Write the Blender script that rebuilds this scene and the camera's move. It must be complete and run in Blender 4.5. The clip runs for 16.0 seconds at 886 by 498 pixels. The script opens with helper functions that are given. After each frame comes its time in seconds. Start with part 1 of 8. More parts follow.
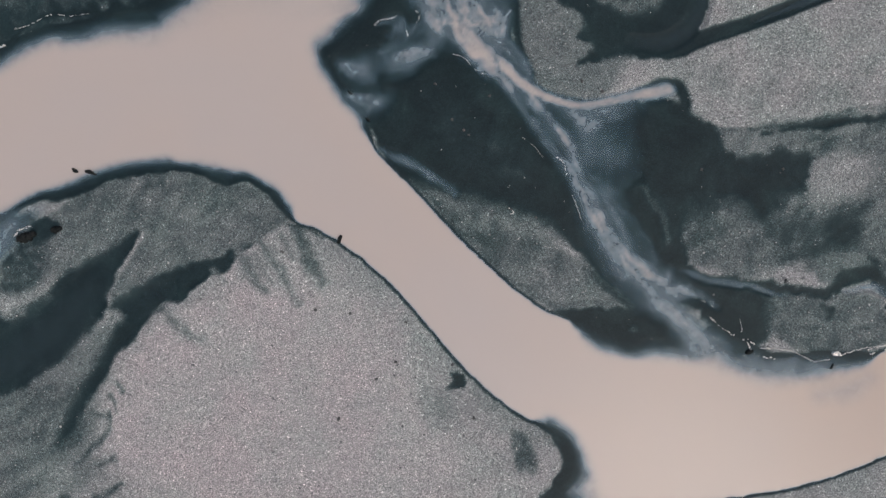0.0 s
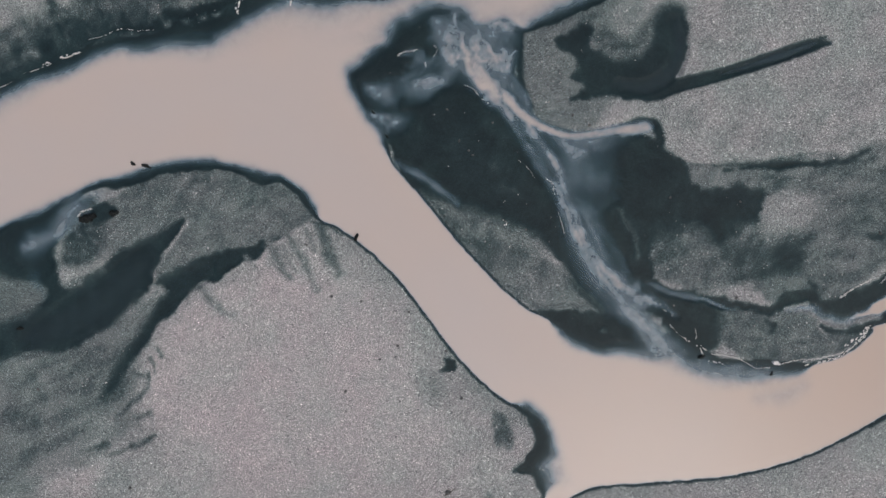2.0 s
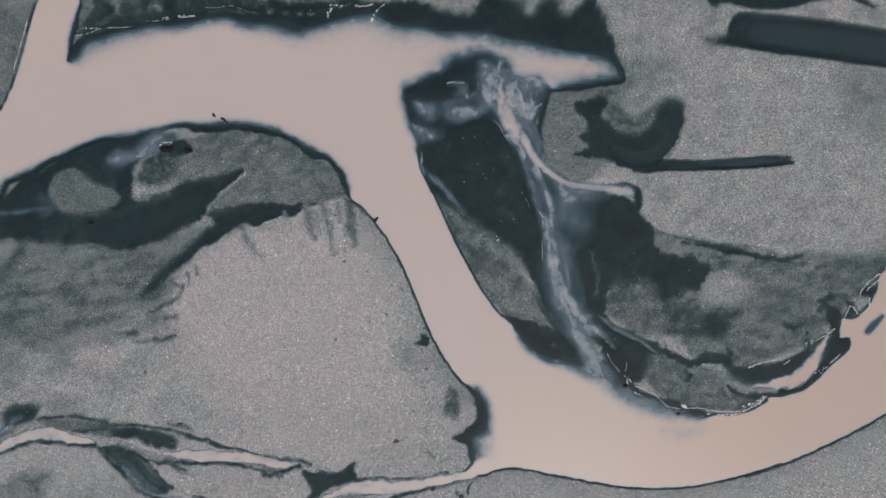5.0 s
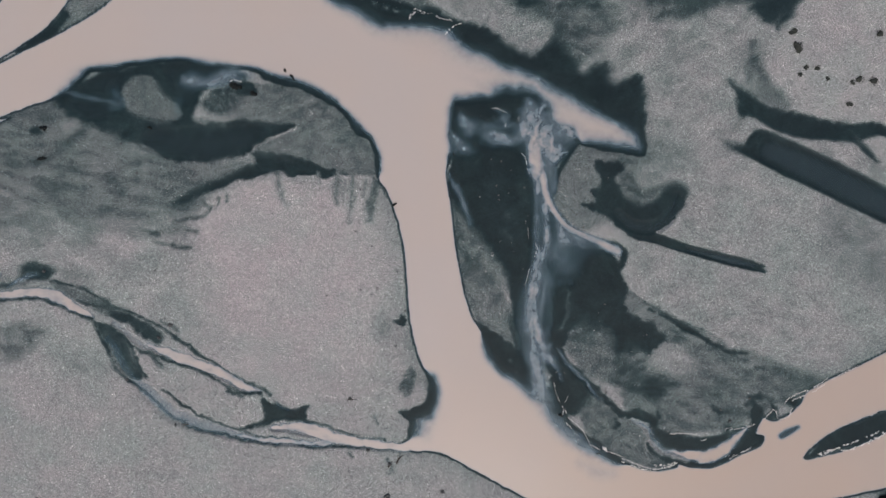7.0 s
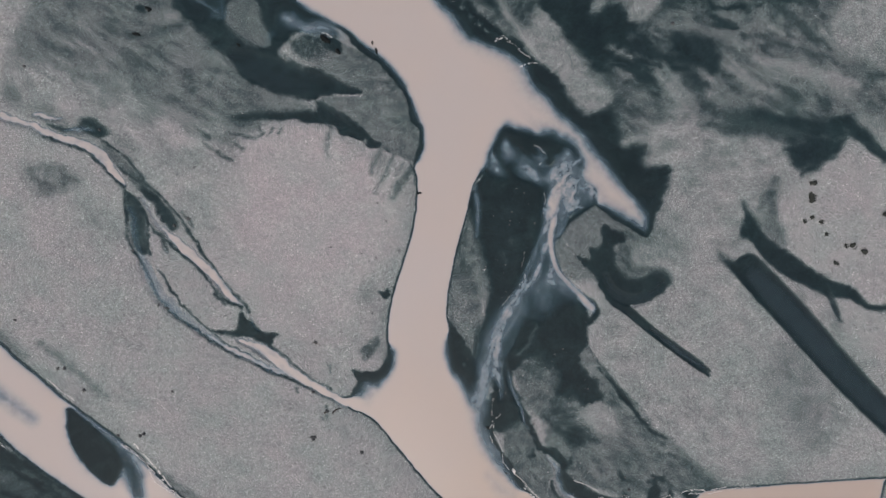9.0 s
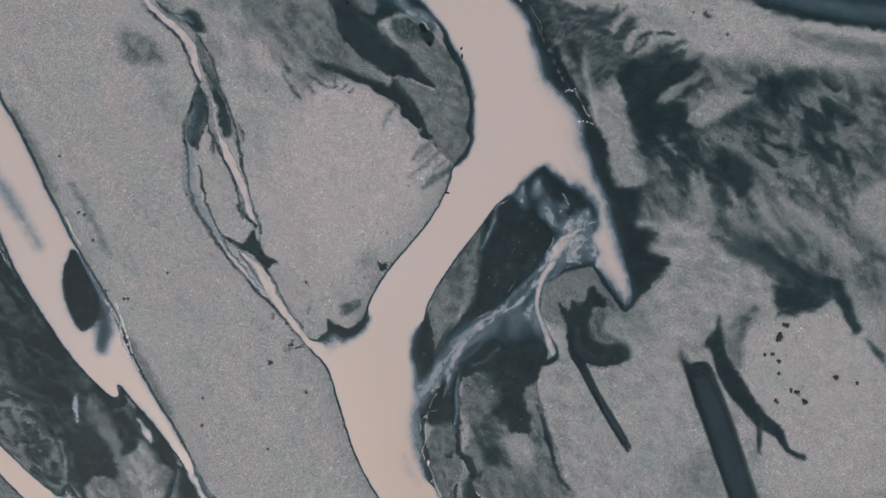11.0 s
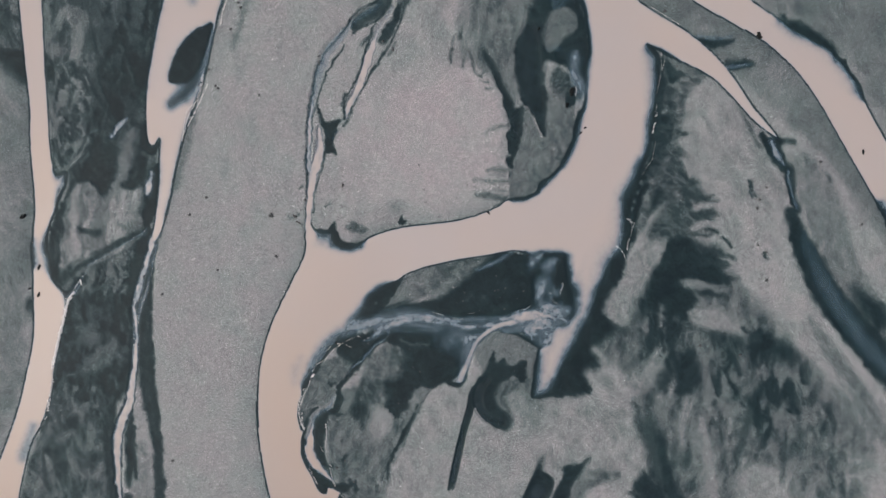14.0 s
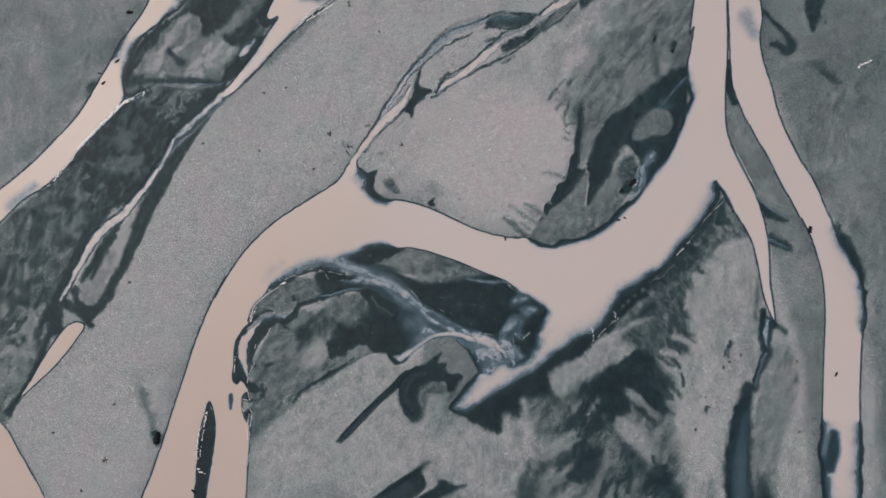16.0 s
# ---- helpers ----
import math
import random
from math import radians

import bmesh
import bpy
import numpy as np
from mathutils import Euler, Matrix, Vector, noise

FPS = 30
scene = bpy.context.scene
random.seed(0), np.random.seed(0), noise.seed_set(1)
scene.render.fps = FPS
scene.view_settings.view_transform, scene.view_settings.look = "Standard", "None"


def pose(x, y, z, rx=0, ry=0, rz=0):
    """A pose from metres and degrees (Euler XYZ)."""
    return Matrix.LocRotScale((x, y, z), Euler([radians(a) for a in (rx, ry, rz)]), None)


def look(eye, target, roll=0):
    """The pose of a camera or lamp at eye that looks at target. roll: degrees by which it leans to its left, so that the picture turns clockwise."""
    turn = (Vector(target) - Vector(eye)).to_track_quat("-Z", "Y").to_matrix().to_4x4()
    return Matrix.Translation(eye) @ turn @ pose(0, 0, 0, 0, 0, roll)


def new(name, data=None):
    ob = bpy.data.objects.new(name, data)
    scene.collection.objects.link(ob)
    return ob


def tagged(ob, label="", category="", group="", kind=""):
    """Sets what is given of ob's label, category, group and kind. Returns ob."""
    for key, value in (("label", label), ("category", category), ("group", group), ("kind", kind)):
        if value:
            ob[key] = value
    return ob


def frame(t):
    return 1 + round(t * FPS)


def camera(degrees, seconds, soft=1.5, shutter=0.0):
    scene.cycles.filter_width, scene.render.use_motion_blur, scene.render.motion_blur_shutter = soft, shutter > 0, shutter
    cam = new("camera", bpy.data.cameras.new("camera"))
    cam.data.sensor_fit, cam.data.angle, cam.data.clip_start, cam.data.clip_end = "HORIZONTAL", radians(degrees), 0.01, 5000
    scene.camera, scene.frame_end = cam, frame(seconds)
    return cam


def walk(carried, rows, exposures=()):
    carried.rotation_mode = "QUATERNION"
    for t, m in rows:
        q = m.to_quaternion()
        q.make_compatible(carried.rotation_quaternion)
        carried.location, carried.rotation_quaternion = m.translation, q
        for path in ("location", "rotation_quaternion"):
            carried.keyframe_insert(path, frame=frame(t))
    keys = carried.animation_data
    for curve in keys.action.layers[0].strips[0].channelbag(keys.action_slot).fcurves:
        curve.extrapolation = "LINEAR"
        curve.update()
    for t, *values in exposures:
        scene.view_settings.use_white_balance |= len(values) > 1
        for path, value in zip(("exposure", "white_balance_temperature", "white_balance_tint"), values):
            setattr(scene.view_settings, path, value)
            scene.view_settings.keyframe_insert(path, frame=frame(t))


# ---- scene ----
cam = camera(73.7, 16.0, soft=1.5)
PATH = [
    (0.0, pose(0.17, -0.13, 58.79, -0.18, 0.11, -2.42)),
    (0.5, pose(0.13, -0.09, 61.15, -0.17, 0.10, -1.81)),
    (1.0, pose(0.07, -0.04, 63.57, -0.13, 0.07, -1.08)),
    (1.5, pose(0.00, -0.00, 66.00, -0.07, 0.06, -0.00)),
    (2.0, pose(-0.03, -0.04, 68.39, 0.00, 0.07, 1.28)),
    (2.5, pose(-0.00, -0.14, 70.85, 0.06, 0.11, 2.69)),
    (3.0, pose(0.15, -0.24, 73.36, 0.11, 0.16, 4.39)),
    (3.5, pose(0.32, -0.32, 75.80, 0.13, 0.21, 6.73)),
    (4.0, pose(0.42, -0.39, 78.26, 0.13, 0.25, 9.51)),
    (6.5, pose(0.21, -0.07, 90.59, -0.12, 0.16, 28.48)),
    (7.0, pose(0.15, -0.28, 92.92, -0.06, 0.10, 33.86)),
    (7.5, pose(0.01, -0.55, 95.31, 0.02, 0.02, 39.32)),
    (8.0, pose(-0.08, -0.85, 97.62, 0.09, -0.05, 44.90)),
    (8.5, pose(0.07, -1.12, 99.85, 0.13, -0.13, 50.50)),
    (9.0, pose(0.18, -1.38, 102.03, 0.18, -0.19, 55.78)),
    (11.5, pose(0.02, -2.28, 113.17, 0.03, -0.14, 84.74)),
    (12.0, pose(0.14, -2.49, 115.65, 0.01, -0.11, 90.93)),
    (12.5, pose(0.32, -2.60, 118.03, -0.02, -0.07, 97.29)),
    (13.0, pose(0.54, -2.66, 120.30, -0.06, -0.01, 104.53)),
    (13.5, pose(0.80, -2.76, 122.62, -0.05, 0.05, 112.71)),
    (14.0, pose(1.23, -2.87, 124.93, -0.02, 0.10, 121.74)),
    (14.5, pose(1.81, -2.98, 127.19, 0.01, 0.15, 130.76)),
    (15.0, pose(2.34, -3.00, 129.39, 0.04, 0.16, 139.15)),
    (15.5, pose(2.79, -2.96, 131.22, 0.07, 0.13, 146.59)),
    (16.0, pose(3.22, -2.84, 132.58, 0.08, 0.09, 153.25)),
]

walk(cam, PATH, [(0.0, -0.03), (4.0, -0.03), (9.0, 0.0), (12.0, 0.03), (15.0, 0.06), (16.0, 0.06)])

# ---- light: a thick overcast sky ----
world = bpy.data.worlds.new("overcast_sky")
scene.world = world
world.use_nodes = True
wn = world.node_tree
sky = wn.nodes.new("ShaderNodeTexSky")
sky.sky_type = "NISHITA"
sky.sun_disc = False
sky.sun_elevation = radians(58)
sky.sun_rotation = radians(140)
sky.air_density, sky.dust_density, sky.ozone_density = 1.0, 6.0, 0.6
wn.links.new(sky.outputs[0], wn.nodes["Background"].inputs[0])
wn.nodes["Background"].inputs[1].default_value = 0.105
sun_data = bpy.data.lights.new("sun", "SUN")
sun_data.energy = 1.0
sun_data.angle = radians(25)
sun_data.color = (0.985, 0.975, 0.955)
sun = new("sun", sun_data)
sun.matrix_world = look((60, -70, 150), (0, 0, 0))
scene.view_settings.exposure = 0.0


# ---- materials ----
def nodes_of(name):
    mat = bpy.data.materials.new(name)
    mat.use_nodes = True
    return mat, mat.node_tree, mat.node_tree.nodes["Principled BSDF"]


def node(tree, kind, **values):
    n = tree.nodes.new(kind)
    for key, value in values.items():
        n.inputs[key.replace("_", " ")].default_value = value
    return n


def math_node(tree, op, a, b=None):
    n = tree.nodes.new("ShaderNodeMath")
    n.operation = op
    for k, v in enumerate((a, b)):
        if v is None:
            continue
        if isinstance(v, (int, float)):
            n.inputs[k].default_value = v
        else:
            tree.links.new(v, n.inputs[k])
    return n.outputs[0]


def noise_node(tree, scale, detail=3.0, rough=0.6, distort=0.0, vector=None):
    n = node(tree, "ShaderNodeTexNoise", Scale=scale, Detail=detail, Roughness=rough, Distortion=distort)
    if vector is None:
        vector = tree.nodes.get("place") or tree.nodes.new("ShaderNodeTexCoord")
        vector.name = "place"
        vector = vector.outputs["Object"]
    tree.links.new(vector, n.inputs["Vector"])
    return n.outputs["Fac"]


def attribute(tree, name):
    n = tree.nodes.new("ShaderNodeAttribute")
    n.attribute_name = name
    return n.outputs["Fac"]


def ramp(tree, fac, stops):
    n = tree.nodes.new("ShaderNodeValToRGB")
    while len(n.color_ramp.elements) < len(stops):
        n.color_ramp.elements.new(0.5)
    for e, (at, colour) in zip(n.color_ramp.elements, stops):
        e.position = at
        e.color = (*colour, 1)
    tree.links.new(fac, n.inputs["Fac"])
    return n.outputs["Color"]


def mix_colour(tree, kind, fac, a, b):
    n = tree.nodes.new("ShaderNodeMix")
    n.data_type, n.blend_type = "RGBA", kind
    for k, v in ((0, fac), (6, a), (7, b)):
        if isinstance(v, (int, float, tuple)):
            n.inputs[k].default_value = v
        else:
            tree.links.new(v, n.inputs[k])
    return n.outputs[2]


def centred(tree, fac, amount):
    return math_node(tree, "MULTIPLY", math_node(tree, "SUBTRACT", fac, 0.5), amount)


def gravel_material():
    """Black volcanic gravel and silt: pale where dry, nearly black where soaked."""
    mat, tree, bsdf = nodes_of("gravel_and_silt")
    wetness = attribute(tree, "wet")
    broad = noise_node(tree, 0.35, 5, 0.62)
    mid = noise_node(tree, 1.7, 4, 0.6)
    fine = noise_node(tree, 5.5, 4, 0.75)
    grain = noise_node(tree, 9.6, 2, 0.9)
    stones = tree.nodes.new("ShaderNodeTexVoronoi")
    stones.inputs["Scale"].default_value = 10.5
    tree.links.new(tree.nodes["place"].outputs["Object"], stones.inputs["Vector"])
    # edges of a stain break up more than its middle
    edge = math_node(tree, "MULTIPLY", wetness, math_node(tree, "SUBTRACT", 1.0, wetness))
    w1 = math_node(tree, "ADD", wetness, centred(tree, broad, 0.16))
    w1 = math_node(tree, "ADD", w1, centred(tree, mid, 0.15))
    w1 = math_node(tree, "ADD", w1, centred(tree, fine, 0.06))
    w1 = math_node(tree, "ADD", w1, math_node(tree, "MULTIPLY", edge, centred(tree, fine, 0.9)))
    colour = ramp(tree, w1, [
        (0.0, (0.358, 0.337, 0.345)), (0.22, (0.249, 0.262, 0.265)), (0.45, (0.124, 0.148, 0.152)),
        (0.68, (0.042, 0.063, 0.068)), (0.85, (0.017, 0.032, 0.037)), (0.98, (0.0115, 0.0215, 0.0255))])
    # single stones, light and dark, the brightest cells painted glints; soaked silt lies smooth
    dry = ramp(tree, w1, [(0.62, (0.95, 0.95, 0.95)), (0.88, (0.3, 0.3, 0.3))])
    speck = ramp(tree, grain, [(0.34, (0.28, 0.29, 0.30)), (0.5, (0.98, 0.98, 0.98)), (0.63, (2.0, 1.98, 1.95))])
    colour = mix_colour(tree, "MULTIPLY", dry, colour, speck)
    pebble = ramp(tree, stones.outputs["Color"], [(0.0, (0.55, 0.56, 0.57)), (0.5, (0.95, 0.95, 0.95)), (0.8, (1.12, 1.11, 1.1)), (0.9, (1.9, 1.87, 1.83)), (1.0, (3.2, 3.15, 3.1))])
    colour = mix_colour(tree, "MULTIPLY", dry, colour, pebble)
    tint = ramp(tree, noise_node(tree, 0.12, 4, 0.6), [(0.35, (0.94, 1.0, 0.98)), (0.6, (1.02, 0.99, 1.0))])
    colour = mix_colour(tree, "MULTIPLY", 1.0, colour, tint)
    # films of algae and clay on soaked silt
    soaked = ramp(tree, w1, [(0.7, (0.0, 0.0, 0.0)), (0.95, (0.85, 0.85, 0.85))])
    film = ramp(tree, noise_node(tree, 0.22, 6, 0.68, 0.8), [(0.30, (0.72, 0.76, 0.82)), (0.48, (1.0, 1.0, 1.0)), (0.62, (1.38, 1.40, 1.34)), (0.75, (1.8, 1.8, 1.65))])
    colour = mix_colour(tree, "MULTIPLY", soaked, colour, film)
    tree.links.new(colour, bsdf.inputs["Base Color"])
    rough = ramp(tree, w1, [(0.3, (0.95, 0.95, 0.95)), (0.9, (0.5, 0.5, 0.5))])
    tree.links.new(rough, bsdf.inputs["Roughness"])
    bsdf.inputs["Specular IOR Level"].default_value = 0.14
    bump = node(tree, "ShaderNodeBump", Strength=0.6, Distance=0.05)
    tree.links.new(grain, bump.inputs["Height"])
    tree.links.new(bump.outputs[0], bsdf.inputs["Normal"])
    return mat


def water_material(name, body, clear):
    """Glacial melt water: opaque with silt where deep, the bed shows through where shallow."""
    mat, tree, bsdf = nodes_of(name)
    murk = attribute(tree, "murk")
    streak = noise_node(tree, 0.7, 3, 0.55, 0.7)
    wisps = noise_node(tree, 1.9, 2, 0.5, 0.5)
    # silt hangs in clouds in the shallows; deep water is even
    thin = math_node(tree, "MULTIPLY", murk, math_node(tree, "SUBTRACT", 1.0, murk))
    alpha = math_node(tree, "ADD", murk, math_node(tree, "MULTIPLY", thin, centred(tree, streak, 1.8)))
    alpha = math_node(tree, "ADD", alpha, math_node(tree, "MULTIPLY", thin, centred(tree, wisps, 0.5)))
    clamp = tree.nodes.new("ShaderNodeClamp")
    tree.links.new(alpha, clamp.inputs[0])
    tree.links.new(math_node(tree, "POWER", clamp.outputs[0], 1.5), bsdf.inputs["Alpha"])
    tone = ramp(tree, noise_node(tree, 0.045, 3, 0.55), [(0.3, body[0]), (0.7, body[1])])
    if not clear:
        # thin rock flour scatters blue-grey, thick silt is cream
        fog = ramp(tree, murk, [(0.2, (0.10, 0.205, 0.265)), (0.6, (0.25, 0.335, 0.395)), (0.93, (0.435, 0.445, 0.47))])
        dense = ramp(tree, murk, [(0.7, (0, 0, 0)), (1.0, (1, 1, 1))])
        # painted view-dependent tone: the river's colour browns and darkens towards the east
        axis = tree.nodes.new("ShaderNodeSeparateXYZ")
        tree.links.new(tree.nodes["place"].outputs["Object"], axis.inputs[0])
        brown = ramp(tree, math_node(tree, "MULTIPLY", math_node(tree, "SUBTRACT", axis.outputs["X"], 4.0), 0.03), [(0.0, (1, 1, 1)), (1.0, (0.94, 0.88, 0.82))])
        tone = mix_colour(tree, "MULTIPLY", 1.0, tone, brown)
        tone = mix_colour(tree, "MIX", dense, fog, tone)
    tree.links.new(tone, bsdf.inputs["Base Color"])
    bsdf.inputs["Roughness"].default_value = 0.12 if clear else 0.3
    bsdf.inputs["IOR"].default_value = 1.33
    bump = node(tree, "ShaderNodeBump", Strength=0.05, Distance=0.05)
    tree.links.new(noise_node(tree, 2.5, 3, 0.6), bump.inputs["Height"])
    tree.links.new(bump.outputs[0], bsdf.inputs["Normal"])
    return mat


GRAVEL = gravel_material()
MILKY = water_material("silty_water", ((0.49, 0.415, 0.375), (0.47, 0.418, 0.398)), False)
CLEAR = water_material("clear_water", ((0.031, 0.052, 0.062), (0.043, 0.068, 0.080)), True)

# ---- the plan: a fine grid over the valley floor that widens to the horizon ----
def lines(centre, inner, fine, outer, coarse):
    a = np.arange(centre - inner, centre + inner, fine)
    lo = np.arange(centre - inner - coarse, centre - outer, -coarse)[::-1]
    hi = np.arange(centre + inner, centre + outer, coarse)
    far = np.array([10.0, 30, 80, 200, 500, 1200, 3000])
    return np.concatenate([lo[0] - far[::-1], lo, a, hi, hi[-1] + far])


GX = lines(0.0, 46, 0.16, 122, 0.30)
GY = lines(-8.0, 38, 0.16, 120, 0.30)
NX, NY = len(GX), len(GY)
CAP = 8.0


def value_noise(x, y, seed):
    """Smooth noise from -1 to 1, one cell per metre."""
    table = np.random.RandomState(seed).rand(256, 256).astype(np.float32) * 2 - 1
    xi, yi = np.floor(x).astype(int), np.floor(y).astype(int)
    fx, fy = x - xi, y - yi
    fx, fy = fx * fx * (3 - 2 * fx), fy * fy * (3 - 2 * fy)
    g = lambda a, b: table[a & 255, b & 255]
    top = g(xi, yi) * (1 - fx) + g(xi + 1, yi) * fx
    low = g(xi, yi + 1) * (1 - fx) + g(xi + 1, yi + 1) * fx
    return top * (1 - fy) + low * fy


def clouds(x, y, seed, octaves=4):
    total, amp, f = 0.0, 0.55, 1.0
    for k in range(octaves):
        total = total + amp * value_noise(x * f + 17.3 * k, y * f - 9.1 * k, seed + k)
        amp, f = amp * 0.55, f * 2.1
    return total


def smooth_curve(points, closed, steps=4):
    """A curve that glides through the points (Catmull-Rom)."""
    p = np.array(points, dtype=float)
    n = len(p)
    if n < 3:
        return p
    if closed:
        q = [p[(i + np.arange(-1, 3)) % n] for i in range(n)]
    else:
        e = np.concatenate([[2 * p[0] - p[1]], p, [2 * p[-1] - p[-2]]])
        q = [e[i:i + 4] for i in range(n - 1)]
    out = []
    for a, b, c, d in q:
        for k in range(steps):
            t = k / steps
            out.append(0.5 * (2 * b + (c - a) * t + (2 * a - 5 * b + 4 * c - d) * t * t + (3 * b - a - 3 * c + d) * t ** 3))
    if not closed:
        out.append(p[-1])
    return np.array(out)


def window(p, pad):
    x0, x1 = np.searchsorted(GX, [p[:, 0].min() - pad, p[:, 0].max() + pad])
    y0, y1 = np.searchsorted(GY, [p[:, 1].min() - pad, p[:, 1].max() + pad])
    return slice(x0, x1), slice(y0, y1)


def distance(p, closed, pad, widths=None, carried=None):
    """Distance from every grid point near the curve to it, negative inside; less the width along an open one."""
    sx, sy = window(p, pad + (float(np.max(widths)) if widths is not None else 0.0))
    gx, gy = GX[sx], GY[sy]
    d = np.full((len(gx), len(gy)), pad, dtype=np.float32)
    near = None if carried is None else np.full(d.shape, float(np.mean(carried)), dtype=np.float32)
    n = len(p)
    for i in range(n if closed else max(n - 1, 1)):
        a, b = p[i, :2], p[(i + 1) % n, :2]
        wa, wb = (widths[i], widths[(i + 1) % n]) if widths is not None else (0, 0)
        reach = pad + max(wa, wb)
        x0, x1 = np.searchsorted(gx, [min(a[0], b[0]) - reach, max(a[0], b[0]) + reach])
        y0, y1 = np.searchsorted(gy, [min(a[1], b[1]) - reach, max(a[1], b[1]) + reach])
        if x0 >= x1 or y0 >= y1:
            continue
        px, py = gx[x0:x1, None] - a[0], gy[None, y0:y1] - a[1]
        e = b - a
        t = np.clip((px * e[0] + py * e[1]) / max(e @ e, 1e-9), 0, 1)
        r = np.hypot(px - t * e[0], py - t * e[1]) - (wa + (wb - wa) * t)
        if carried is not None:
            c = carried[i] + (carried[(i + 1) % n] - carried[i]) * t
            near[x0:x1, y0:y1] = np.where(r < d[x0:x1, y0:y1], c, near[x0:x1, y0:y1])
        np.minimum(d[x0:x1, y0:y1], r, out=d[x0:x1, y0:y1])
    if closed:
        inside = np.zeros(d.shape, dtype=bool)
        q = np.roll(p, -1, axis=0)
        for j, y in enumerate(gy):
            cross = (p[:, 1] > y) != (q[:, 1] > y)
            if not cross.any():
                continue
            xs = p[cross, 0] + (y - p[cross, 1]) / (q[cross, 1] - p[cross, 1]) * (q[cross, 0] - p[cross, 0])
            inside[:, j] = (np.searchsorted(np.sort(xs), gx) % 2) == 1
        d = np.where(inside, -d, d)
    return (sx, sy, d) if carried is None else (sx, sy, d, near)


def step(v):
    v = np.clip(v, 0, 1)
    return v * v * (3 - 2 * v)


XX, YY = np.meshgrid(GX.astype(np.float32), GY.astype(np.float32), indexing="ij")
SHORE = np.full((NX, NY), CAP, dtype=np.float32)   # distance to the silty water, negative in it
GENTLE = np.full((NX, NY), 0.22, dtype=np.float32)  # how far out the bank falls away
WET = np.full((NX, NY), 0.17, dtype=np.float32)
POOL = np.zeros((NX, NY), dtype=np.float32)
VEIL = np.zeros((NX, NY), dtype=np.float32)
SHOAL = np.zeros((NX, NY), dtype=np.float32)
CALM = np.zeros((NX, NY), dtype=np.float32)   # where edges stayed clean
THIN = np.zeros((NX, NY), dtype=np.float32)   # narrow rills with firm edges
RILL_OF = np.zeros((NX, NY), dtype=np.int16)
RILLS = []
OWNER = np.zeros((NX, NY), dtype=np.int16)           # which body of water a point belongs to
BODIES, POOLS = [], []
POOL_OF = np.zeros((NX, NY), dtype=np.int16)
ISLANDS = []
seeds = iter(range(11, 9999, 7))


def ragged(sx, sy, d, amount, scale, angle=None, stretch=1):
    if not amount:
        return d
    x, y = XX[sx, sy], YY[sx, sy]
    if angle is not None:
        c, s = math.cos(radians(angle)), math.sin(radians(angle))
        x, y = (x * c + y * s) / stretch, -x * s + y * c
    x, y = x / scale, y / scale
    seed = next(seeds)
    x, y = x + 0.9 * clouds(x * 0.5, y * 0.5, seed + 1, 3), y + 0.9 * clouds(x * 0.5 + 40, y * 0.5, seed + 2, 3)
    octaves = int(np.clip(math.log(max(scale, 0.4) / 0.38) / 0.74 + 1, 1, 5))
    return d + amount * clouds(x, y, seed, octaves)


def claim(name, sx, sy, d):
    if name not in BODIES:
        BODIES.append(name)
    OWNER[sx, sy] = np.where((d < SHORE[sx, sy]) & (d < 1.0), BODIES.index(name) + 1, OWNER[sx, sy])
    SHORE[sx, sy] = np.minimum(SHORE[sx, sy], d)


def water(name, points):
    sx, sy, d = distance(smooth_curve(points, True), True, CAP)
    d = ragged(sx, sy, d, 0.12, 0.9)
    claim(name, sx, sy, d)


def island(name, points):
    sx, sy, d = distance(smooth_curve(points, True), True, CAP)
    d = ragged(sx, sy, d, 0.2, 0.8)
    SHORE[sx, sy] = np.maximum(SHORE[sx, sy], -d)
    bar(name, points)
    WET[sx, sy] += (0.93 - WET[sx, sy]) * step(0.5 - d)


def bar(name, points):
    """Cells of the ground that make an island of its own."""
    sx, sy, d = distance(smooth_curve(points, True), True, 1.2)
    mask = np.zeros((NX, NY), dtype=bool)
    mask[sx, sy] = d < 0.4
    ISLANDS.append((name, mask))


def shelf(points, reach):
    sx, sy, d = distance(smooth_curve(points, True), True, 3.0)
    GENTLE[sx, sy] = np.maximum(GENTLE[sx, sy], 0.22 + (reach - 0.22) * step(0.5 - d / 3))


def blend(field, sx, sy, d, value, soft):
    field[sx, sy] += (value - field[sx, sy]) * step(0.5 - d / (2 * soft))


def wet(points, value, soft, rag=0, scale=1.5, angle=0, stretch=1, mottle=0.07):
    """A stain of wet silt with a ragged edge; mottle: how far its wetness varies inside."""
    sx, sy, d = distance(smooth_curve(points, True), True, soft + rag + 0.5)
    d = ragged(sx, sy, d, rag, scale, angle, stretch)
    spots = ragged(sx, sy, 0.0, mottle * 1.6, scale * 0.9, angle, max(stretch, 1.3))
    blend(WET, sx, sy, d, np.clip(value + spots, 0, 1), soft)


def stain(points, value, rag=0.3, scale=0.9, angle=0, stretch=1, mottle=0.07):
    """Like wet, with an edge that is firm in places and fades in others: the third number of a point."""
    p = smooth_curve(points, True)
    fade = np.maximum(p[:, 2], 0.1)
    sx, sy, d, soft = distance(p, True, float(fade.max()) + rag + 0.5, None, fade)
    d = ragged(sx, sy, d, rag, scale, angle, stretch)
    spots = ragged(sx, sy, 0.0, mottle * 1.6, scale * 0.9, angle, max(stretch, 1.3))
    blend(WET, sx, sy, d, np.clip(value + spots, 0, 1), soft)


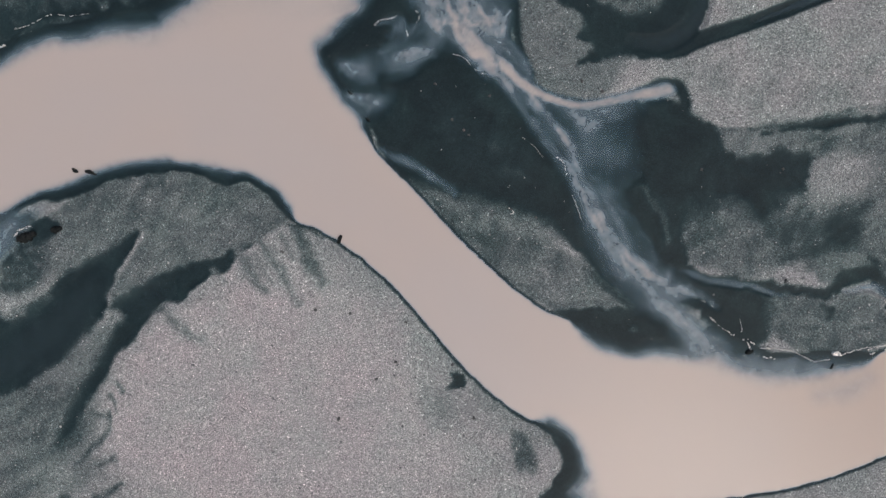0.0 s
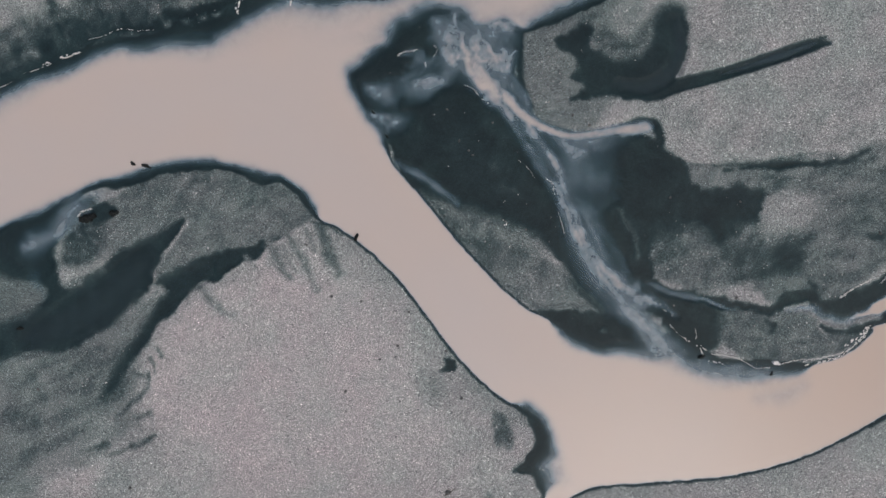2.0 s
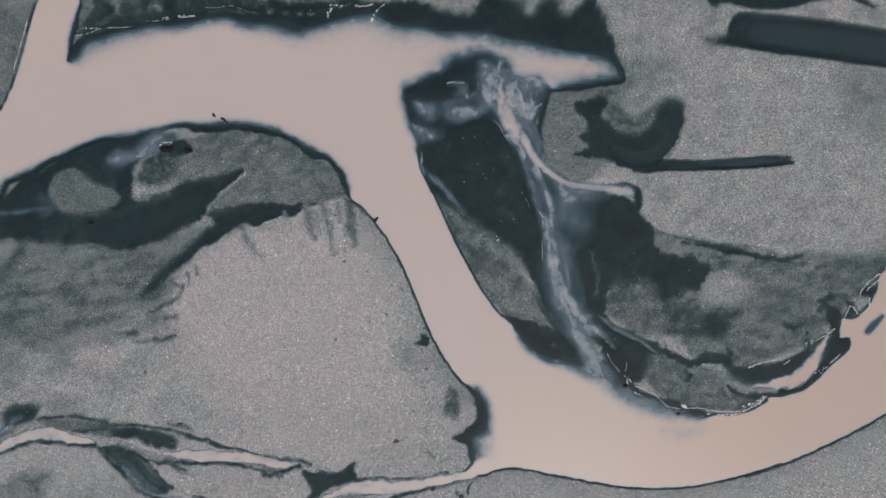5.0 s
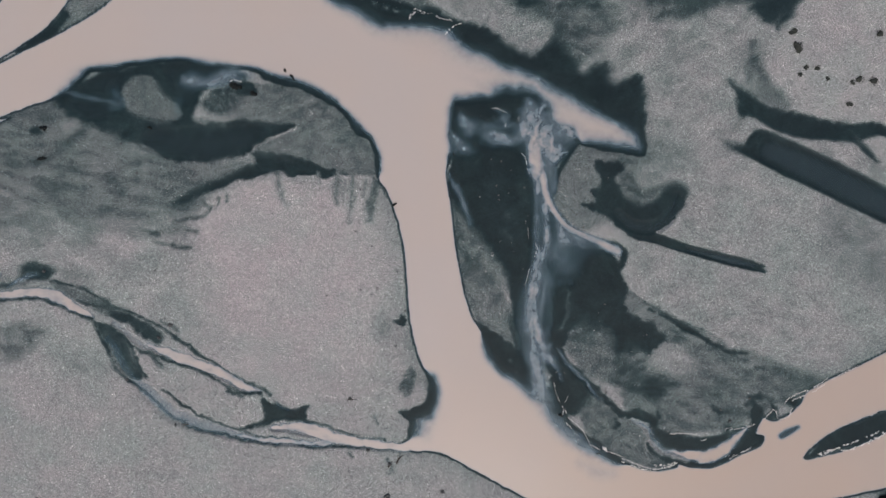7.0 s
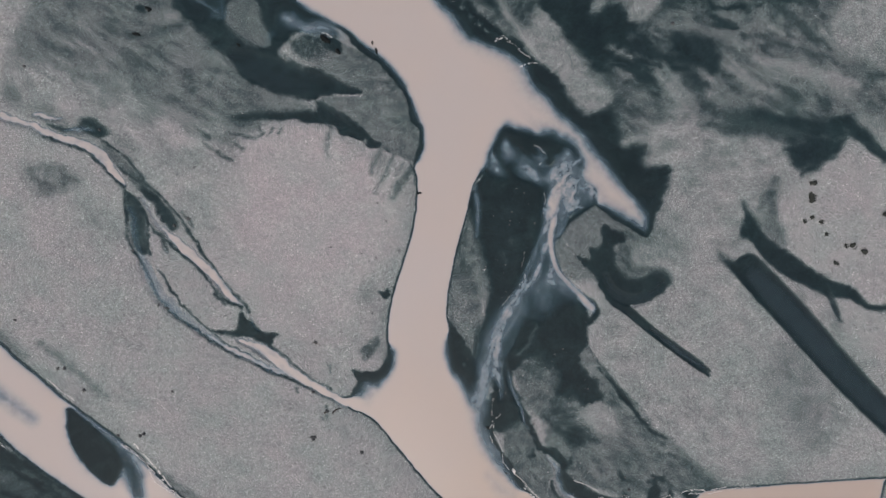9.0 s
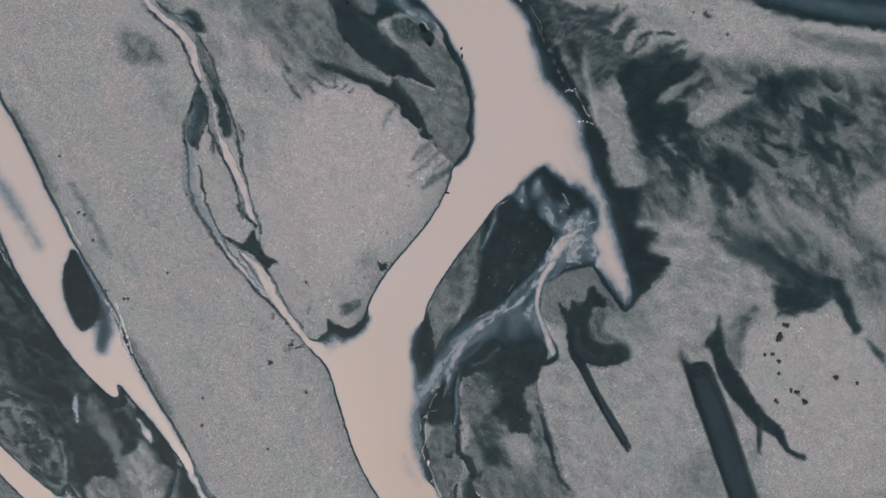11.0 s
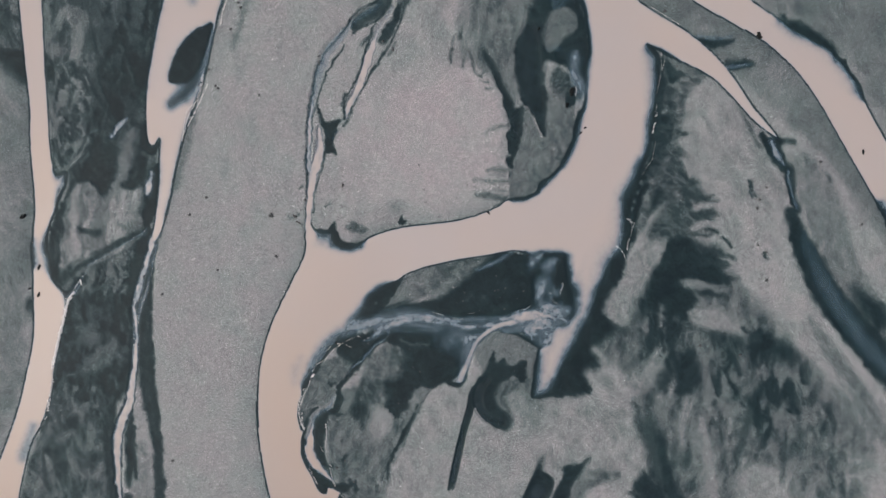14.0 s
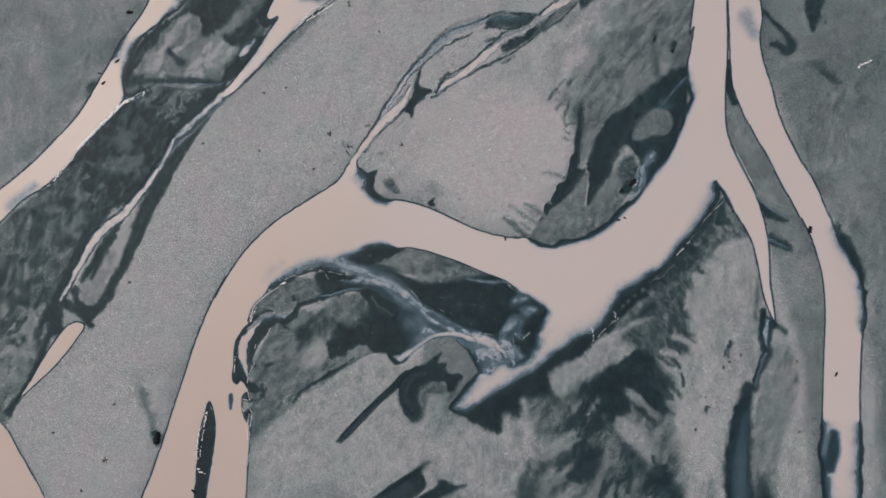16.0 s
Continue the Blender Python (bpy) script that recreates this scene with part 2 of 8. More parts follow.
def marble(points, low, high, scale=1.2, angle=0, stretch=1.5):
    """Silt stirred by old currents: folded light and dark bands."""
    p = smooth_curve(points, True)
    fade = np.maximum(p[:, 2], 0.1)
    sx, sy, d, soft = distance(p, True, float(fade.max()) + 1.0, None, fade)
    c, s = math.cos(radians(angle)), math.sin(radians(angle))
    x, y = (XX[sx, sy] * c + YY[sx, sy] * s) / stretch / scale, (YY[sx, sy] * c - XX[sx, sy] * s) / scale
    seed = next(seeds)
    fx = x + 1.5 * clouds(x * 0.6, y * 0.6, seed, 3)
    fy = y + 1.5 * clouds(x * 0.6 + 31, y * 0.6, seed + 3, 3)
    fold = clouds(fx, fy, seed + 5, 4)
    blend(WET, sx, sy, d + 0.5 * clouds(x * 1.5, y * 1.5, seed + 6, 3), low + (high - low) * step(0.5 + 1.25 * fold), soft)


def trail(points, value, soft, rag=0, scale=1.5):
    p = smooth_curve(points, False)
    sx, sy, d = distance(p, False, soft + rag + 0.5, p[:, 2])
    if rag <= 0.15:
        raise_to(CALM, sx, sy, d - 0.9, 1.0, 0.4)
    blend(WET, sx, sy, ragged(sx, sy, d, rag, scale), value, soft)


def raise_to(field, sx, sy, d, value, soft):
    field[sx, sy] = np.maximum(field[sx, sy], value * step(0.5 - d / (2 * soft)))


def own_pool(sx, sy, d):
    POOLS.append(len(POOLS) + 1)
    POOL_OF[sx, sy] = np.where((d < 1.5) & (POOL_OF[sx, sy] == 0), POOLS[-1], POOL_OF[sx, sy])


def pool(points, value, soft, rag=0.3):
    sx, sy, d = distance(smooth_curve(points, True), True, soft + rag + 0.5)
    own_pool(sx, sy, d)
    raise_to(POOL, sx, sy, ragged(sx, sy, d, rag, 1.5), value, soft)


def pool_trail(points, value, soft):
    p = smooth_curve(points, False)
    sx, sy, d = distance(p, False, soft + 0.5, p[:, 2])
    own_pool(sx, sy, d)
    raise_to(POOL, sx, sy, ragged(sx, sy, d, 0.12, 1.5), value, soft)


def shoal(points, value, soft):
    """A bank under the water, so shallow that the dark bed shows."""
    p = smooth_curve(points, False)
    sx, sy, d = distance(p, False, 1.8 * soft + 0.5, p[:, 2])
    raise_to(SHOAL, sx, sy, ragged(sx, sy, d, 0.3 * soft, 2.5), value, soft)


def rills(label):
    """What follows belongs to one set of rills."""
    RILLS.append(label)


def own_rill(sx, sy, d):
    RILL_OF[sx, sy] = np.where((d < 1.5) & (RILL_OF[sx, sy] == 0), len(RILLS), RILL_OF[sx, sy])


def veil(points, value, soft):
    sx, sy, d = distance(smooth_curve(points, True), True, 2 * soft + 1)
    own_rill(sx, sy, d)
    drift = np.clip(0.85 + ragged(sx, sy, 0.0, 0.75, 1.7), 0.2, 1.15)
    raise_to(VEIL, sx, sy, ragged(sx, sy, d, 0.8 * soft, 1.6), np.minimum(value * drift, 0.95), soft)


def braid(start, end, count, width, value, soft, sway=1.0):
    """Fine strands of milky water that run side by side from one line to another."""
    rnd = random.Random(next(seeds))
    (ax, ay), (bx, by) = start
    (cx, cy), (dx, dy) = end
    for k in range(count):
        u, v = rnd.random(), rnd.random()
        if rnd.random() < 0.6:
            v = u
        p0 = np.array((ax + (bx - ax) * u, ay + (by - ay) * u))
        p1 = np.array((cx + (dx - cx) * v, cy + (dy - cy) * v))
        side = np.array((p0[1] - p1[1], p1[0] - p0[0])) / max(np.linalg.norm(p1 - p0), 1e-6)
        line = []
        for t in (0, 0.25, 0.5, 0.75, 1.0):
            q = p0 + (p1 - p0) * t + side * rnd.uniform(-sway, sway) * math.sin(math.pi * t) * 0.8
            line.append((q[0], q[1], width * rnd.uniform(0.4, 1.3)))
        rill(line, value * rnd.uniform(0.5, 1.1), soft)


def rill(points, value, soft, margin=0.25):
    p = smooth_curve(points, False)
    if value > 0.4 and margin:
        trail([(x, y, max(w * 0.9, 0.05) + margin) for x, y, w in points], 0.93, 0.3, 0.2, 0.8)
    sx, sy, d = distance(p, False, soft + 0.8, p[:, 2])
    own_rill(sx, sy, d)
    if soft < 0.45:
        raise_to(THIN, sx, sy, d - 0.6, 1.0, 0.3)
    raise_to(VEIL, sx, sy, ragged(sx, sy, d, 0.5 * soft, 1.2), value, soft)


# >>> map

# the main river, bank by bank
WEST_BANK = [(-77.0, -35.2), (-72.1, -27.7), (-67.9, -21.3), (-69.3, -22.2), (-66.5, -18.3), (-63.7, -14.5), (-61.6, -9.6), (-60.2, -7.0), (-52.9, -0.6), (-50.2, 1.4), (-46.7, 3.0), (-43.6, 4.5), (-40.7, 6.2), (-37.5, 6.6), (-35.3, 7.4), (-32.5, 8.2), (-29.6, 8.5), (-27.4, 8.8), (-24.6, 8.6), (-21.2, 8.0), (-18.7, 7.1), (-16.5, 5.6), (-15.3, 4.2), (-14.7, 3.2), (-14.1, 2.7)]
STEM_WEST = [(-12.5, 2.1), (-10.3, 0.7), (-7.5, -1.6), (-4.8, -4.3), (-2.2, -7.5), (0.5, -11.0), (3.2, -14.0), (5.9, -16.4), (7.8, -17.7), (9.5, -18.2), (10.8, -19.2), (11.8, -20.6), (12.0, -22.7), (12.1, -23.1), (11.1, -24.7), (11.8, -25.8), (12.2, -28.4), (11.4, -30.0)]
SOUTH_BANK = [(14.1, -29.5), (16.1, -28.1), (18.9, -27.2), (26.1, -26.5), (33.3, -25.7), (40.4, -23.9), (47.3, -20.7), (54.0, -16.4), (49.6, -19.5), (55.6, -15.4), (61.8, -10.1), (67.4, -4.5), (74.0, 2.1), (79.7, 7.9), (84.6, 12.6), (88.9, 16.3), (95.6, 22.6)]
EAST_BANK = [(76.4, 39.4), (79.2, 46.4), (75.8, 40.2), (72.4, 34.5), (67.4, 26.0), (62.5, 17.5), (62.7, 17.9), (61.1, 15.2), (59.9, 12.5), (60.1, 10.4), (59.3, 7.7), (58.2, 6.1), (56.5, 5.7), (56.5, 4.6), (57.0, 2.8), (58.3, 3.1), (58.6, 1.7), (57.2, -0.6), (54.6, -5.0), (52.0, -6.9), (49.3, -8.0), (49.5, -8.6), (46.5, -11.2), (42.0, -12.5), (38.8, -12.7), (35.6, -12.5), (31.7, -12.3), (28.6, -10.9), (26.5, -9.3)]
STEM_EAST = [(24.7, -10.3), (21.9, -10.3), (18.5, -10.6), (15.7, -9.9), (14.1, -8.8), (11.9, -7.6), (9.7, -6.6), (6.4, -3.9), (3.7, -1.2), (1.0, 1.7), (-2.2, 5.5), (-4.9, 8.4), (-6.2, 9.9), (-6.9, 11.9), (-7.0, 13.3), (-7.9, 14.4), (-9.0, 15.4), (-9.6, 16.5), (-10.1, 17.6), (-10.5, 19.0)]
NORTH_INLET = [(-10.4, 20.3), (-9.2, 21.2), (-6.6, 22.9), (-5.7, 24.5), (-4.8, 25.6), (-3.1, 26.7), (-1.1, 27.1), (1.1, 26.7), (3.0, 25.5), (5.5, 25.4), (7.5, 25.3), (9.9, 25.6), (13.8, 27.9), (17.9, 29.5), (15.8, 31.4), (12.5, 31.9), (8.2, 31.5), (3.9, 31.4), (-1.2, 31.0), (-6.0, 30.3), (-10.7, 29.3), (-15.7, 28.8), (-19.0, 29.0), (-23.3, 27.4), (-27.2, 25.2), (-30.9, 24.3)]
NORTH_BANK = [(-27.6, 24.4), (-32.2, 23.9), (-38.1, 23.3), (-42.6, 21.3), (-46.3, 19.6), (-50.0, 18.0), (-53.7, 16.3), (-56.9, 13.6), (-58.1, 11.0)]
SIDE_ARM = [(-58.4, 16.8), (-59.1, 22.5), (-59.2, 26.8), (-58.0, 31.9), (-56.2, 38.1), (-55.6, 42.5), (-55.7, 44.9), (-57.0, 42.0), (-58.8, 36.6), (-61.5, 30.8), (-63.6, 24.8), (-64.7, 18.3), (-64.8, 12.6), (-64.8, 6.3), (-65.8, 1.1), (-68.7, -5.3), (-72.5, -11.9), (-76.0, -18.6), (-78.7, -24.3), (-83.3, -32.0)]
water("main_river", WEST_BANK + STEM_WEST + SOUTH_BANK + EAST_BANK + STEM_EAST + NORTH_INLET + NORTH_BANK + SIDE_ARM)

# the neighbouring rivers
FAR_LEFT = [(-82.4, -31.0), (-76.8, -19.6), (-73.6, -12.7), (-71.2, -6.8), (-70.5, -1.5), (-70.5, 5.6), (-71.0, 11.5), (-71.0, 17.2), (-71.2, 23.7), (-71.5, 30.2), (-70.9, 35.6), (-69.7, 40.7), (-66.9, 47.7), (-62.7, 55.5), (-57.9, 64.4), (-53.2, 73.4), (-50.3, 79.1), (-47.5, 86.1), (-43.7, 94.1)]
FAR_RIGHT = [(-50.3, 97.4), (-54.9, 88.7), (-59.8, 79.6), (-65.3, 68.2), (-70.2, 59.3), (-74.2, 52.8), (-76.7, 48.4), (-77.5, 43.5), (-77.3, 38.4), (-77.3, 32.7), (-77.4, 27.5), (-77.8, 20.6), (-77.2, 14.6), (-77.2, 9.0), (-77.6, 3.5), (-79.0, -2.9), (-79.8, -8.2), (-81.3, -13.1), (-84.1, -17.3), (-85.3, -21.0), (-87.6, -28.4)]
water("north_river", FAR_LEFT + FAR_RIGHT)
water("south_river", [(-1.8, -110.9), (14.0, -99.4), (21.7, -93.4), (28.9, -88.8), (38.8, -81.5), (46.4, -77.4), (53.7, -72.7), (62.5, -67.2), (69.6, -64.4), (78.2, -61.6), (86.1, -59.9), (98.9, -57.1), (103.2, -48.6), (89.5, -53.1), (82.7, -55.3), (76.8, -55.9), (71.0, -57.5), (64.5, -60.4), (59.1, -62.6), (53.9, -64.0), (51.4, -66.3), (50.3, -69.7), (46.9, -73.2), (43.4, -75.7), (37.4, -77.1), (33.3, -77.9), (29.5, -79.1), (31.0, -81.0), (27.1, -84.8), (19.1, -90.4), (13.2, -94.7), (-4.8, -107.5)])
water("middle_river", [(-47.7, -89.7), (-39.0, -86.6), (-30.2, -84.5), (-19.1, -82.7), (-10.2, -80.6), (-2.6, -77.7), (4.9, -74.5), (10.2, -71.5), (14.9, -68.1), (14.8, -66.5), (13.0, -66.3), (16.7, -64.2), (22.5, -60.9), (27.8, -58.3), (31.6, -56.7), (32.0, -55.6), (28.7, -55.8), (23.2, -57.4), (17.8, -59.6), (11.2, -61.8), (5.7, -63.1), (-2.0, -64.6), (-9.1, -67.1), (-14.5, -69.0), (-20.6, -70.7), (-29.4, -73.0), (-40.4, -76.0), (-49.0, -79.7)])
water("middle_river", [(86.2, -25.8), (82.8, -24.1), (86.9, -21.5), (92.4, -19.0), (97.6, -17.4), (103.2, -16.0), (99.1, -18.6), (93.7, -22.1)])
water("corner_river", [(116.6, -24.8), (109.5, -13.4), (108.6, -3.8), (108.2, 6.7), (109.2, 17.2), (131.9, 5.8)])

# islands in the water
bar("dark_bar", [(-12.8, 19.5), (-6.9, 25.9), (0.5, 27.8), (3.5, 21.0), (6.2, 17.2), (10.2, 12.0), (12.8, 7.1), (15.4, 1.4), (22.0, -7.9), (20.7, -12.4), (11.8, -10.9), (0.9, -1.4), (-9.8, 11.4)])
island("islet", [(65.5, 4.0), (66.7, 9.1), (69.9, 14.3), (73.7, 19.5), (76.7, 23.6), (78.6, 22.7), (74.8, 16.1), (71.6, 10.6), (68.2, 6.4)])
island("dark_islet", [(-13.5, -69.5), (-11.2, -71.0), (-8.2, -72.4), (-4.4, -72.7), (-1.1, -72.3), (1.3, -71.2), (1.1, -69.4), (-0.6, -67.7), (-3.9, -67.2), (-7.8, -67.9), (-11.1, -68.8)])

# shelves where the bank slopes gently
shelf([(-64.8, -9.6), (-59.4, -4.9), (-50.4, 2.4), (-40.6, 6.9), (-30.9, 9.9), (-21.7, 9.1), (-15.1, 5.6), (-17.5, 2.8), (-26.9, 4.0), (-41.2, -0.2), (-60.9, -15.5)], 1.3)
shelf([(9.8, -17.5), (12.5, -19.3), (14.6, -23.9), (14.5, -26.8), (7.7, -26.5), (9.1, -20.9)], 2.2)
shelf([(-12.8, 20.0), (-9.3, 23.7), (-4.6, 26.9), (-2.1, 21.2), (-4.1, 12.9), (-7.5, 12.4)], 1.6)
shelf([(-7.8, 26.7), (5.0, 29.7), (8.6, 23.5), (2.9, 22.9), (-5.8, 21.8)], 1.4)
shelf([(13.6, -8.1), (15.8, -9.4), (25.9, -9.8), (34.1, -12.9), (40.9, -11.5), (40.8, -13.8), (32.9, -15.7), (28.5, -14.4), (21.8, -12.4), (15.1, -11.0)], 3.0)
shelf([(-36.3, 24.5), (-27.0, 26.5), (-17.6, 28.4), (-7.7, 29.7), (1.6, 31.7), (14.4, 31.7), (13.6, 37.6), (19.1, 29.5), (14.4, 25.3), (2.1, 27.8), (-8.7, 24.8), (-18.6, 23.5), (-29.4, 20.5)], 1.9)
shelf([(1.5, 26.0), (-14.3, 22.7), (-29.1, 21.6), (-37.6, 21.6), (-30.2, 30.6), (-9.8, 31.7), (6.1, 35.1), (18.6, 31.6), (8.9, 29.4)], 2.2)
shelf([(-56.2, 10.1), (-58.2, 18.0), (-46.6, 23.2), (-33.4, 26.5), (-17.6, 30.5), (-16.3, 25.2), (-34.6, 22.3), (-46.2, 17.1)], 1.9)
shelf([(-45.4, -89.4), (-47.0, -77.1), (-18.5, -69.5), (-11.8, -68.7), (25.3, -56.5), (21.4, -61.6), (4.3, -69.5), (6.9, -72.5), (-10.2, -80.4)], 0.6)
shelf([(-52.6, 70.3), (-62.8, 75.4), (-55.4, 90.1), (-45.2, 85.0)], 2.0)
shelf([(-75.4, 30.8), (-79.9, 44.4), (-74.2, 55.7), (-70.8, 51.1)], 1.6)
shelf([(48.9, -77.4), (40.9, -76.2), (29.6, -79.0), (33.0, -80.7), (51.2, -64.3), (59.2, -59.8), (51.2, -67.2)], 1.5)

# tone of the plains
wet([(16.1, -143.0), (-6.8, -116.3), (21.7, -93.4), (38.8, -81.5), (53.7, -72.7), (79.1, -62.9), (128.0, -56.2), (76.9, -116.4)], 0.37, 1.5, 2, 4)
wet([(-87.1, -37.2), (-132.3, -14.3), (-70.6, 107.6), (-54.8, 99.7), (-75.3, 53.4), (-77.7, 31.9), (-79.6, -2.6)], 0.46, 2, 2, 8)
wet([(-68.3, -8.3), (-71.1, -5.5), (-70.5, 4.2), (-71.5, 21.7), (-72.0, 34.7), (-66.3, 48.9), (-46.9, 87.2), (-40.1, 83.8), (-53.8, 62.4), (-59.5, 45.4), (-63.0, 24.5), (-63.6, 9.2)], 0.42, 1.5, 1, 4)
wet([(-75.7, -25.5), (-63.8, -14.3), (-60.9, -9.1), (-52.8, -10.1), (-34.5, -7.0), (-37.5, -15.3), (-34.2, -20.1), (-34.2, -26.6), (-47.0, -36.2), (-61.3, -46.9)], 0.53, 4, 4, 2, 54, 2.2, 0.16)
wet([(-44.0, -33.3), (-68.9, -29.3), (-62.0, -11.5), (-50.2, -14.6), (-39.9, -11.2), (-34.9, -13.8), (-38.3, -24.9)], 0.44, 2, 2, 2, 54, 2.2, 0.12)
wet([(-4.8, 41.3), (36.4, 68.9), (46.8, 53.5), (29.1, 41.6), (26.7, 32.5), (19.8, 30.0), (12.7, 39.1)], 0.56, 4, 4, 3, 60, 1.6, 0.14)
wet([(8.3, 27.5), (49.2, 25.7), (48.6, 11.7), (35.1, 10.9), (27.3, 11.8), (24.1, 15.6), (15.0, 13.7), (10.6, 15.0), (8.2, 19.1)], 0.21, 2, 1, 2)
wet([(26.8, 19.7), (44.7, 23.2), (57.7, 43.7), (68.1, 28.2), (46.0, 13.4), (28.5, 12.3)], 0.12, 3, 2, 3)
wet([(-33.3, -18.4), (-31.4, -9.9), (-28.4, -5.0), (-22.3, -2.7), (-14.6, 1.6), (-10.8, 0.7), (-4.9, -4.8), (1.4, -12.3), (5.3, -16.1), (6.2, -23.0), (-0.7, -28.7), (-10.0, -33.9), (-24.6, -36.1), (-36.7, -35.7), (-32.2, -26.3), (-33.1, -22.6)], 0.06, 2.5, 2, 3)
wet([(-33.2, -8.4), (-29.1, -4.6), (-25.0, -2.3), (-17.0, 1.6), (-14.1, 2.6), (-9.3, -2.1), (0.4, -14.3), (9.1, -20.9), (8.9, -26.5), (-33.9, -24.8)], 0.08, 2, 1.2, 2)
wet([(-36.9, -17.6), (-33.2, -18.6), (-24.9, -26.4), (-16.7, -34.3), (-45.5, -37.8), (-53.8, -29.9), (-45.6, -24.5)], 0.2, 5, 4, 5)
wet([(-5.5, -6.8), (0.5, -11.5), (10.8, -19.8), (11.3, -22.7), (6.7, -24.7), (0.2, -18.3)], 0.2, 2, 1, 2)

# north-west island, its dark
stain([(-76.7, -32.6, 1.82), (-71.5, -26.0, 1.09), (-67.8, -20.6, 0.73), (-61.7, -16.5, 0.91), (-51.9, -14.0, 0.91), (-43.7, -12.6, 0.91), (-35.6, -8.1, 0.91), (-31.2, -7.7, 2.28), (-34.5, -15.1, 2.73), (-33.8, -21.0, 3.64), (-41.8, -33.5, 4.56), (-51.1, -42.3, 2.73), (-62.9, -49.5, 2.73)], 0.45, 1, 1.6, 28, 2.6, 0.17)
stain([(-66.0, -41.5, 2.73), (-54.1, -32.9, 3.64), (-42.2, -24.4, 3.64), (-33.7, -23.3, 3.64), (-39.2, -32.5, 2.73), (-49.5, -38.6, 2.73), (-61.9, -46.4, 2.73)], 0.24, 1.2, 1.6, 25, 2.6, 0.12)
marble([(-66.0, -22.7, 1.82), (-57.1, -17.7, 1.09), (-50.0, -14.9, 0.91), (-43.1, -13.3, 0.91), (-35.9, -9.2, 1.28), (-35.5, -12.4, 1.82), (-39.0, -18.2, 2.28), (-46.2, -25.3, 2.73), (-56.4, -30.1, 2.73), (-64.8, -29.9, 2.73)], 0.42, 0.6, 1.1, 25, 4)
stain([(-61.1, -51.7, 1.82), (-49.4, -44.4, 1.82), (-40.3, -41.1, 0.91), (-30.4, -45.3, 0.46), (-19.2, -46.7, 0.46), (-8.1, -43.0, 0.46), (10.1, -32.2, 0.46), (21.9, -30.8, 0.73), (29.6, -37.4, 0.73), (-31.7, -87.6, 1.82)], 0.17, 0.5, 2.4, 20, 2, 0.05)
stain([(-63.5, -15.0, 0.55), (-62.6, -12.1, 0.46), (-60.8, -8.2, 0.46), (-58.0, -5.1, 0.46), (-53.2, -0.9, 0.46), (-48.4, 2.5, 0.46), (-44.3, 4.1, 0.46), (-40.4, 5.0, 0.46), (-42.8, 2.2, 0.55), (-44.8, -0.8, 0.55), (-44.6, -3.0, 0.55), (-43.7, -5.3, 0.55), (-40.4, -3.7, 0.73), (-36.9, -0.7, 0.55), (-32.9, 1.6, 0.36), (-30.3, 3.0, 0.27), (-30.5, 1.5, 0.27), (-32.6, -1.4, 0.27), (-33.4, -3.6, 0.27), (-33.4, -4.7, 0.36), (-35.4, -6.9, 0.55), (-38.7, -10.0, 0.55), (-42.6, -12.4, 0.55), (-45.8, -12.9, 0.55), (-48.1, -12.9, 0.55), (-50.8, -13.9, 0.55), (-54.2, -14.8, 0.73), (-57.8, -15.5, 0.73), (-61.1, -15.8, 0.55)], 0.89, 0.45, 0.6, 31, 2, 0.08)
stain([(-56.2, -15.2, 0.91), (-57.8, -21.2, 1.28), (-60.3, -25.3, 1.09), (-62.0, -24.7, 1.09), (-59.1, -21.1, 1.28), (-58.0, -16.7, 0.91)], 0.66, 0.4, 0.8, 56, 2, 0.12)
stain([(-64.6, -20.9, 0.36), (-63.4, -19.9, 0.36), (-62.6, -20.3, 0.36), (-63.8, -21.3, 0.36)], 0.85, 0.15, 0.4)
stain([(-55.9, -7.9, 0.36), (-55.6, -5.9, 0.36), (-54.0, -3.5, 0.36), (-52.2, -3.6, 0.36), (-50.2, -4.6, 0.46), (-47.3, -5.0, 0.36), (-45.8, -5.5, 0.36), (-46.3, -7.2, 0.73), (-48.5, -8.8, 0.73), (-51.0, -9.4, 0.64), (-53.4, -10.1, 0.46)], 0.5, 0.15, 0.7)
stain([(-44.2, -2.6, 1.09), (-43.6, 0.3, 0.55), (-42.1, 2.7, 0.36), (-39.0, 4.8, 0.27), (-35.2, 7.3, 0.27), (-30.8, 9.1, 0.27), (-26.1, 9.4, 0.27), (-21.7, 8.3, 0.27), (-17.7, 6.3, 0.27), (-14.7, 3.8, 0.27), (-16.8, 2.1, 0.27), (-20.1, 0.3, 0.36), (-24.8, -1.1, 0.46), (-27.6, -1.9, 0.36), (-32.8, -4.0, 0.27), (-32.1, -1.5, 0.27), (-29.8, 1.8, 0.27), (-30.3, 2.8, 0.36), (-34.0, 0.8, 0.73), (-36.9, -0.7, 1.09), (-40.4, -2.2, 1.28), (-43.0, -3.3, 1.28)], 0.47, 0.2, 0.7, 23, 1.6, 0.1)
stain([(-44.3, -2.5, 0.73), (-43.5, 0.2, 0.55), (-41.7, 2.9, 0.46), (-39.8, 4.2, 0.55), (-39.3, 2.2, 0.91), (-39.8, -1.4, 0.91), (-42.8, -2.9, 0.73)], 0.68, 0.4, 0.5, -34, 1.5, 0.2)
stain([(-41.3, 2.5, 0.27), (-39.9, 4.5, 0.27), (-38.1, 3.8, 0.27), (-39.2, 2.1, 0.27)], 0.9, 0.25, 0.4)
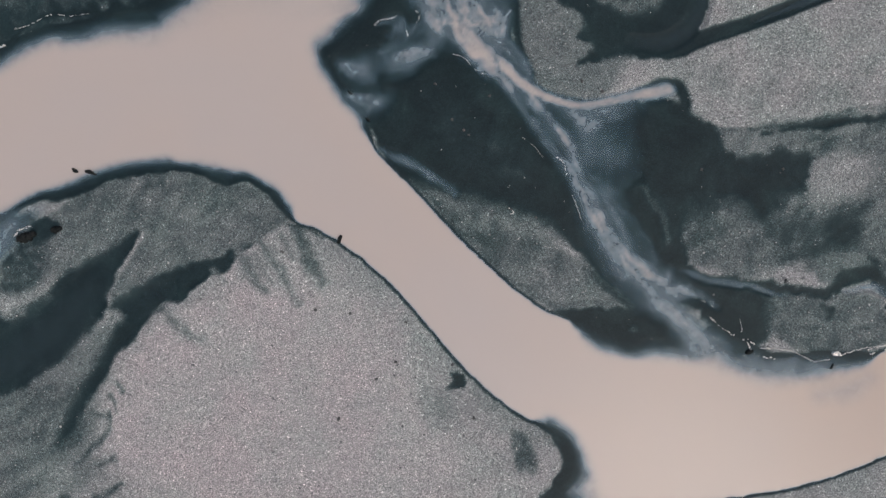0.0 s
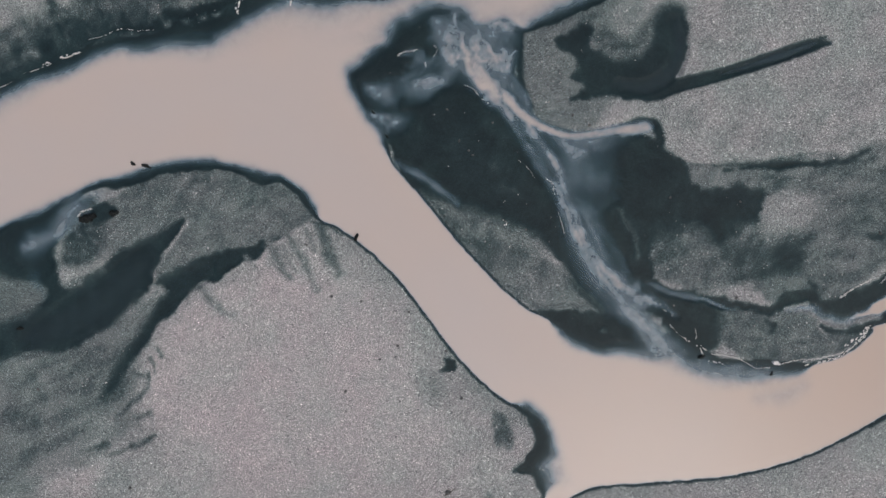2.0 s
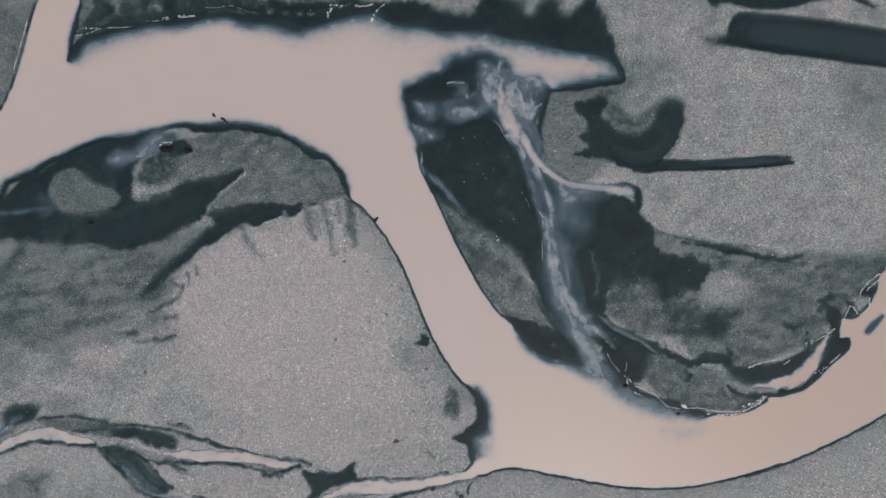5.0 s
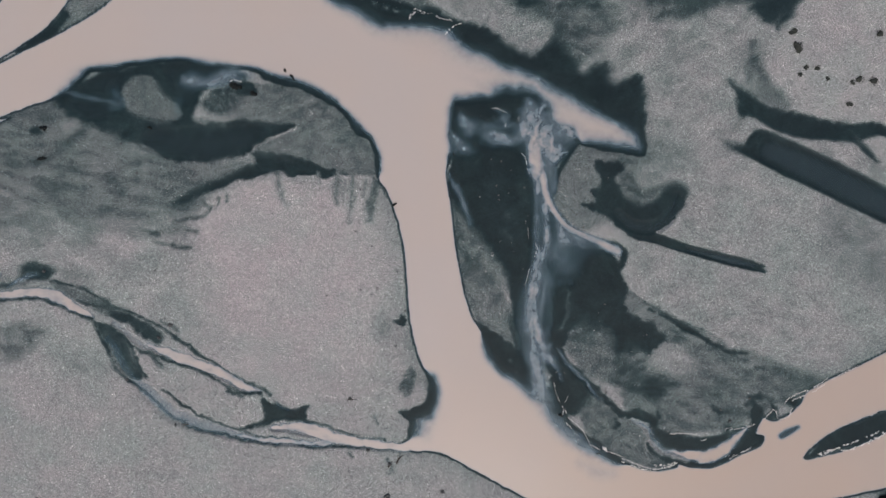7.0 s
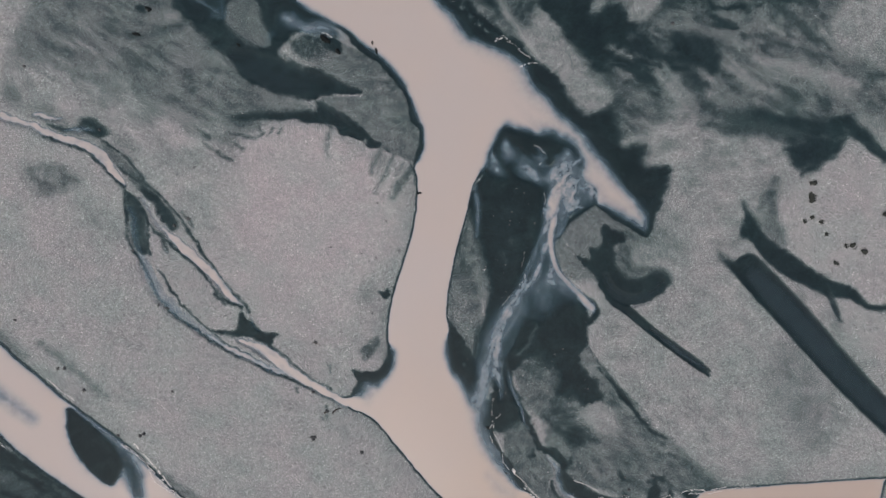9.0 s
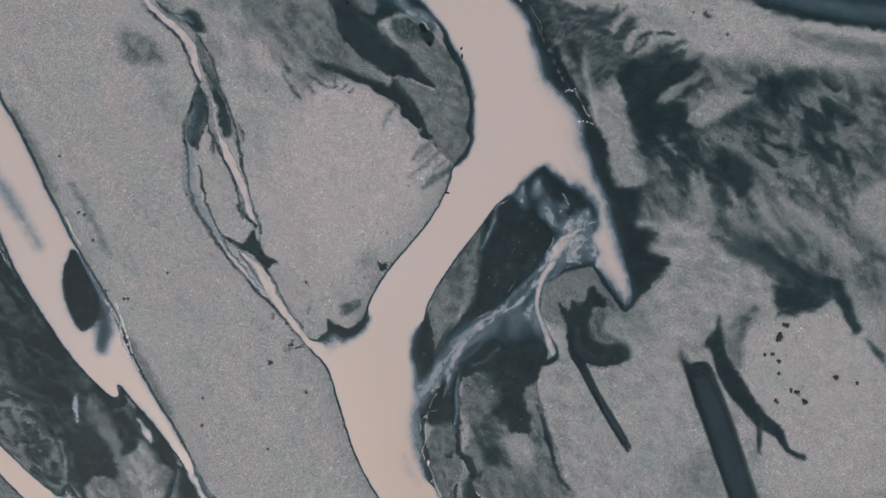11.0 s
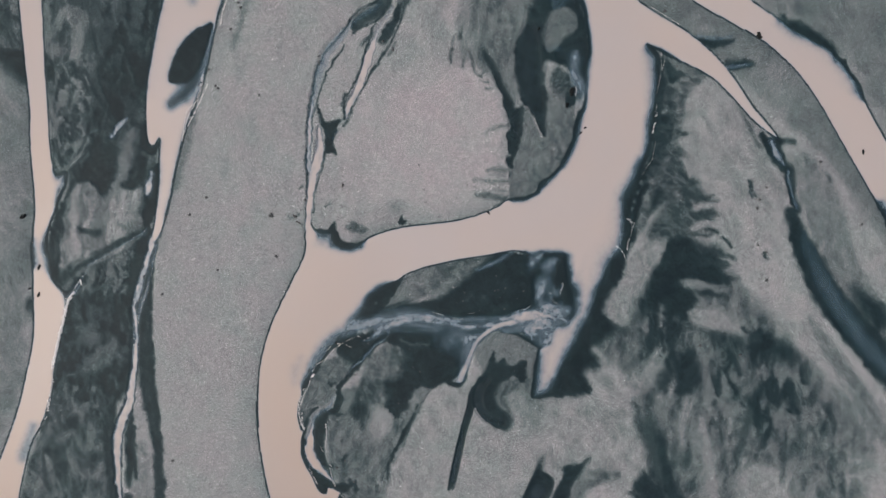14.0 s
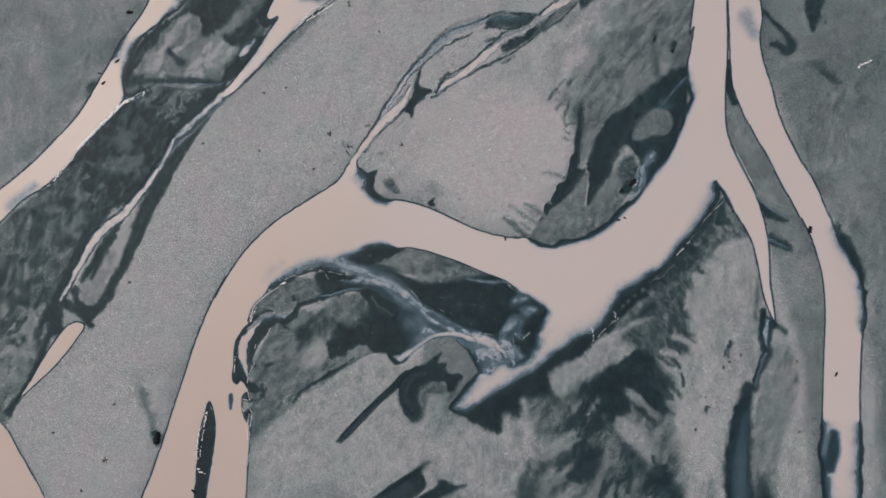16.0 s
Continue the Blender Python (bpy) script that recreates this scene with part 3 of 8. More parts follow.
stain([(-33.5, -4.6, 0.36), (-29.6, -2.4, 0.46), (-26.2, -0.9, 0.36), (-22.2, 0.0, 0.27), (-18.4, 1.2, 0.18), (-21.2, -1.2, 0.18), (-24.5, -2.9, 0.27), (-25.9, -4.1, 0.27), (-27.9, -4.5, 0.36), (-29.8, -6.5, 0.36), (-32.3, -9.2, 0.36), (-35.2, -12.8, 0.36), (-36.6, -15.4, 0.55), (-37.8, -17.6, 0.55), (-39.3, -18.2, 0.91), (-38.0, -15.2, 0.91), (-36.2, -11.7, 0.73), (-33.8, -8.1, 0.73), (-31.8, -5.5, 0.55)], 0.92, 0.3, 0.6, 34, 2, 0.05)
stain([(-39.0, -13.2, 0.73), (-36.2, -8.7, 0.73), (-33.1, -5.4, 0.46), (-32.9, -6.3, 0.55), (-35.8, -10.7, 0.73)], 0.44, 0.15, 0.7)
stain([(-10.1, 0.8, 0.73), (-14.1, 3.1, 1.09), (-18.1, 0.8, 1.09), (-21.0, -1.4, 0.91), (-23.9, -2.9, 0.46), (-25.7, -4.3, 0.36), (-28.1, -5.0, 0.36), (-30.2, -7.5, 0.36), (-32.6, -10.3, 0.55), (-33.9, -12.6, 0.91), (-34.5, -15.4, 1.28), (-34.5, -18.3, 1.46), (-33.4, -21.3, 2.00), (-31.6, -25.1, 3.64), (-26.5, -29.2, 4.56), (-17.8, -29.7, 3.64), (-5.7, -28.7, 3.64), (3.2, -23.7, 3.64), (0.9, -13.8, 0.91), (-4.6, -5.3, 0.73)], 0.2, 0.5, 0.6)
stain([(-12.0, -0.8, 2.73), (-16.6, -1.0, 1.46), (-20.8, -3.1, 1.28), (-25.1, -5.0, 1.09), (-27.9, -5.6, 0.55), (-29.8, -7.9, 0.55), (-32.2, -10.8, 0.82), (-33.5, -13.0, 1.09), (-34.0, -15.5, 1.46), (-33.9, -17.8, 1.82), (-32.6, -20.6, 2.28), (-30.2, -24.0, 3.64), (-25.5, -28.3, 4.56), (-17.4, -28.8, 4.56), (-6.9, -27.2, 4.56), (1.3, -22.9, 4.56), (-0.5, -14.9, 3.64), (-6.1, -6.6, 3.64)], 0.04, 0.45, 0.6, 0, 1, 0.05)
trail([(-37.2, -20.5, 0.18), (-35.7, -18.8, 0.36), (-34.0, -16.8, 0.18)], 0.66, 0.36, 0.25, 0.4)
trail([(-37.8, -24.6, 0.18), (-35.3, -23.5, 0.27), (-32.8, -22.2, 0.18)], 0.66, 0.36, 0.25, 0.4)
trail([(-41.1, -24.4, 0.18), (-38.3, -23.5, 0.27)], 0.66, 0.36, 0.25, 0.4)
trail([(-35.5, -15.1, 0.27), (-34.1, -15.4, 0.18)], 0.66, 0.36, 0.25, 0.4)
trail([(-34.0, -15.0, 0.18), (-33.7, -16.8, 0.09)], 0.66, 0.36, 0.25, 0.4)
trail([(-39.9, -18.9, 0.27), (-37.4, -18.1, 0.27), (-36.5, -17.1, 0.18)], 0.66, 0.36, 0.25, 0.4)
trail([(-35.0, -20.2, 0.18), (-33.2, -19.6, 0.27)], 0.66, 0.36, 0.25, 0.4)
trail([(-43.7, -23.3, 0.18), (-41.3, -21.9, 0.27)], 0.66, 0.36, 0.25, 0.4)
trail([(-33.5, -13.5, 0.18), (-33.0, -14.7, 0.09)], 0.66, 0.36, 0.25, 0.4)
trail([(-32.8, -12.2, 0.18), (-32.3, -13.2, 0.09)], 0.66, 0.36, 0.25, 0.4)
trail([(-20.2, 0.3, 0.43), (-19.1, -1.7, 0.55), (-17.8, -3.9, 0.24)], 0.5, 0.49, 0.35, 0.5)
trail([(-18.0, 1.3, 0.43), (-16.4, -1.4, 0.49), (-14.6, -4.8, 0.24)], 0.48, 0.49, 0.35, 0.5)
trail([(-14.4, 2.3, 0.43), (-13.3, -0.5, 0.61), (-11.7, -3.4, 0.30)], 0.58, 0.49, 0.35, 0.5)
trail([(-18.6, -0.1, 0.18), (-17.1, -3.0, 0.24)], 0.42, 0.43, 0.2, 0.5)
trail([(-28.6, -4.4, 0.36), (-26.4, -6.9, 0.49), (-24.3, -8.3, 0.24)], 0.46, 0.49, 0.35, 0.5)
trail([(-16.0, 1.9, 0.18), (-14.9, -0.5, 0.18)], 0.4, 0.36, 0.2, 0.5)
trail([(-22.8, -1.5, 0.24), (-21.9, -2.8, 0.12)], 0.4, 0.36, 0.2, 0.5)
trail([(-15.4, 2.7, 0.12), (-13.6, 2.4, 0.12), (-11.8, 1.3, 0.09)], 0.7, 0.18, 0.15, 0.5)

# clumps and the delta
wet([(-2.7, -14.2), (-0.2, -14.3), (1.9, -17.2), (0.2, -18.3), (-2.0, -17.1)], 0.28, 1.2, 0.6, 0.8)

# dark margins of the delta
stain([(-47.7, -39.0, 0.36), (-43.2, -37.6, 0.27), (-38.5, -36.9, 0.27), (-35.0, -36.8, 0.36), (-36.2, -38.3, 0.36), (-42.1, -39.0, 0.27), (-46.0, -39.9, 0.27)], 0.55, 0.15, 0.5)
stain([(-53.2, -39.7, 0.46), (-51.4, -37.6, 0.46), (-49.0, -37.0, 0.46), (-49.2, -38.8, 0.46), (-52.0, -40.9, 0.46)], 0.86, 0.4, 0.4, 61, 2, 0.15)
trail([(-55.8, -45.2, 0.18), (-53.2, -42.6, 0.18), (-51.9, -39.9, 0.27)], 0.85, 0.27, 0.2, 0.4)
trail([(-54.5, -46.8, 0.18), (-50.8, -44.1, 0.18), (-47.3, -41.9, 0.18), (-42.8, -41.0, 0.18), (-39.6, -40.5, 0.18)], 0.9, 0.26, 0.2, 0.4)
trail([(-48.1, -38.8, 0.18), (-43.5, -37.2, 0.18), (-38.6, -36.7, 0.18), (-30.8, -35.5, 0.18), (-22.6, -35.4, 0.18), (-15.8, -35.1, 0.18), (-9.8, -34.5, 0.18)], 0.93, 0.26, 0.18, 0.4)
trail([(-43.1, -39.2, 0.18), (-40.0, -37.9, 0.18), (-37.6, -36.9, 0.18)], 0.8, 0.24, 0.18, 0.4)
stain([(-38.4, -37.7, 0.36), (-34.7, -36.5, 0.36), (-30.8, -36.2, 0.36), (-28.5, -36.9, 0.46), (-30.3, -38.2, 0.36), (-34.2, -37.8, 0.36), (-36.4, -38.4, 0.36)], 0.86, 0.2, 0.5)
trail([(-37.6, -40.1, 0.18), (-33.4, -40.2, 0.18), (-29.3, -39.9, 0.18), (-25.7, -38.9, 0.18), (-21.2, -37.8, 0.18), (-15.3, -37.1, 0.18), (-10.8, -35.4, 0.18)], 0.9, 0.26, 0.2, 0.4)
trail([(-39.6, -40.3, 0.18), (-35.9, -42.2, 0.18), (-32.3, -44.5, 0.18), (-29.7, -45.2, 0.23), (-24.7, -45.6, 0.18), (-19.8, -46.0, 0.18), (-14.8, -45.0, 0.18), (-7.7, -42.1, 0.18), (-0.5, -37.9, 0.18), (7.3, -33.1, 0.18), (15.3, -28.5, 0.18)], 0.95, 0.26, 0.18, 0.4)
trail([(-38.3, -40.0, 0.18), (-33.9, -40.0, 0.18), (-30.9, -41.0, 0.18), (-27.5, -43.1, 0.18), (-22.0, -43.4, 0.18), (-16.6, -43.4, 0.18), (-11.8, -42.1, 0.18), (-9.2, -40.3, 0.23), (-8.0, -38.1, 0.18)], 0.95, 0.26, 0.2, 0.4)
stain([(-38.9, -40.3, 0.36), (-36.3, -39.5, 0.36), (-31.6, -41.0, 0.46), (-27.9, -43.3, 0.46), (-29.7, -44.7, 0.36), (-33.4, -43.1, 0.36), (-36.2, -41.8, 0.36)], 0.8, 0.15, 0.5)
trail([(-16.6, -43.4, 0.18), (-14.6, -43.0, 0.18), (-8.4, -41.2, 0.18), (-2.5, -38.4, 0.18)], 0.7, 0.2, 0.2, 0.4)
stain([(-10.5, -35.8, 0.27), (-8.7, -35.4, 0.27), (-5.7, -34.5, 0.27), (-3.8, -32.7, 0.27), (-3.6, -34.2, 0.27), (-2.0, -35.0, 0.27), (-4.1, -35.8, 0.27), (-6.2, -37.0, 0.36), (-7.6, -38.6, 0.36), (-9.5, -40.7, 0.36), (-8.5, -38.0, 0.27)], 0.93, 0.25, 0.4)
trail([(-2.2, -34.7, 0.18), (1.7, -33.4, 0.18), (6.4, -31.9, 0.18), (9.1, -30.3, 0.18)], 0.85, 0.26, 0.2, 0.4)
trail([(-29.2, -39.6, 0.36), (-27.6, -40.1, 0.36), (-26.0, -40.6, 0.18)], 0.72, 0.36, 0.25, 0.4)
trail([(-15.5, -37.6, 0.27), (-13.4, -37.3, 0.27)], 0.85, 0.27, 0.2, 0.4)
trail([(-30.6, -34.3, 0.18), (-28.7, -34.5, 0.27), (-27.2, -34.4, 0.18)], 0.6, 0.36, 0.3, 0.4)
stain([(-27.3, -44.0, 0.55), (-25.0, -39.7, 0.55), (-20.4, -38.9, 0.55), (-14.7, -37.8, 0.46), (-10.4, -36.6, 0.36), (-9.7, -39.6, 0.46), (-12.6, -41.9, 0.46), (-17.2, -42.7, 0.46), (-22.4, -42.9, 0.46)], 0.17, 0.2, 0.6)
stain([(-52.2, -52.5, 1.82), (-48.4, -47.1, 1.46), (-44.5, -45.7, 1.09), (-44.4, -49.1, 1.46), (-47.0, -53.1, 1.82)], 0.5, 0.6, 0.9, 23, 1.8, 0.15)
stain([(-42.9, -47.3, 2.28), (-35.9, -45.1, 2.28), (-32.0, -45.5, 1.82), (-38.8, -48.7, 2.28)], 0.32, 0.4, 0.8, 18, 2, 0.1)
stain([(8.2, -17.2, 0.27), (11.9, -20.1, 0.36), (14.4, -23.3, 0.46), (13.6, -26.4, 0.73), (12.3, -29.2, 0.55), (10.8, -26.3, 0.27), (8.4, -25.5, 0.27), (10.6, -23.0, 0.27), (10.9, -20.9, 0.27)], 0.93, 0.45, 0.4, 56, 2.5, 0.05)
stain([(10.4, -30.8, 0.18), (8.8, -29.7, 0.27), (7.6, -27.4, 0.27), (8.9, -25.6, 0.27), (10.8, -26.3, 0.27), (11.9, -28.6, 0.27), (11.6, -30.4, 0.18)], 0.16, 0.12, 0.4)
stain([(6.3, -21.8, 0.36), (5.9, -19.1, 0.36), (7.4, -19.1, 0.36), (8.2, -21.0, 0.36), (8.3, -23.1, 0.36)], 0.62, 0.4, 0.4, 113, 2, 0.15)
stain([(-0.4, -14.2, 0.18), (0.3, -13.3, 0.18), (0.3, -12.5, 0.18), (1.3, -12.5, 0.18), (1.5, -13.6, 0.18), (0.7, -14.3, 0.18)], 0.88, 0.25, 0.3)
trail([(5.6, -28.2, 0.18), (6.6, -28.6, 0.18)], 0.6, 0.27, 0.2, 0.3)
trail([(11.3, -32.9, 0.18), (12.7, -33.6, 0.27), (12.6, -34.6, 0.18)], 0.66, 0.36, 0.2, 0.4)
trail([(5.6, -35.3, 0.18), (6.4, -35.4, 0.18)], 0.7, 0.27, 0.2, 0.3)

# the dark island and the land east
stain([(26.1, 9.5, 0.60), (37.2, 11.2, 0.45), (48.3, 12.6, 0.75), (56.3, 17.9, 1.50), (61.6, 18.4, 1.50), (63.0, 10.3, 0.75), (57.8, 9.1, 0.60), (55.6, 4.6, 0.60), (52.5, 0.7, 0.60), (47.2, -3.6, 0.60), (43.0, -5.5, 0.60), (36.0, -4.0, 0.60), (28.4, -3.8, 0.60), (23.6, -2.3, 0.60), (23.0, 1.4, 0.60), (27.1, 3.6, 0.60)], 0.53, 0.5, 1.1, 21, 1.8, 0.16)
stain([(42.1, 2.3, 1.50), (47.3, 4.7, 1.87), (52.8, 7.9, 1.50), (55.2, 5.3, 0.60), (52.3, 1.8, 0.37), (47.1, -2.9, 0.37), (43.5, -4.3, 0.60), (42.1, -2.2, 1.12)], 0.52, 0.4, 0.8, 26, 1.6, 0.14)
stain([(28.5, 9.3, 0.37), (34.3, 10.2, 0.60), (36.7, 9.4, 1.05), (33.9, 8.5, 0.75), (29.1, 7.8, 0.37)], 0.42, 0.3, 0.7)
stain([(23.7, 1.5, 1.05), (27.3, 2.7, 1.05), (31.2, 2.0, 1.05), (34.4, 1.0, 1.05), (31.9, -2.4, 1.05), (27.4, -2.4, 1.05), (23.6, -2.3, 0.75)], 0.58, 0.4, 0.8, 10, 1.3, 0.14)
stain([(33.6, 0.9, 1.20), (38.0, 1.6, 1.20), (41.8, 1.9, 1.20), (40.1, -1.4, 0.75), (37.2, -2.4, 0.75), (33.4, -2.6, 1.05)], 0.72, 0.5, 0.8, 26, 1.5, 0.12)
stain([(38.3, 0.2, 0.52), (39.6, 1.0, 0.52), (41.2, 0.6, 0.52), (41.1, -0.9, 0.52), (39.3, -1.6, 0.52), (38.1, -1.0, 0.52)], 0.86, 0.3, 0.5)
stain([(36.9, -3.1, 0.45), (40.2, -2.2, 0.45), (41.8, -2.7, 0.45), (41.4, -5.0, 0.45), (38.9, -5.8, 0.45), (37.0, -4.6, 0.45)], 0.46, 0.3, 0.7)
stain([(42.2, -2.8, 0.30), (43.0, -3.0, 0.30), (42.9, -4.1, 0.30), (42.4, -4.0, 0.30)], 0.85, 0.1, 0.4)
trail([(31.8, 9.7, 0.07), (35.8, 10.3, 0.22), (38.8, 10.5, 0.30), (41.4, 10.7, 0.37), (44.8, 10.9, 0.30), (48.3, 12.3, 0.07)], 0.93, 0.3, 0.3, 0.5)
trail([(25.9, 10.8, 0.15), (29.0, 10.4, 0.15), (32.1, 10.3, 0.11), (37.2, 10.9, 0.07), (43.1, 12.2, 0.07)], 0.8, 0.22, 0.25, 0.6)
trail([(50.8, 11.0, 0.22), (52.2, 11.9, 0.30)], 0.75, 0.37, 0.2, 0.5)
trail([(24.3, -4.7, 0.60), (28.6, -5.1, 0.67), (34.0, -5.9, 0.67), (37.9, -6.4, 0.52), (39.9, -5.0, 0.67), (42.0, -4.4, 0.67), (43.8, -5.9, 0.90), (47.6, -5.7, 1.27), (51.0, -3.6, 1.12), (53.4, -0.9, 0.90)], 0.94, 0.3, 0.35, 0.7)
stain([(25.2, -7.3, 0.37), (28.7, -5.6, 0.60), (31.8, -6.4, 0.60), (32.3, -9.2, 0.75), (30.7, -11.3, 0.37), (27.9, -10.3, 0.37)], 0.93, 0.3, 0.7)
stain([(31.5, -7.0, 0.60), (34.8, -6.3, 0.37), (37.6, -7.1, 0.30), (40.1, -6.5, 0.30), (42.9, -7.0, 0.30), (44.3, -8.8, 0.30), (49.5, -8.2, 0.30), (47.6, -10.4, 0.30), (42.5, -11.8, 0.30), (37.3, -12.4, 0.30), (32.9, -10.6, 0.45)], 0.5, 0.3, 0.8, -2, 1.4, 0.14)
trail([(37.4, -7.4, 0.22), (38.3, -8.0, 0.30), (38.1, -9.0, 0.15)], 0.88, 0.22, 0.2, 0.4)
trail([(43.8, -8.0, 0.22), (45.4, -8.6, 0.30), (48.0, -8.4, 0.22)], 0.88, 0.22, 0.2, 0.4)
stain([(53.9, 6.7, 0.30), (55.3, 6.6, 0.30), (57.0, 4.8, 0.30), (56.8, 3.3, 0.30), (55.3, 4.2, 0.30)], 0.92, 0.3, 0.5)
trail([(53.0, 7.0, 0.15), (54.0, 7.7, 0.22), (54.2, 8.5, 0.15)], 0.85, 0.22, 0.25, 0.4)
trail([(50.3, -3.9, 0.52), (53.0, -1.9, 0.60), (54.2, -0.2, 0.37), (53.9, 1.3, 0.30), (55.2, 2.6, 0.30), (56.2, 3.8, 0.37), (57.2, 6.4, 0.37), (57.4, 7.9, 0.37)], 0.92, 0.3, 0.35, 0.5)
trail([(47.2, -8.3, 0.45), (50.9, -7.7, 0.52), (53.6, -5.7, 0.60), (55.7, -2.8, 0.60), (57.5, -0.0, 0.67), (59.2, 2.5, 0.60), (60.0, 5.3, 0.60)], 0.94, 0.3, 0.35, 0.6)
stain([(54.2, -0.2, 0.43), (54.8, 1.5, 0.52), (57.0, 3.7, 0.52), (58.7, 3.8, 0.43), (59.2, 2.1, 0.35), (57.9, -0.6, 0.26), (55.6, -3.6, 0.26), (53.8, -5.7, 0.26), (51.0, -7.9, 0.26), (49.6, -8.0, 0.26), (51.9, -5.8, 0.26), (54.0, -3.3, 0.35)], 0.95, 0.2, 0.4, 0, 1, 0.03)
stain([(54.3, 6.3, 0.35), (55.3, 6.9, 0.35), (56.6, 5.8, 0.35), (57.4, 6.7, 0.35), (58.0, 5.1, 0.35), (56.3, 3.5, 0.43), (55.0, 4.7, 0.35)], 0.93, 0.25, 0.4)
trail([(44.2, -5.6, 0.43), (48.8, -3.8, 0.61), (52.4, -1.6, 0.61), (52.9, 0.2, 0.43), (52.9, 1.3, 0.35)], 0.94, 0.35, 0.3, 0.5)
trail([(56.7, 8.0, 0.26), (58.4, 6.8, 0.35), (59.9, 8.4, 0.26)], 0.93, 0.26, 0.2, 0.4)
trail([(58.2, 10.0, 0.26), (59.8, 10.3, 0.52), (60.6, 9.3, 0.43)], 0.93, 0.35, 0.3, 0.4)
trail([(53.3, 5.8, 0.26), (54.0, 7.4, 0.26), (54.6, 8.2, 0.26)], 0.86, 0.35, 0.35, 0.4)
trail([(49.2, 2.8, 0.35), (50.3, 2.8, 0.35)], 0.82, 0.35, 0.3, 0.4)
stain([(12.4, 12.7, 0.36), (16.4, 13.2, 0.49), (20.7, 13.8, 0.36), (24.6, 13.1, 0.30), (26.4, 11.5, 0.49), (28.0, 10.4, 0.49), (28.8, 8.7, 0.36), (30.0, 7.6, 0.49), (33.3, 8.0, 0.61), (36.0, 7.5, 0.49), (37.3, 6.2, 0.24), (36.9, 4.8, 0.30), (35.0, 3.8, 0.85), (33.5, 2.9, 1.22), (32.9, 1.6, 0.85), (31.7, 1.4, 0.85), (30.5, 2.9, 1.34), (28.4, 3.5, 1.58), (26.2, 2.3, 1.70), (24.4, 1.8, 1.34), (23.6, 0.0, 0.36), (24.1, -2.9, 0.30), (26.1, -4.0, 0.36), (28.8, -4.3, 0.49), (27.6, -7.0, 0.49), (24.2, -7.0, 0.61), (20.3, -5.4, 0.61), (16.8, 0.2, 0.61), (13.8, 5.7, 0.61)], 0.96, 0.55, 0.8, -18, 1.5, 0.05)
stain([(28.2, 10.2, 0.24), (30.3, 10.1, 0.49), (31.5, 9.3, 0.85), (30.3, 8.1, 0.49), (28.3, 8.3, 0.30)], 0.46, 0.2, 0.6)
stain([(36.3, 4.1, 0.49), (36.7, 5.6, 0.24), (37.8, 7.4, 0.97), (40.6, 7.6, 1.09), (43.0, 6.5, 1.22), (41.7, 4.6, 1.22), (39.0, 2.8, 1.09), (36.9, 2.9, 0.73)], 0.25, 0.3, 0.8, 21, 1.6, 0.06)
trail([(20.2, 5.0, 0.18), (21.6, 2.8, 0.30), (22.2, 1.0, 0.30), (22.3, -0.5, 0.18)], 0.6, 0.43, 0.2, 0.5)
trail([(18.0, 2.3, 0.24), (18.9, 0.4, 0.49), (19.5, -1.1, 0.24)], 0.62, 0.49, 0.2, 0.5)
trail([(22.9, 1.6, 0.36), (23.3, -0.6, 0.36), (23.8, -2.4, 0.36)], 0.93, 0.3, 0.2, 0.5)
stain([(-2.4, 28.5, 0.49), (8.7, 28.2, 0.30), (7.8, 22.8, 0.24), (7.7, 19.5, 0.24), (8.5, 17.2, 0.24), (10.4, 15.0, 0.24), (13.4, 13.7, 0.24), (17.0, 13.3, 0.30), (20.0, 13.8, 0.30), (18.1, 8.0, 0.61), (18.6, 0.7, 0.61), (20.9, -4.2, 0.61), (27.5, -12.8, 0.61), (22.0, -12.1, 0.61), (17.9, -6.8, 0.61), (14.3, -2.2, 0.49), (12.2, 0.9, 0.49), (7.3, 13.1, 0.49), (1.4, 20.5, 0.49)], 0.96, 0.25, 0.8, 0, 1, 0.03)
stain([(13.0, -7.4, 0.36), (16.6, -8.5, 0.49), (20.8, -9.5, 0.49), (25.7, -11.1, 0.49), (24.4, -13.3, 0.49), (19.0, -12.0, 0.49), (15.4, -10.1, 0.36)], 0.96, 0.2, 0.6, 0, 1, 0.03)
stain([(-4.6, 27.3, 0.49), (-6.4, 23.6, 0.49), (-8.3, 22.0, 0.49), (-10.8, 20.4, 0.49), (-10.8, 18.9, 0.49), (-9.2, 15.8, 0.49), (-7.0, 12.6, 0.36), (-5.5, 9.4, 0.24), (-3.2, 6.6, 0.30), (-1.1, 5.7, 1.34), (2.3, 4.4, 1.70), (6.5, 3.1, 1.70), (9.8, 1.8, 1.52), (12.2, -0.0, 0.85), (13.7, -0.4, 0.49), (14.4, 2.0, 0.36), (13.2, 5.4, 0.36), (10.9, 9.1, 0.36), (8.8, 13.4, 0.36), (7.3, 15.2, 0.36), (6.2, 20.4, 0.36), (4.5, 24.1, 0.49), (0.3, 27.2, 0.49)], 0.96, 0.3, 0.9, -32, 1.5, 0.03)
stain([(0.6, 12.6, 2.43), (4.9, 13.8, 2.43), (7.2, 10.1, 2.43), (9.0, 6.4, 2.43), (5.9, 6.4, 2.43), (2.3, 8.3, 2.43)], 0.87, 0.6, 1, -32, 1.5, 0.08)
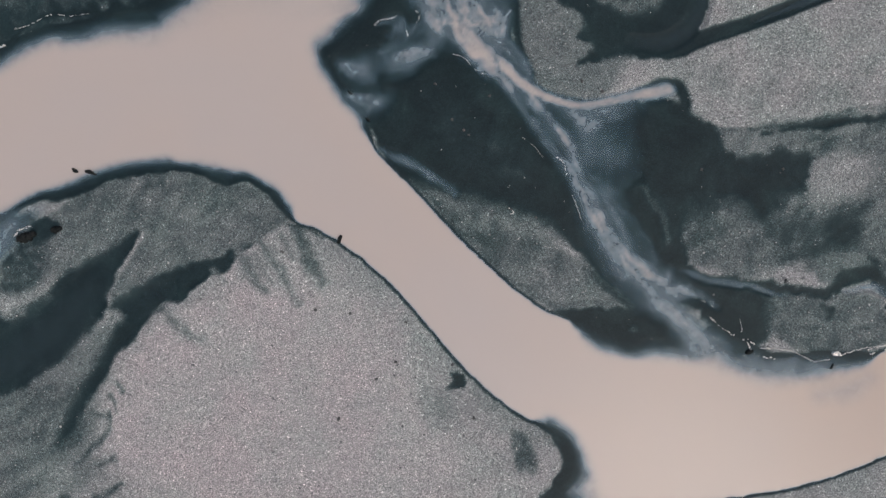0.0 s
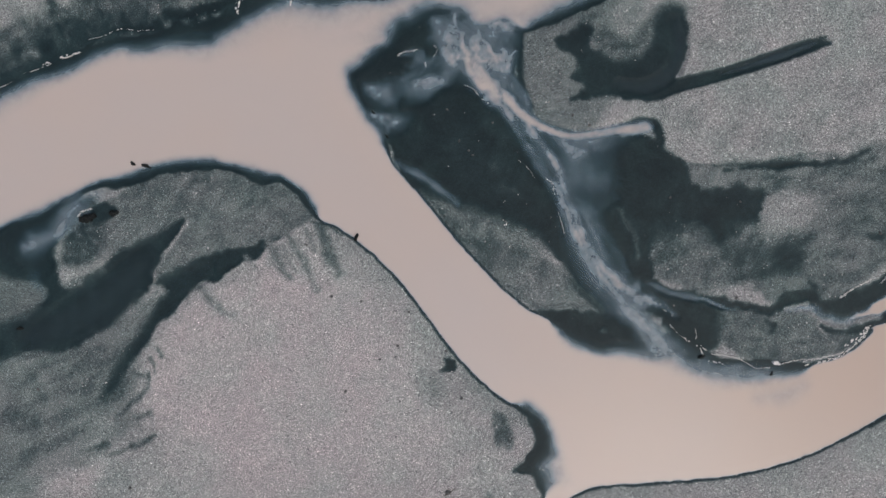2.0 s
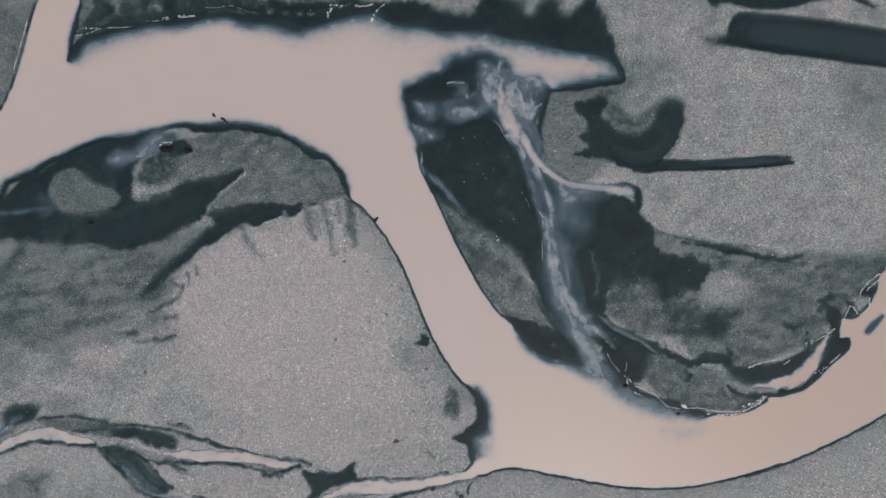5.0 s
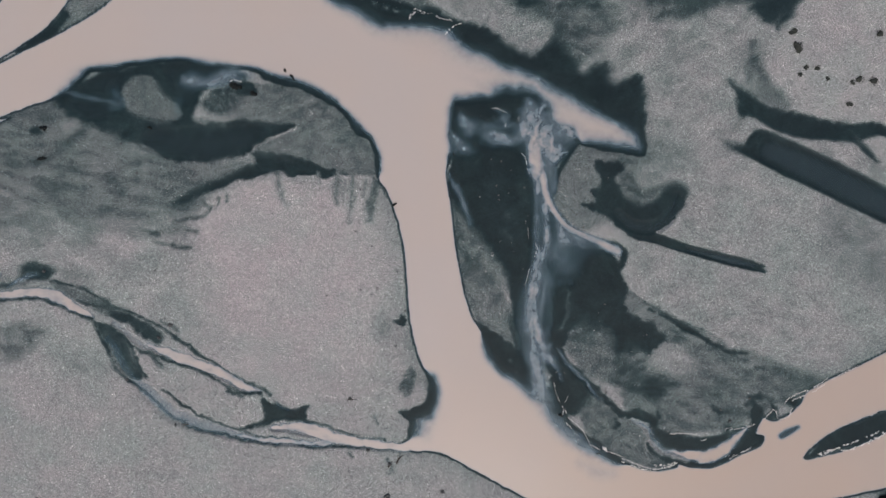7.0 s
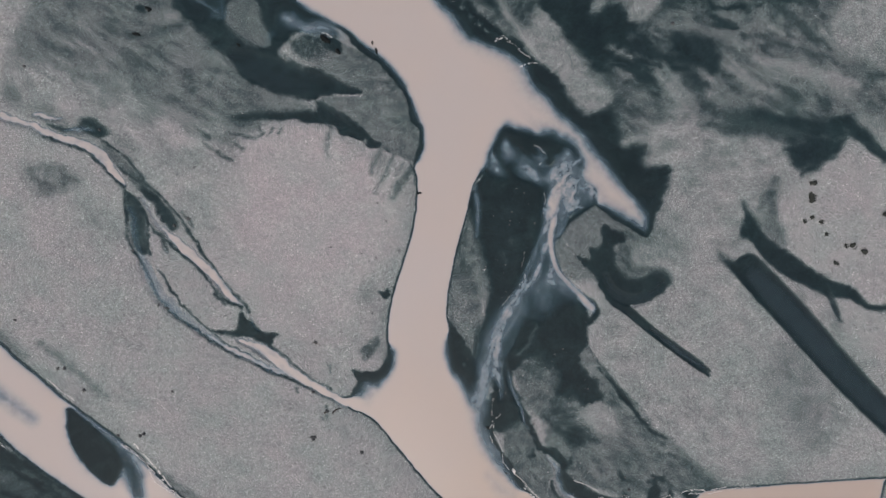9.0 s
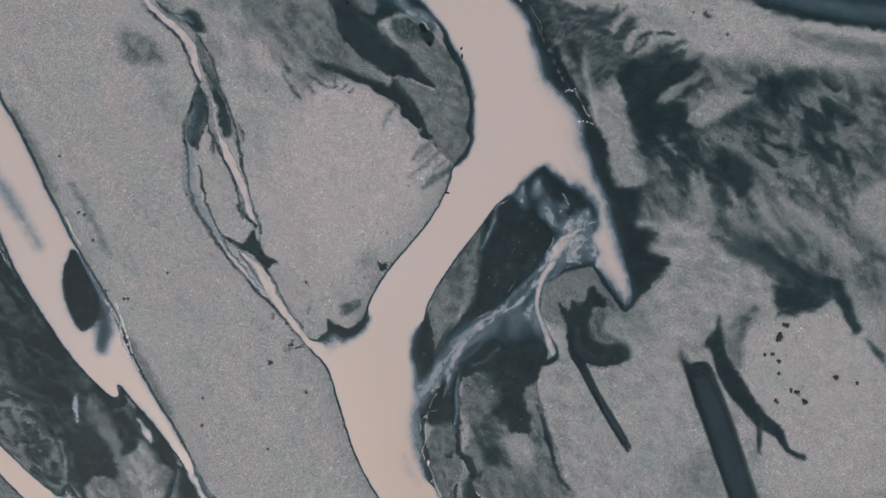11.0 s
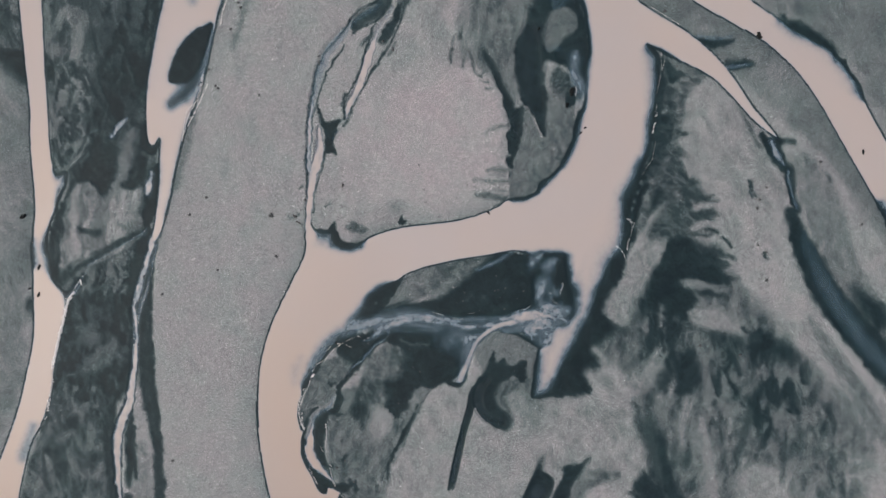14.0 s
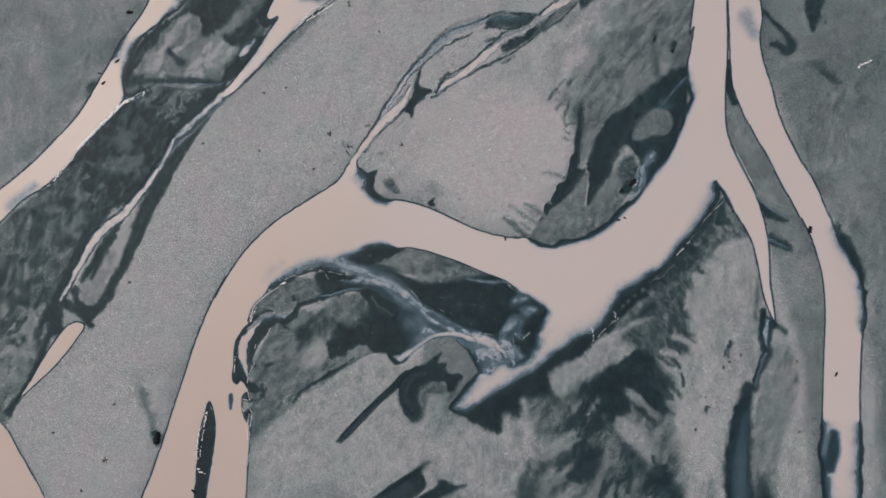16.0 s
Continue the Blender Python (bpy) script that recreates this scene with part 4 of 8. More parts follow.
stain([(-2.9, 6.9, 0.30), (-0.7, 5.8, 1.46), (2.9, 4.2, 1.58), (6.5, 2.7, 1.58), (10.1, 0.9, 1.34), (12.2, -1.0, 0.73), (15.5, -3.5, 0.43), (18.3, -6.2, 0.36), (16.6, -6.8, 0.61), (13.0, -6.4, 0.61), (10.9, -6.7, 0.49), (8.8, -5.5, 0.30), (5.2, -2.7, 0.24), (2.2, 0.3, 0.24), (-0.2, 3.2, 0.24)], 0.53, 0.4, 0.7, -28, 1.6, 0.16)
stain([(5.8, -2.1, 0.49), (8.8, -2.1, 1.22), (13.1, -3.4, 0.97), (16.7, -5.6, 0.49), (13.0, -6.1, 0.49), (10.0, -6.1, 0.36), (7.0, -3.9, 0.30)], 0.4, 0.3, 0.7, -28, 1.5, 0.12)
trail([(6.5, 3.4, 0.18), (7.4, 3.1, 0.24), (8.0, 2.3, 0.18)], 0.6, 0.24, 0.2, 0.4)
trail([(11.2, -6.9, 0.49), (13.6, -7.6, 0.85), (16.6, -7.9, 1.09), (19.7, -8.1, 0.97)], 0.93, 0.36, 0.4, 0.7)
trail([(18.5, -6.9, 0.36), (16.7, -5.3, 0.30), (14.9, -3.4, 0.24)], 0.75, 0.36, 0.25, 0.6)


# the wet north plain
stain([(-53.5, 20.8, 2.21), (-53.9, 48.4, 2.21), (-43.0, 54.1, 1.11), (-31.6, 67.6, 1.11), (-21.9, 84.2, 1.11), (-14.9, 98.9, 3.32), (55.9, 100.1, 3.32), (56.9, 33.6, 3.32), (19.4, 30.2, 0.66), (12.6, 38.4, 0.66), (-5.0, 32.6, 0.66), (-27.1, 31.1, 0.88), (-38.0, 24.3, 0.88)], 0.27, 0.5, 1.6, 60, 2, 0.1)
stain([(-39.5, 46.4, 3.32), (-37.5, 57.6, 2.21), (-27.8, 71.0, 2.21), (-20.2, 84.2, 2.21), (-13.6, 87.9, 3.32), (-21.1, 71.1, 3.32), (-20.9, 58.9, 3.32), (-29.6, 49.9, 3.32)], 0.2, 0.6, 1.5, 60, 2.5, 0.08)
stain([(12.1, 70.5, 4.42), (16.4, 77.3, 4.42), (11.9, 84.7, 3.32), (11.6, 99.4, 3.32), (55.9, 100.1, 3.32), (56.2, 82.3, 3.32), (40.8, 77.7, 1.77), (29.8, 73.0, 1.77)], 0.33, 0.8, 1.6, 27, 2.5, 0.1)
stain([(30.2, 47.6, 1.77), (26.8, 50.8, 1.55), (25.6, 58.6, 1.11), (26.5, 68.6, 1.33), (29.8, 72.5, 1.33), (44.1, 77.7, 1.55), (58.4, 82.4, 2.21), (58.9, 51.4, 2.21), (44.5, 50.0, 1.11)], 0.14, 0.4, 1.4, 18, 1.5, 0.05)
stain([(7.6, 74.9, 1.77), (4.8, 78.2, 1.33), (4.7, 82.6, 1.77), (9.7, 84.9, 2.21), (13.1, 79.4, 2.21)], 0.2, 0.5, 1, 32, 1.6, 0.06)
stain([(-49.1, 56.0, 0.88), (-52.5, 61.7, 1.11), (-44.3, 69.6, 1.33), (-39.5, 76.4, 1.11), (-36.8, 83.9, 1.11), (-33.7, 96.4, 1.11), (-22.6, 96.6, 0.66), (-29.6, 84.1, 0.66), (-33.9, 74.2, 0.66), (-39.3, 65.3, 0.66), (-44.7, 59.1, 0.66)], 0.47, 0.3, 1, 60, 2.5, 0.08)
stain([(-37.7, 81.4, 0.66), (-38.2, 84.7, 0.66), (-35.8, 88.6, 0.88), (-34.1, 87.5, 0.88), (-35.1, 82.5, 0.66)], 0.86, 0.3, 0.7, 69, 1.6, 0.1)
stain([(-27.2, 69.9, 1.11), (-25.1, 76.6, 1.11), (-22.4, 84.2, 0.88), (-16.0, 96.7, 1.33), (-12.7, 96.8, 2.21), (-19.1, 84.2, 1.77), (-22.8, 75.5, 1.77)], 0.48, 0.4, 1, 64, 2.5, 0.1)
stain([(-16.9, 81.2, 3.32), (-13.7, 92.3, 4.42), (2.8, 99.2, 4.42), (11.8, 92.7, 4.42), (1.9, 83.7, 3.32), (-8.0, 79.1, 3.32)], 0.5, 1, 1.3, 32, 2, 0.22)
stain([(-3.4, 37.6, 0.98), (-17.2, 39.9, 1.37), (-26.9, 43.0, 1.95), (-19.3, 73.4, 2.93), (-8.3, 89.6, 3.90), (4.3, 78.6, 1.95), (5.9, 73.9, 2.44), (16.0, 80.1, 3.90), (25.5, 78.4, 3.90), (19.7, 68.1, 1.95), (17.7, 59.9, 1.95), (11.8, 52.1, 1.95), (5.0, 47.3, 1.95), (0.0, 40.0, 1.37)], 0.56, 0.8, 1.2, 17, 2.2, 0.2)
stain([(2.2, 62.3, 1.56), (6.4, 67.7, 1.95), (14.0, 72.0, 1.95), (17.2, 72.2, 1.95), (12.4, 66.0, 1.56), (6.1, 62.0, 1.37)], 0.42, 0.4, 0.9, 29, 2.5, 0.12)
stain([(1.1, 52.9, 0.98), (3.2, 56.8, 1.17), (8.2, 59.9, 1.17), (7.4, 55.1, 1.17), (4.5, 51.8, 0.98)], 0.48, 0.4, 0.8, 29, 2, 0.12)
stain([(-53.4, 19.1, 0.66), (-49.1, 24.7, 1.33), (-44.7, 26.7, 1.11), (-40.9, 30.4, 1.33), (-37.7, 34.3, 1.33), (-36.1, 37.6, 1.33), (-32.8, 39.9, 1.33), (-28.3, 36.7, 1.55), (-31.0, 33.3, 1.33), (-31.5, 30.5, 1.11), (-26.0, 29.2, 0.88), (-20.4, 27.9, 0.66), (-28.1, 24.5, 0.66), (-34.7, 23.1, 0.66), (-40.2, 21.5, 0.66), (-46.8, 19.8, 0.66)], 0.68, 0.8, 0.7, 64, 2.2, 0.22)
stain([(-34.7, 22.7, 0.88), (-33.7, 27.7, 1.55), (-28.2, 29.8, 1.11), (-18.2, 30.4, 0.66), (-13.8, 32.0, 0.66), (-5.5, 32.6, 0.88), (-4.0, 37.6, 1.55), (-0.1, 36.6, 1.55), (2.7, 34.7, 1.33), (4.9, 38.3, 1.55), (7.4, 35.9, 1.33), (9.8, 38.9, 0.66), (12.2, 38.4, 0.33), (18.0, 29.4, 0.33), (11.1, 31.8, 0.66), (-0.5, 30.5, 0.88), (-10.4, 27.9, 0.88), (-19.3, 26.6, 0.88), (-28.1, 23.6, 0.88)], 0.94, 0.8, 0.7, 82, 2.2, 0.06)
stain([(-32.6, 30.8, 1.33), (-27.2, 35.6, 1.11), (-20.5, 37.0, 0.88), (-12.8, 38.2, 0.88), (-5.6, 37.8, 0.88), (-5.6, 33.5, 0.88), (-16.1, 32.7, 0.88), (-24.9, 31.4, 0.88)], 0.3, 0.6, 0.7, 82, 1.6, 0.1)
stain([(-13.9, 38.0, 2.21), (-13.0, 48.0, 2.21), (-18.2, 62.3, 1.77), (-18.4, 74.5, 2.21), (-13.5, 79.0, 2.76), (-5.7, 79.1, 2.76), (-1.4, 82.0, 2.76), (3.1, 77.1, 2.76), (4.3, 71.5, 2.21), (-1.1, 65.9, 2.76), (-1.0, 58.1, 2.76), (-1.9, 49.3, 2.76), (-5.1, 40.4, 2.21)], 0.72, 1.2, 1.2, 40, 2.4, 0.26)
stain([(-19.0, 62.3, 0.66), (-19.3, 70.0, 1.33), (-17.8, 73.4, 1.77), (-12.3, 71.8, 2.76), (-8.9, 69.1, 2.76), (-10.5, 63.5, 2.21), (-15.4, 62.1, 1.11)], 0.9, 0.7, 0.8, 18, 1.6, 0.12)
stain([(-27.5, 36.7, 0.66), (-28.2, 42.8, 1.33), (-29.3, 46.1, 1.55), (-25.7, 49.4, 1.55), (-24.3, 52.2, 1.11), (-22.3, 48.4, 0.88), (-21.1, 44.7, 0.66), (-19.1, 42.9, 0.66), (-18.0, 47.9, 0.66), (-14.3, 48.3, 0.44), (-12.0, 53.5, 1.55), (-8.7, 56.9, 2.76), (-3.1, 54.8, 3.32), (-4.2, 49.2, 3.32), (-9.0, 43.1, 2.21), (-11.7, 38.3, 1.55), (-17.8, 37.5, 0.88), (-22.8, 37.0, 0.55)], 0.94, 0.6, 0.7, 117, 2, 0.05)
trail([(-22.3, 46.5, 0.66), (-24.1, 50.2, 0.66), (-26.1, 53.0, 0.22)], 0.93, 0.66, 0.4, 0.6)
trail([(-27.3, 42.8, 0.55), (-28.7, 46.8, 0.55), (-29.4, 50.2, 0.22)], 0.78, 0.66, 0.4, 0.6)
trail([(-32.2, 37.7, 0.44), (-33.7, 40.1, 0.55), (-35.2, 42.1, 0.22)], 0.72, 0.66, 0.4, 0.6)
trail([(-18.2, 42.4, 0.66), (-19.9, 48.4, 0.66), (-21.5, 53.4, 0.22)], 0.86, 0.66, 0.4, 0.6)
trail([(-24.9, 44.7, 0.55), (-26.5, 48.3, 0.44), (-27.8, 50.2, 0.22)], 0.8, 0.66, 0.4, 0.6)
trail([(-34.9, 36.6, 0.44), (-36.3, 39.3, 0.44), (-37.8, 40.7, 0.11)], 0.6, 0.66, 0.4, 0.6)
trail([(-38.4, 30.4, 0.55), (-39.1, 33.4, 0.44), (-39.3, 35.4, 0.11)], 0.6, 0.66, 0.4, 0.6)
trail([(-28.3, 38.9, 0.44), (-30.0, 42.2, 0.44), (-31.5, 43.8, 0.11)], 0.75, 0.66, 0.4, 0.6)
trail([(-12.5, 49.7, 0.55), (-13.6, 54.6, 0.55), (-15.4, 59.0, 0.22)], 0.75, 0.66, 0.4, 0.6)
stain([(-30.3, 38.8, 0.55), (-31.9, 40.5, 0.55), (-32.8, 42.3, 0.55), (-31.9, 42.7, 0.55), (-30.4, 41.1, 0.55), (-29.4, 39.4, 0.55)], 0.36, 0.2, 0.5)
stain([(-20.2, 44.0, 0.55), (-21.3, 46.7, 0.55), (-22.1, 49.5, 0.88), (-21.0, 49.0, 0.88), (-19.0, 46.2, 0.55), (-18.7, 44.3, 0.44)], 0.38, 0.2, 0.5)
stain([(-15.0, 47.7, 0.44), (-16.8, 49.9, 0.88), (-18.6, 54.5, 1.55), (-17.8, 60.1, 1.77), (-15.9, 59.6, 1.55), (-14.7, 55.9, 0.88), (-13.1, 53.0, 0.44), (-12.9, 49.3, 0.33)], 0.3, 0.25, 0.7, 108, 1.6, 0.08)
marble([(-11.8, 42.5, 2.21), (-13.1, 57.9, 2.21), (-16.7, 74.5, 2.21), (-12.4, 80.1, 2.21), (-0.2, 80.3, 2.21), (4.3, 73.7, 2.21), (1.1, 63.7, 2.21), (0.2, 52.6, 2.21), (-2.9, 41.5, 2.21)], 0.46, 0.9, 2, 32, 2.2)
marble([(-46.8, 20.9, 0.88), (-45.8, 25.9, 1.11), (-40.4, 30.9, 1.11), (-34.9, 35.4, 1.33), (-31.5, 32.2, 1.11), (-32.6, 27.7, 1.11), (-38.0, 24.3, 0.88)], 0.45, 0.88, 1.3, 69, 2)
stain([(-2.3, 38.2, 2.21), (-1.9, 49.3, 1.77), (-1.1, 65.9, 2.21), (1.0, 74.8, 2.76), (8.7, 74.4, 2.76), (7.8, 66.0, 2.21), (5.7, 54.9, 2.21), (3.7, 43.8, 2.21), (1.6, 37.1, 1.77)], 0.52, 0.8, 0.9, 15, 3, 0.3)
trail([(-5.8, 48.1, 0.88), (-0.8, 49.3, 0.88), (3.0, 50.2, 0.33)], 0.72, 0.99, 0.5, 0.7)
trail([(-5.3, 50.9, 1.11), (-0.9, 51.7, 1.11), (2.4, 52.7, 0.33)], 0.82, 0.99, 0.5, 0.7)
trail([(-4.2, 54.5, 0.99), (-0.4, 55.4, 0.99), (2.9, 56.5, 0.33)], 0.78, 0.99, 0.5, 0.7)
trail([(-2.1, 58.7, 0.77), (2.3, 61.0, 0.77), (5.6, 62.7, 0.33)], 0.6, 0.99, 0.5, 0.7)
trail([(-1.8, 41.5, 0.55), (2.6, 42.7, 0.44)], 0.6, 0.99, 0.5, 0.7)
trail([(0.0, 64.8, 0.88), (4.4, 68.2, 0.88), (7.7, 71.0, 0.44)], 0.66, 0.99, 0.5, 0.7)
trail([(-2.4, 77.0, 0.66), (0.9, 81.5, 0.66), (5.3, 83.3, 0.33)], 0.7, 0.99, 0.5, 0.7)
trail([(-3.4, 70.3, 0.88), (2.1, 72.0, 0.88), (7.1, 73.2, 0.44)], 0.7, 0.99, 0.5, 0.7)
trail([(-4.1, 46.8, 0.66), (0.3, 47.3, 0.88), (5.3, 47.8, 0.55)], 0.3, 0.99, 0.4, 0.7)
trail([(0.2, 56.8, 0.55), (5.7, 58.8, 0.88), (10.0, 61.6, 0.66)], 0.3, 0.99, 0.4, 0.7)
trail([(3.4, 62.6, 0.88), (9.9, 68.3, 1.33), (16.5, 73.9, 1.11)], 0.3, 0.99, 0.4, 0.7)
trail([(7.1, 48.5, 0.55), (10.9, 51.9, 0.99), (13.7, 56.4, 1.33), (17.6, 60.7, 1.33), (19.9, 65.1, 1.33)], 0.74, 1.44, 0.8, 0.7)
stain([(19.2, 57.6, 1.11), (17.2, 60.7, 1.33), (18.8, 66.2, 1.11), (21.0, 70.7, 0.88), (23.7, 67.6, 0.88), (24.8, 63.2, 0.66), (24.0, 57.7, 0.88)], 0.86, 0.8, 0.6, 74, 2, 0.15)
trail([(21.0, 67.9, 0.99), (24.5, 69.9, 0.88), (29.3, 71.3, 0.55)], 0.94, 0.44, 0.2, 0.6)
trail([(32.0, 72.9, 0.22), (34.7, 74.0, 0.66), (36.9, 75.2, 0.33)], 0.7, 0.66, 0.35, 0.5)
trail([(38.0, 75.4, 0.33), (40.2, 77.3, 0.55), (43.2, 78.8, 0.22)], 0.5, 0.88, 0.3, 0.6)
trail([(24.9, 48.6, 0.44), (23.7, 51.0, 0.55), (22.3, 53.5, 0.33)], 0.6, 0.88, 0.4, 0.6)
trail([(24.3, 57.4, 0.33), (22.8, 60.2, 0.33)], 0.7, 0.55, 0.3, 0.5)
trail([(-16.7, 74.5, 0.33), (-14.6, 76.8, 0.44)], 0.85, 0.55, 0.4, 0.5)
trail([(-10.7, 76.3, 0.55), (-9.0, 77.4, 0.44)], 0.85, 0.55, 0.4, 0.5)
trail([(-13.5, 79.0, 0.33), (-11.9, 80.1, 0.33)], 0.85, 0.55, 0.4, 0.5)
trail([(-11.2, 73.5, 0.55), (-7.9, 74.7, 0.44)], 0.85, 0.55, 0.4, 0.5)
trail([(-3.0, 81.9, 0.33), (-2.3, 82.5, 0.22)], 0.85, 0.55, 0.4, 0.5)
trail([(-11.5, 60.7, 0.55), (-9.4, 64.1, 0.44)], 0.85, 0.55, 0.4, 0.5)
trail([(-5.4, 59.7, 0.55), (-3.3, 62.5, 0.33)], 0.85, 0.55, 0.4, 0.5)
trail([(-5.6, 68.0, 0.55), (-3.9, 70.8, 0.44)], 0.85, 0.55, 0.4, 0.5)
trail([(-5.7, 43.7, 0.55), (-3.0, 45.4, 0.44)], 0.85, 0.55, 0.4, 0.5)
stain([(-53.6, 50.0, 2.47), (-56.5, 54.1, 1.73), (-51.2, 62.6, 1.73), (-41.7, 74.0, 1.73), (-36.8, 84.4, 1.48), (-32.5, 85.6, 1.73), (-32.0, 78.6, 1.73), (-39.2, 66.9, 1.24), (-45.4, 57.6, 1.24)], 0.43, 0.4, 1.2, 55, 2.5, 0.08)
stain([(-37.4, 74.3, 1.98), (-37.6, 78.2, 1.73), (-36.6, 83.5, 0.99), (-33.9, 85.5, 0.99), (-31.6, 83.2, 1.98), (-33.8, 78.5, 1.98)], 0.86, 0.4, 0.8, 66, 1.8, 0.08)
stain([(-52.4, 63.6, 2.47), (-51.5, 69.4, 2.47), (-47.8, 79.2, 1.98), (-40.7, 89.4, 1.98), (-32.1, 91.7, 2.47), (-37.6, 83.5, 1.48), (-43.8, 72.5, 1.98)], 0.22, 0.4, 1.2, 55, 2, 0.06)
trail([(-44.0, 45.0, 0.25), (-42.7, 47.1, 0.25)], 0.85, 0.37, 0.2, 0.4)
trail([(-31.8, 45.9, 0.37), (-30.9, 48.3, 0.25)], 0.85, 0.37, 0.2, 0.4)
trail([(-17.5, 59.6, 0.37), (-17.3, 61.0, 0.25)], 0.85, 0.37, 0.2, 0.4)
trail([(-32.7, 88.2, 0.49), (-34.0, 88.5, 0.37)], 0.85, 0.37, 0.2, 0.4)
trail([(-35.2, 87.1, 0.25), (-35.8, 88.4, 0.25)], 0.85, 0.37, 0.2, 0.4)
stain([(-57.2, 14.5, 0.35), (-53.4, 17.6, 0.35), (-51.7, 19.4, 0.47), (-51.3, 22.1, 0.59), (-48.4, 23.8, 0.59), (-46.7, 25.8, 0.59), (-42.8, 28.6, 0.70), (-39.4, 32.6, 0.94), (-37.1, 39.2, 0.94), (-32.0, 42.1, 0.94), (-25.5, 36.4, 1.17), (-23.7, 32.1, 1.17), (-31.5, 32.0, 0.94), (-26.3, 28.5, 0.70), (-28.5, 24.7, 0.59), (-34.6, 24.1, 0.47), (-40.6, 23.2, 0.47), (-51.0, 17.7, 0.35)], 0.69, 0.5, 0.5, 101, 2, 0.2)
stain([(-32.6, 23.0, 0.59), (-34.3, 26.4, 0.94), (-32.6, 29.9, 0.94), (-29.8, 30.8, 0.70), (-26.2, 29.8, 0.59), (-25.3, 26.1, 0.59), (-28.2, 24.1, 0.59)], 0.94, 0.5, 0.5, 107, 2, 0.06)
trail([(-51.6, 19.8, 0.47), (-51.8, 21.6, 0.35), (-52.9, 22.4, 0.12)], 0.82, 0.47, 0.3, 0.4)
trail([(-48.8, 21.6, 0.47), (-49.3, 23.7, 0.35), (-50.3, 24.5, 0.12)], 0.82, 0.47, 0.3, 0.4)
trail([(-45.6, 25.5, 0.47), (-46.0, 27.6, 0.35), (-46.7, 28.3, 0.12)], 0.82, 0.47, 0.3, 0.4)
trail([(-38.7, 30.9, 0.47), (-38.5, 34.1, 0.47), (-39.1, 35.5, 0.12)], 0.82, 0.47, 0.3, 0.4)
trail([(-35.6, 34.1, 0.59), (-36.8, 38.0, 0.47), (-38.2, 39.4, 0.12)], 0.82, 0.47, 0.3, 0.4)
trail([(-32.5, 37.9, 0.47), (-34.1, 40.4, 0.35), (-35.1, 41.5, 0.12)], 0.82, 0.47, 0.3, 0.4)
trail([(-55.1, 17.4, 0.23), (-55.7, 19.3, 0.35), (-56.6, 20.6, 0.23)], 0.82, 0.47, 0.3, 0.4)
trail([(-57.0, 15.4, 0.23), (-56.4, 17.1, 0.23)], 0.82, 0.47, 0.3, 0.4)
trail([(-31.2, 40.4, 0.47), (-32.1, 44.0, 0.35)], 0.82, 0.47, 0.3, 0.4)
trail([(-27.4, 43.3, 0.47), (-29.2, 46.9, 0.23)], 0.82, 0.47, 0.3, 0.4)
trail([(-25.7, 45.2, 0.47), (-28.0, 49.3, 0.23)], 0.82, 0.47, 0.3, 0.4)
trail([(-44.3, 27.5, 0.70), (-44.5, 29.1, 0.82), (-44.9, 30.6, 0.35)], 0.27, 0.47, 0.25, 0.4)
trail([(-34.1, 37.6, 0.70), (-35.5, 39.2, 0.70), (-36.2, 40.8, 0.35)], 0.27, 0.47, 0.25, 0.4)
trail([(-30.2, 39.5, 0.70), (-32.2, 41.2, 0.82), (-33.2, 42.7, 0.35)], 0.27, 0.47, 0.25, 0.4)
trail([(-41.4, 29.8, 0.47), (-40.8, 31.3, 0.59), (-39.1, 33.3, 0.35)], 0.27, 0.47, 0.25, 0.4)
trail([(-54.6, 41.5, 0.59), (-53.3, 44.1, 0.82), (-51.8, 47.0, 0.82), (-51.5, 49.9, 0.35)], 0.92, 0.47, 0.25, 0.5)
trail([(-56.7, 34.5, 0.12), (-54.5, 38.2, 0.35), (-52.1, 42.4, 0.35)], 0.55, 0.7, 0.3, 0.5)
trail([(-44.9, 44.2, 0.23), (-44.1, 45.4, 0.23)], 0.86, 0.35, 0.2, 0.3)
trail([(-42.9, 45.6, 0.23), (-42.1, 46.7, 0.23)], 0.86, 0.35, 0.2, 0.3)
trail([(-33.5, 54.9, 0.23), (-32.9, 55.9, 0.23)], 0.86, 0.35, 0.2, 0.3)
trail([(-54.5, 57.9, 0.23), (-53.6, 58.9, 0.23)], 0.86, 0.35, 0.2, 0.3)
stain([(-8.1, 51.5, 1.37), (-6.7, 55.3, 1.37), (-3.6, 58.1, 1.17), (0.3, 57.0, 0.98), (1.4, 54.7, 0.78), (-1.5, 53.5, 0.98), (-5.3, 51.3, 1.17)], 0.93, 0.5, 0.8, 14, 2, 0.1)
trail([(-4.5, 48.5, 0.39), (-1.5, 48.7, 0.59), (1.3, 48.8, 0.68), (4.6, 49.0, 0.59)], 0.36, 0.68, 0.5, 0.6)
trail([(-12.7, 42.6, 0.49), (-10.7, 43.8, 0.59), (-8.9, 44.7, 0.29)], 0.42, 0.78, 0.5, 0.5)
trail([(-11.3, 53.7, 0.39), (-8.8, 54.9, 0.49)], 0.5, 0.78, 0.5, 0.5)
trail([(5.4, 50.5, 0.59), (10.2, 54.4, 0.98), (14.6, 58.5, 1.17), (19.2, 61.3, 0.98)], 0.74, 1.37, 0.8, 0.8)
trail([(20.3, 65.1, 0.49), (20.7, 68.6, 0.78), (23.9, 69.9, 0.88), (27.5, 70.5, 0.78), (30.2, 71.4, 0.59)], 0.94, 0.39, 0.2, 0.6)
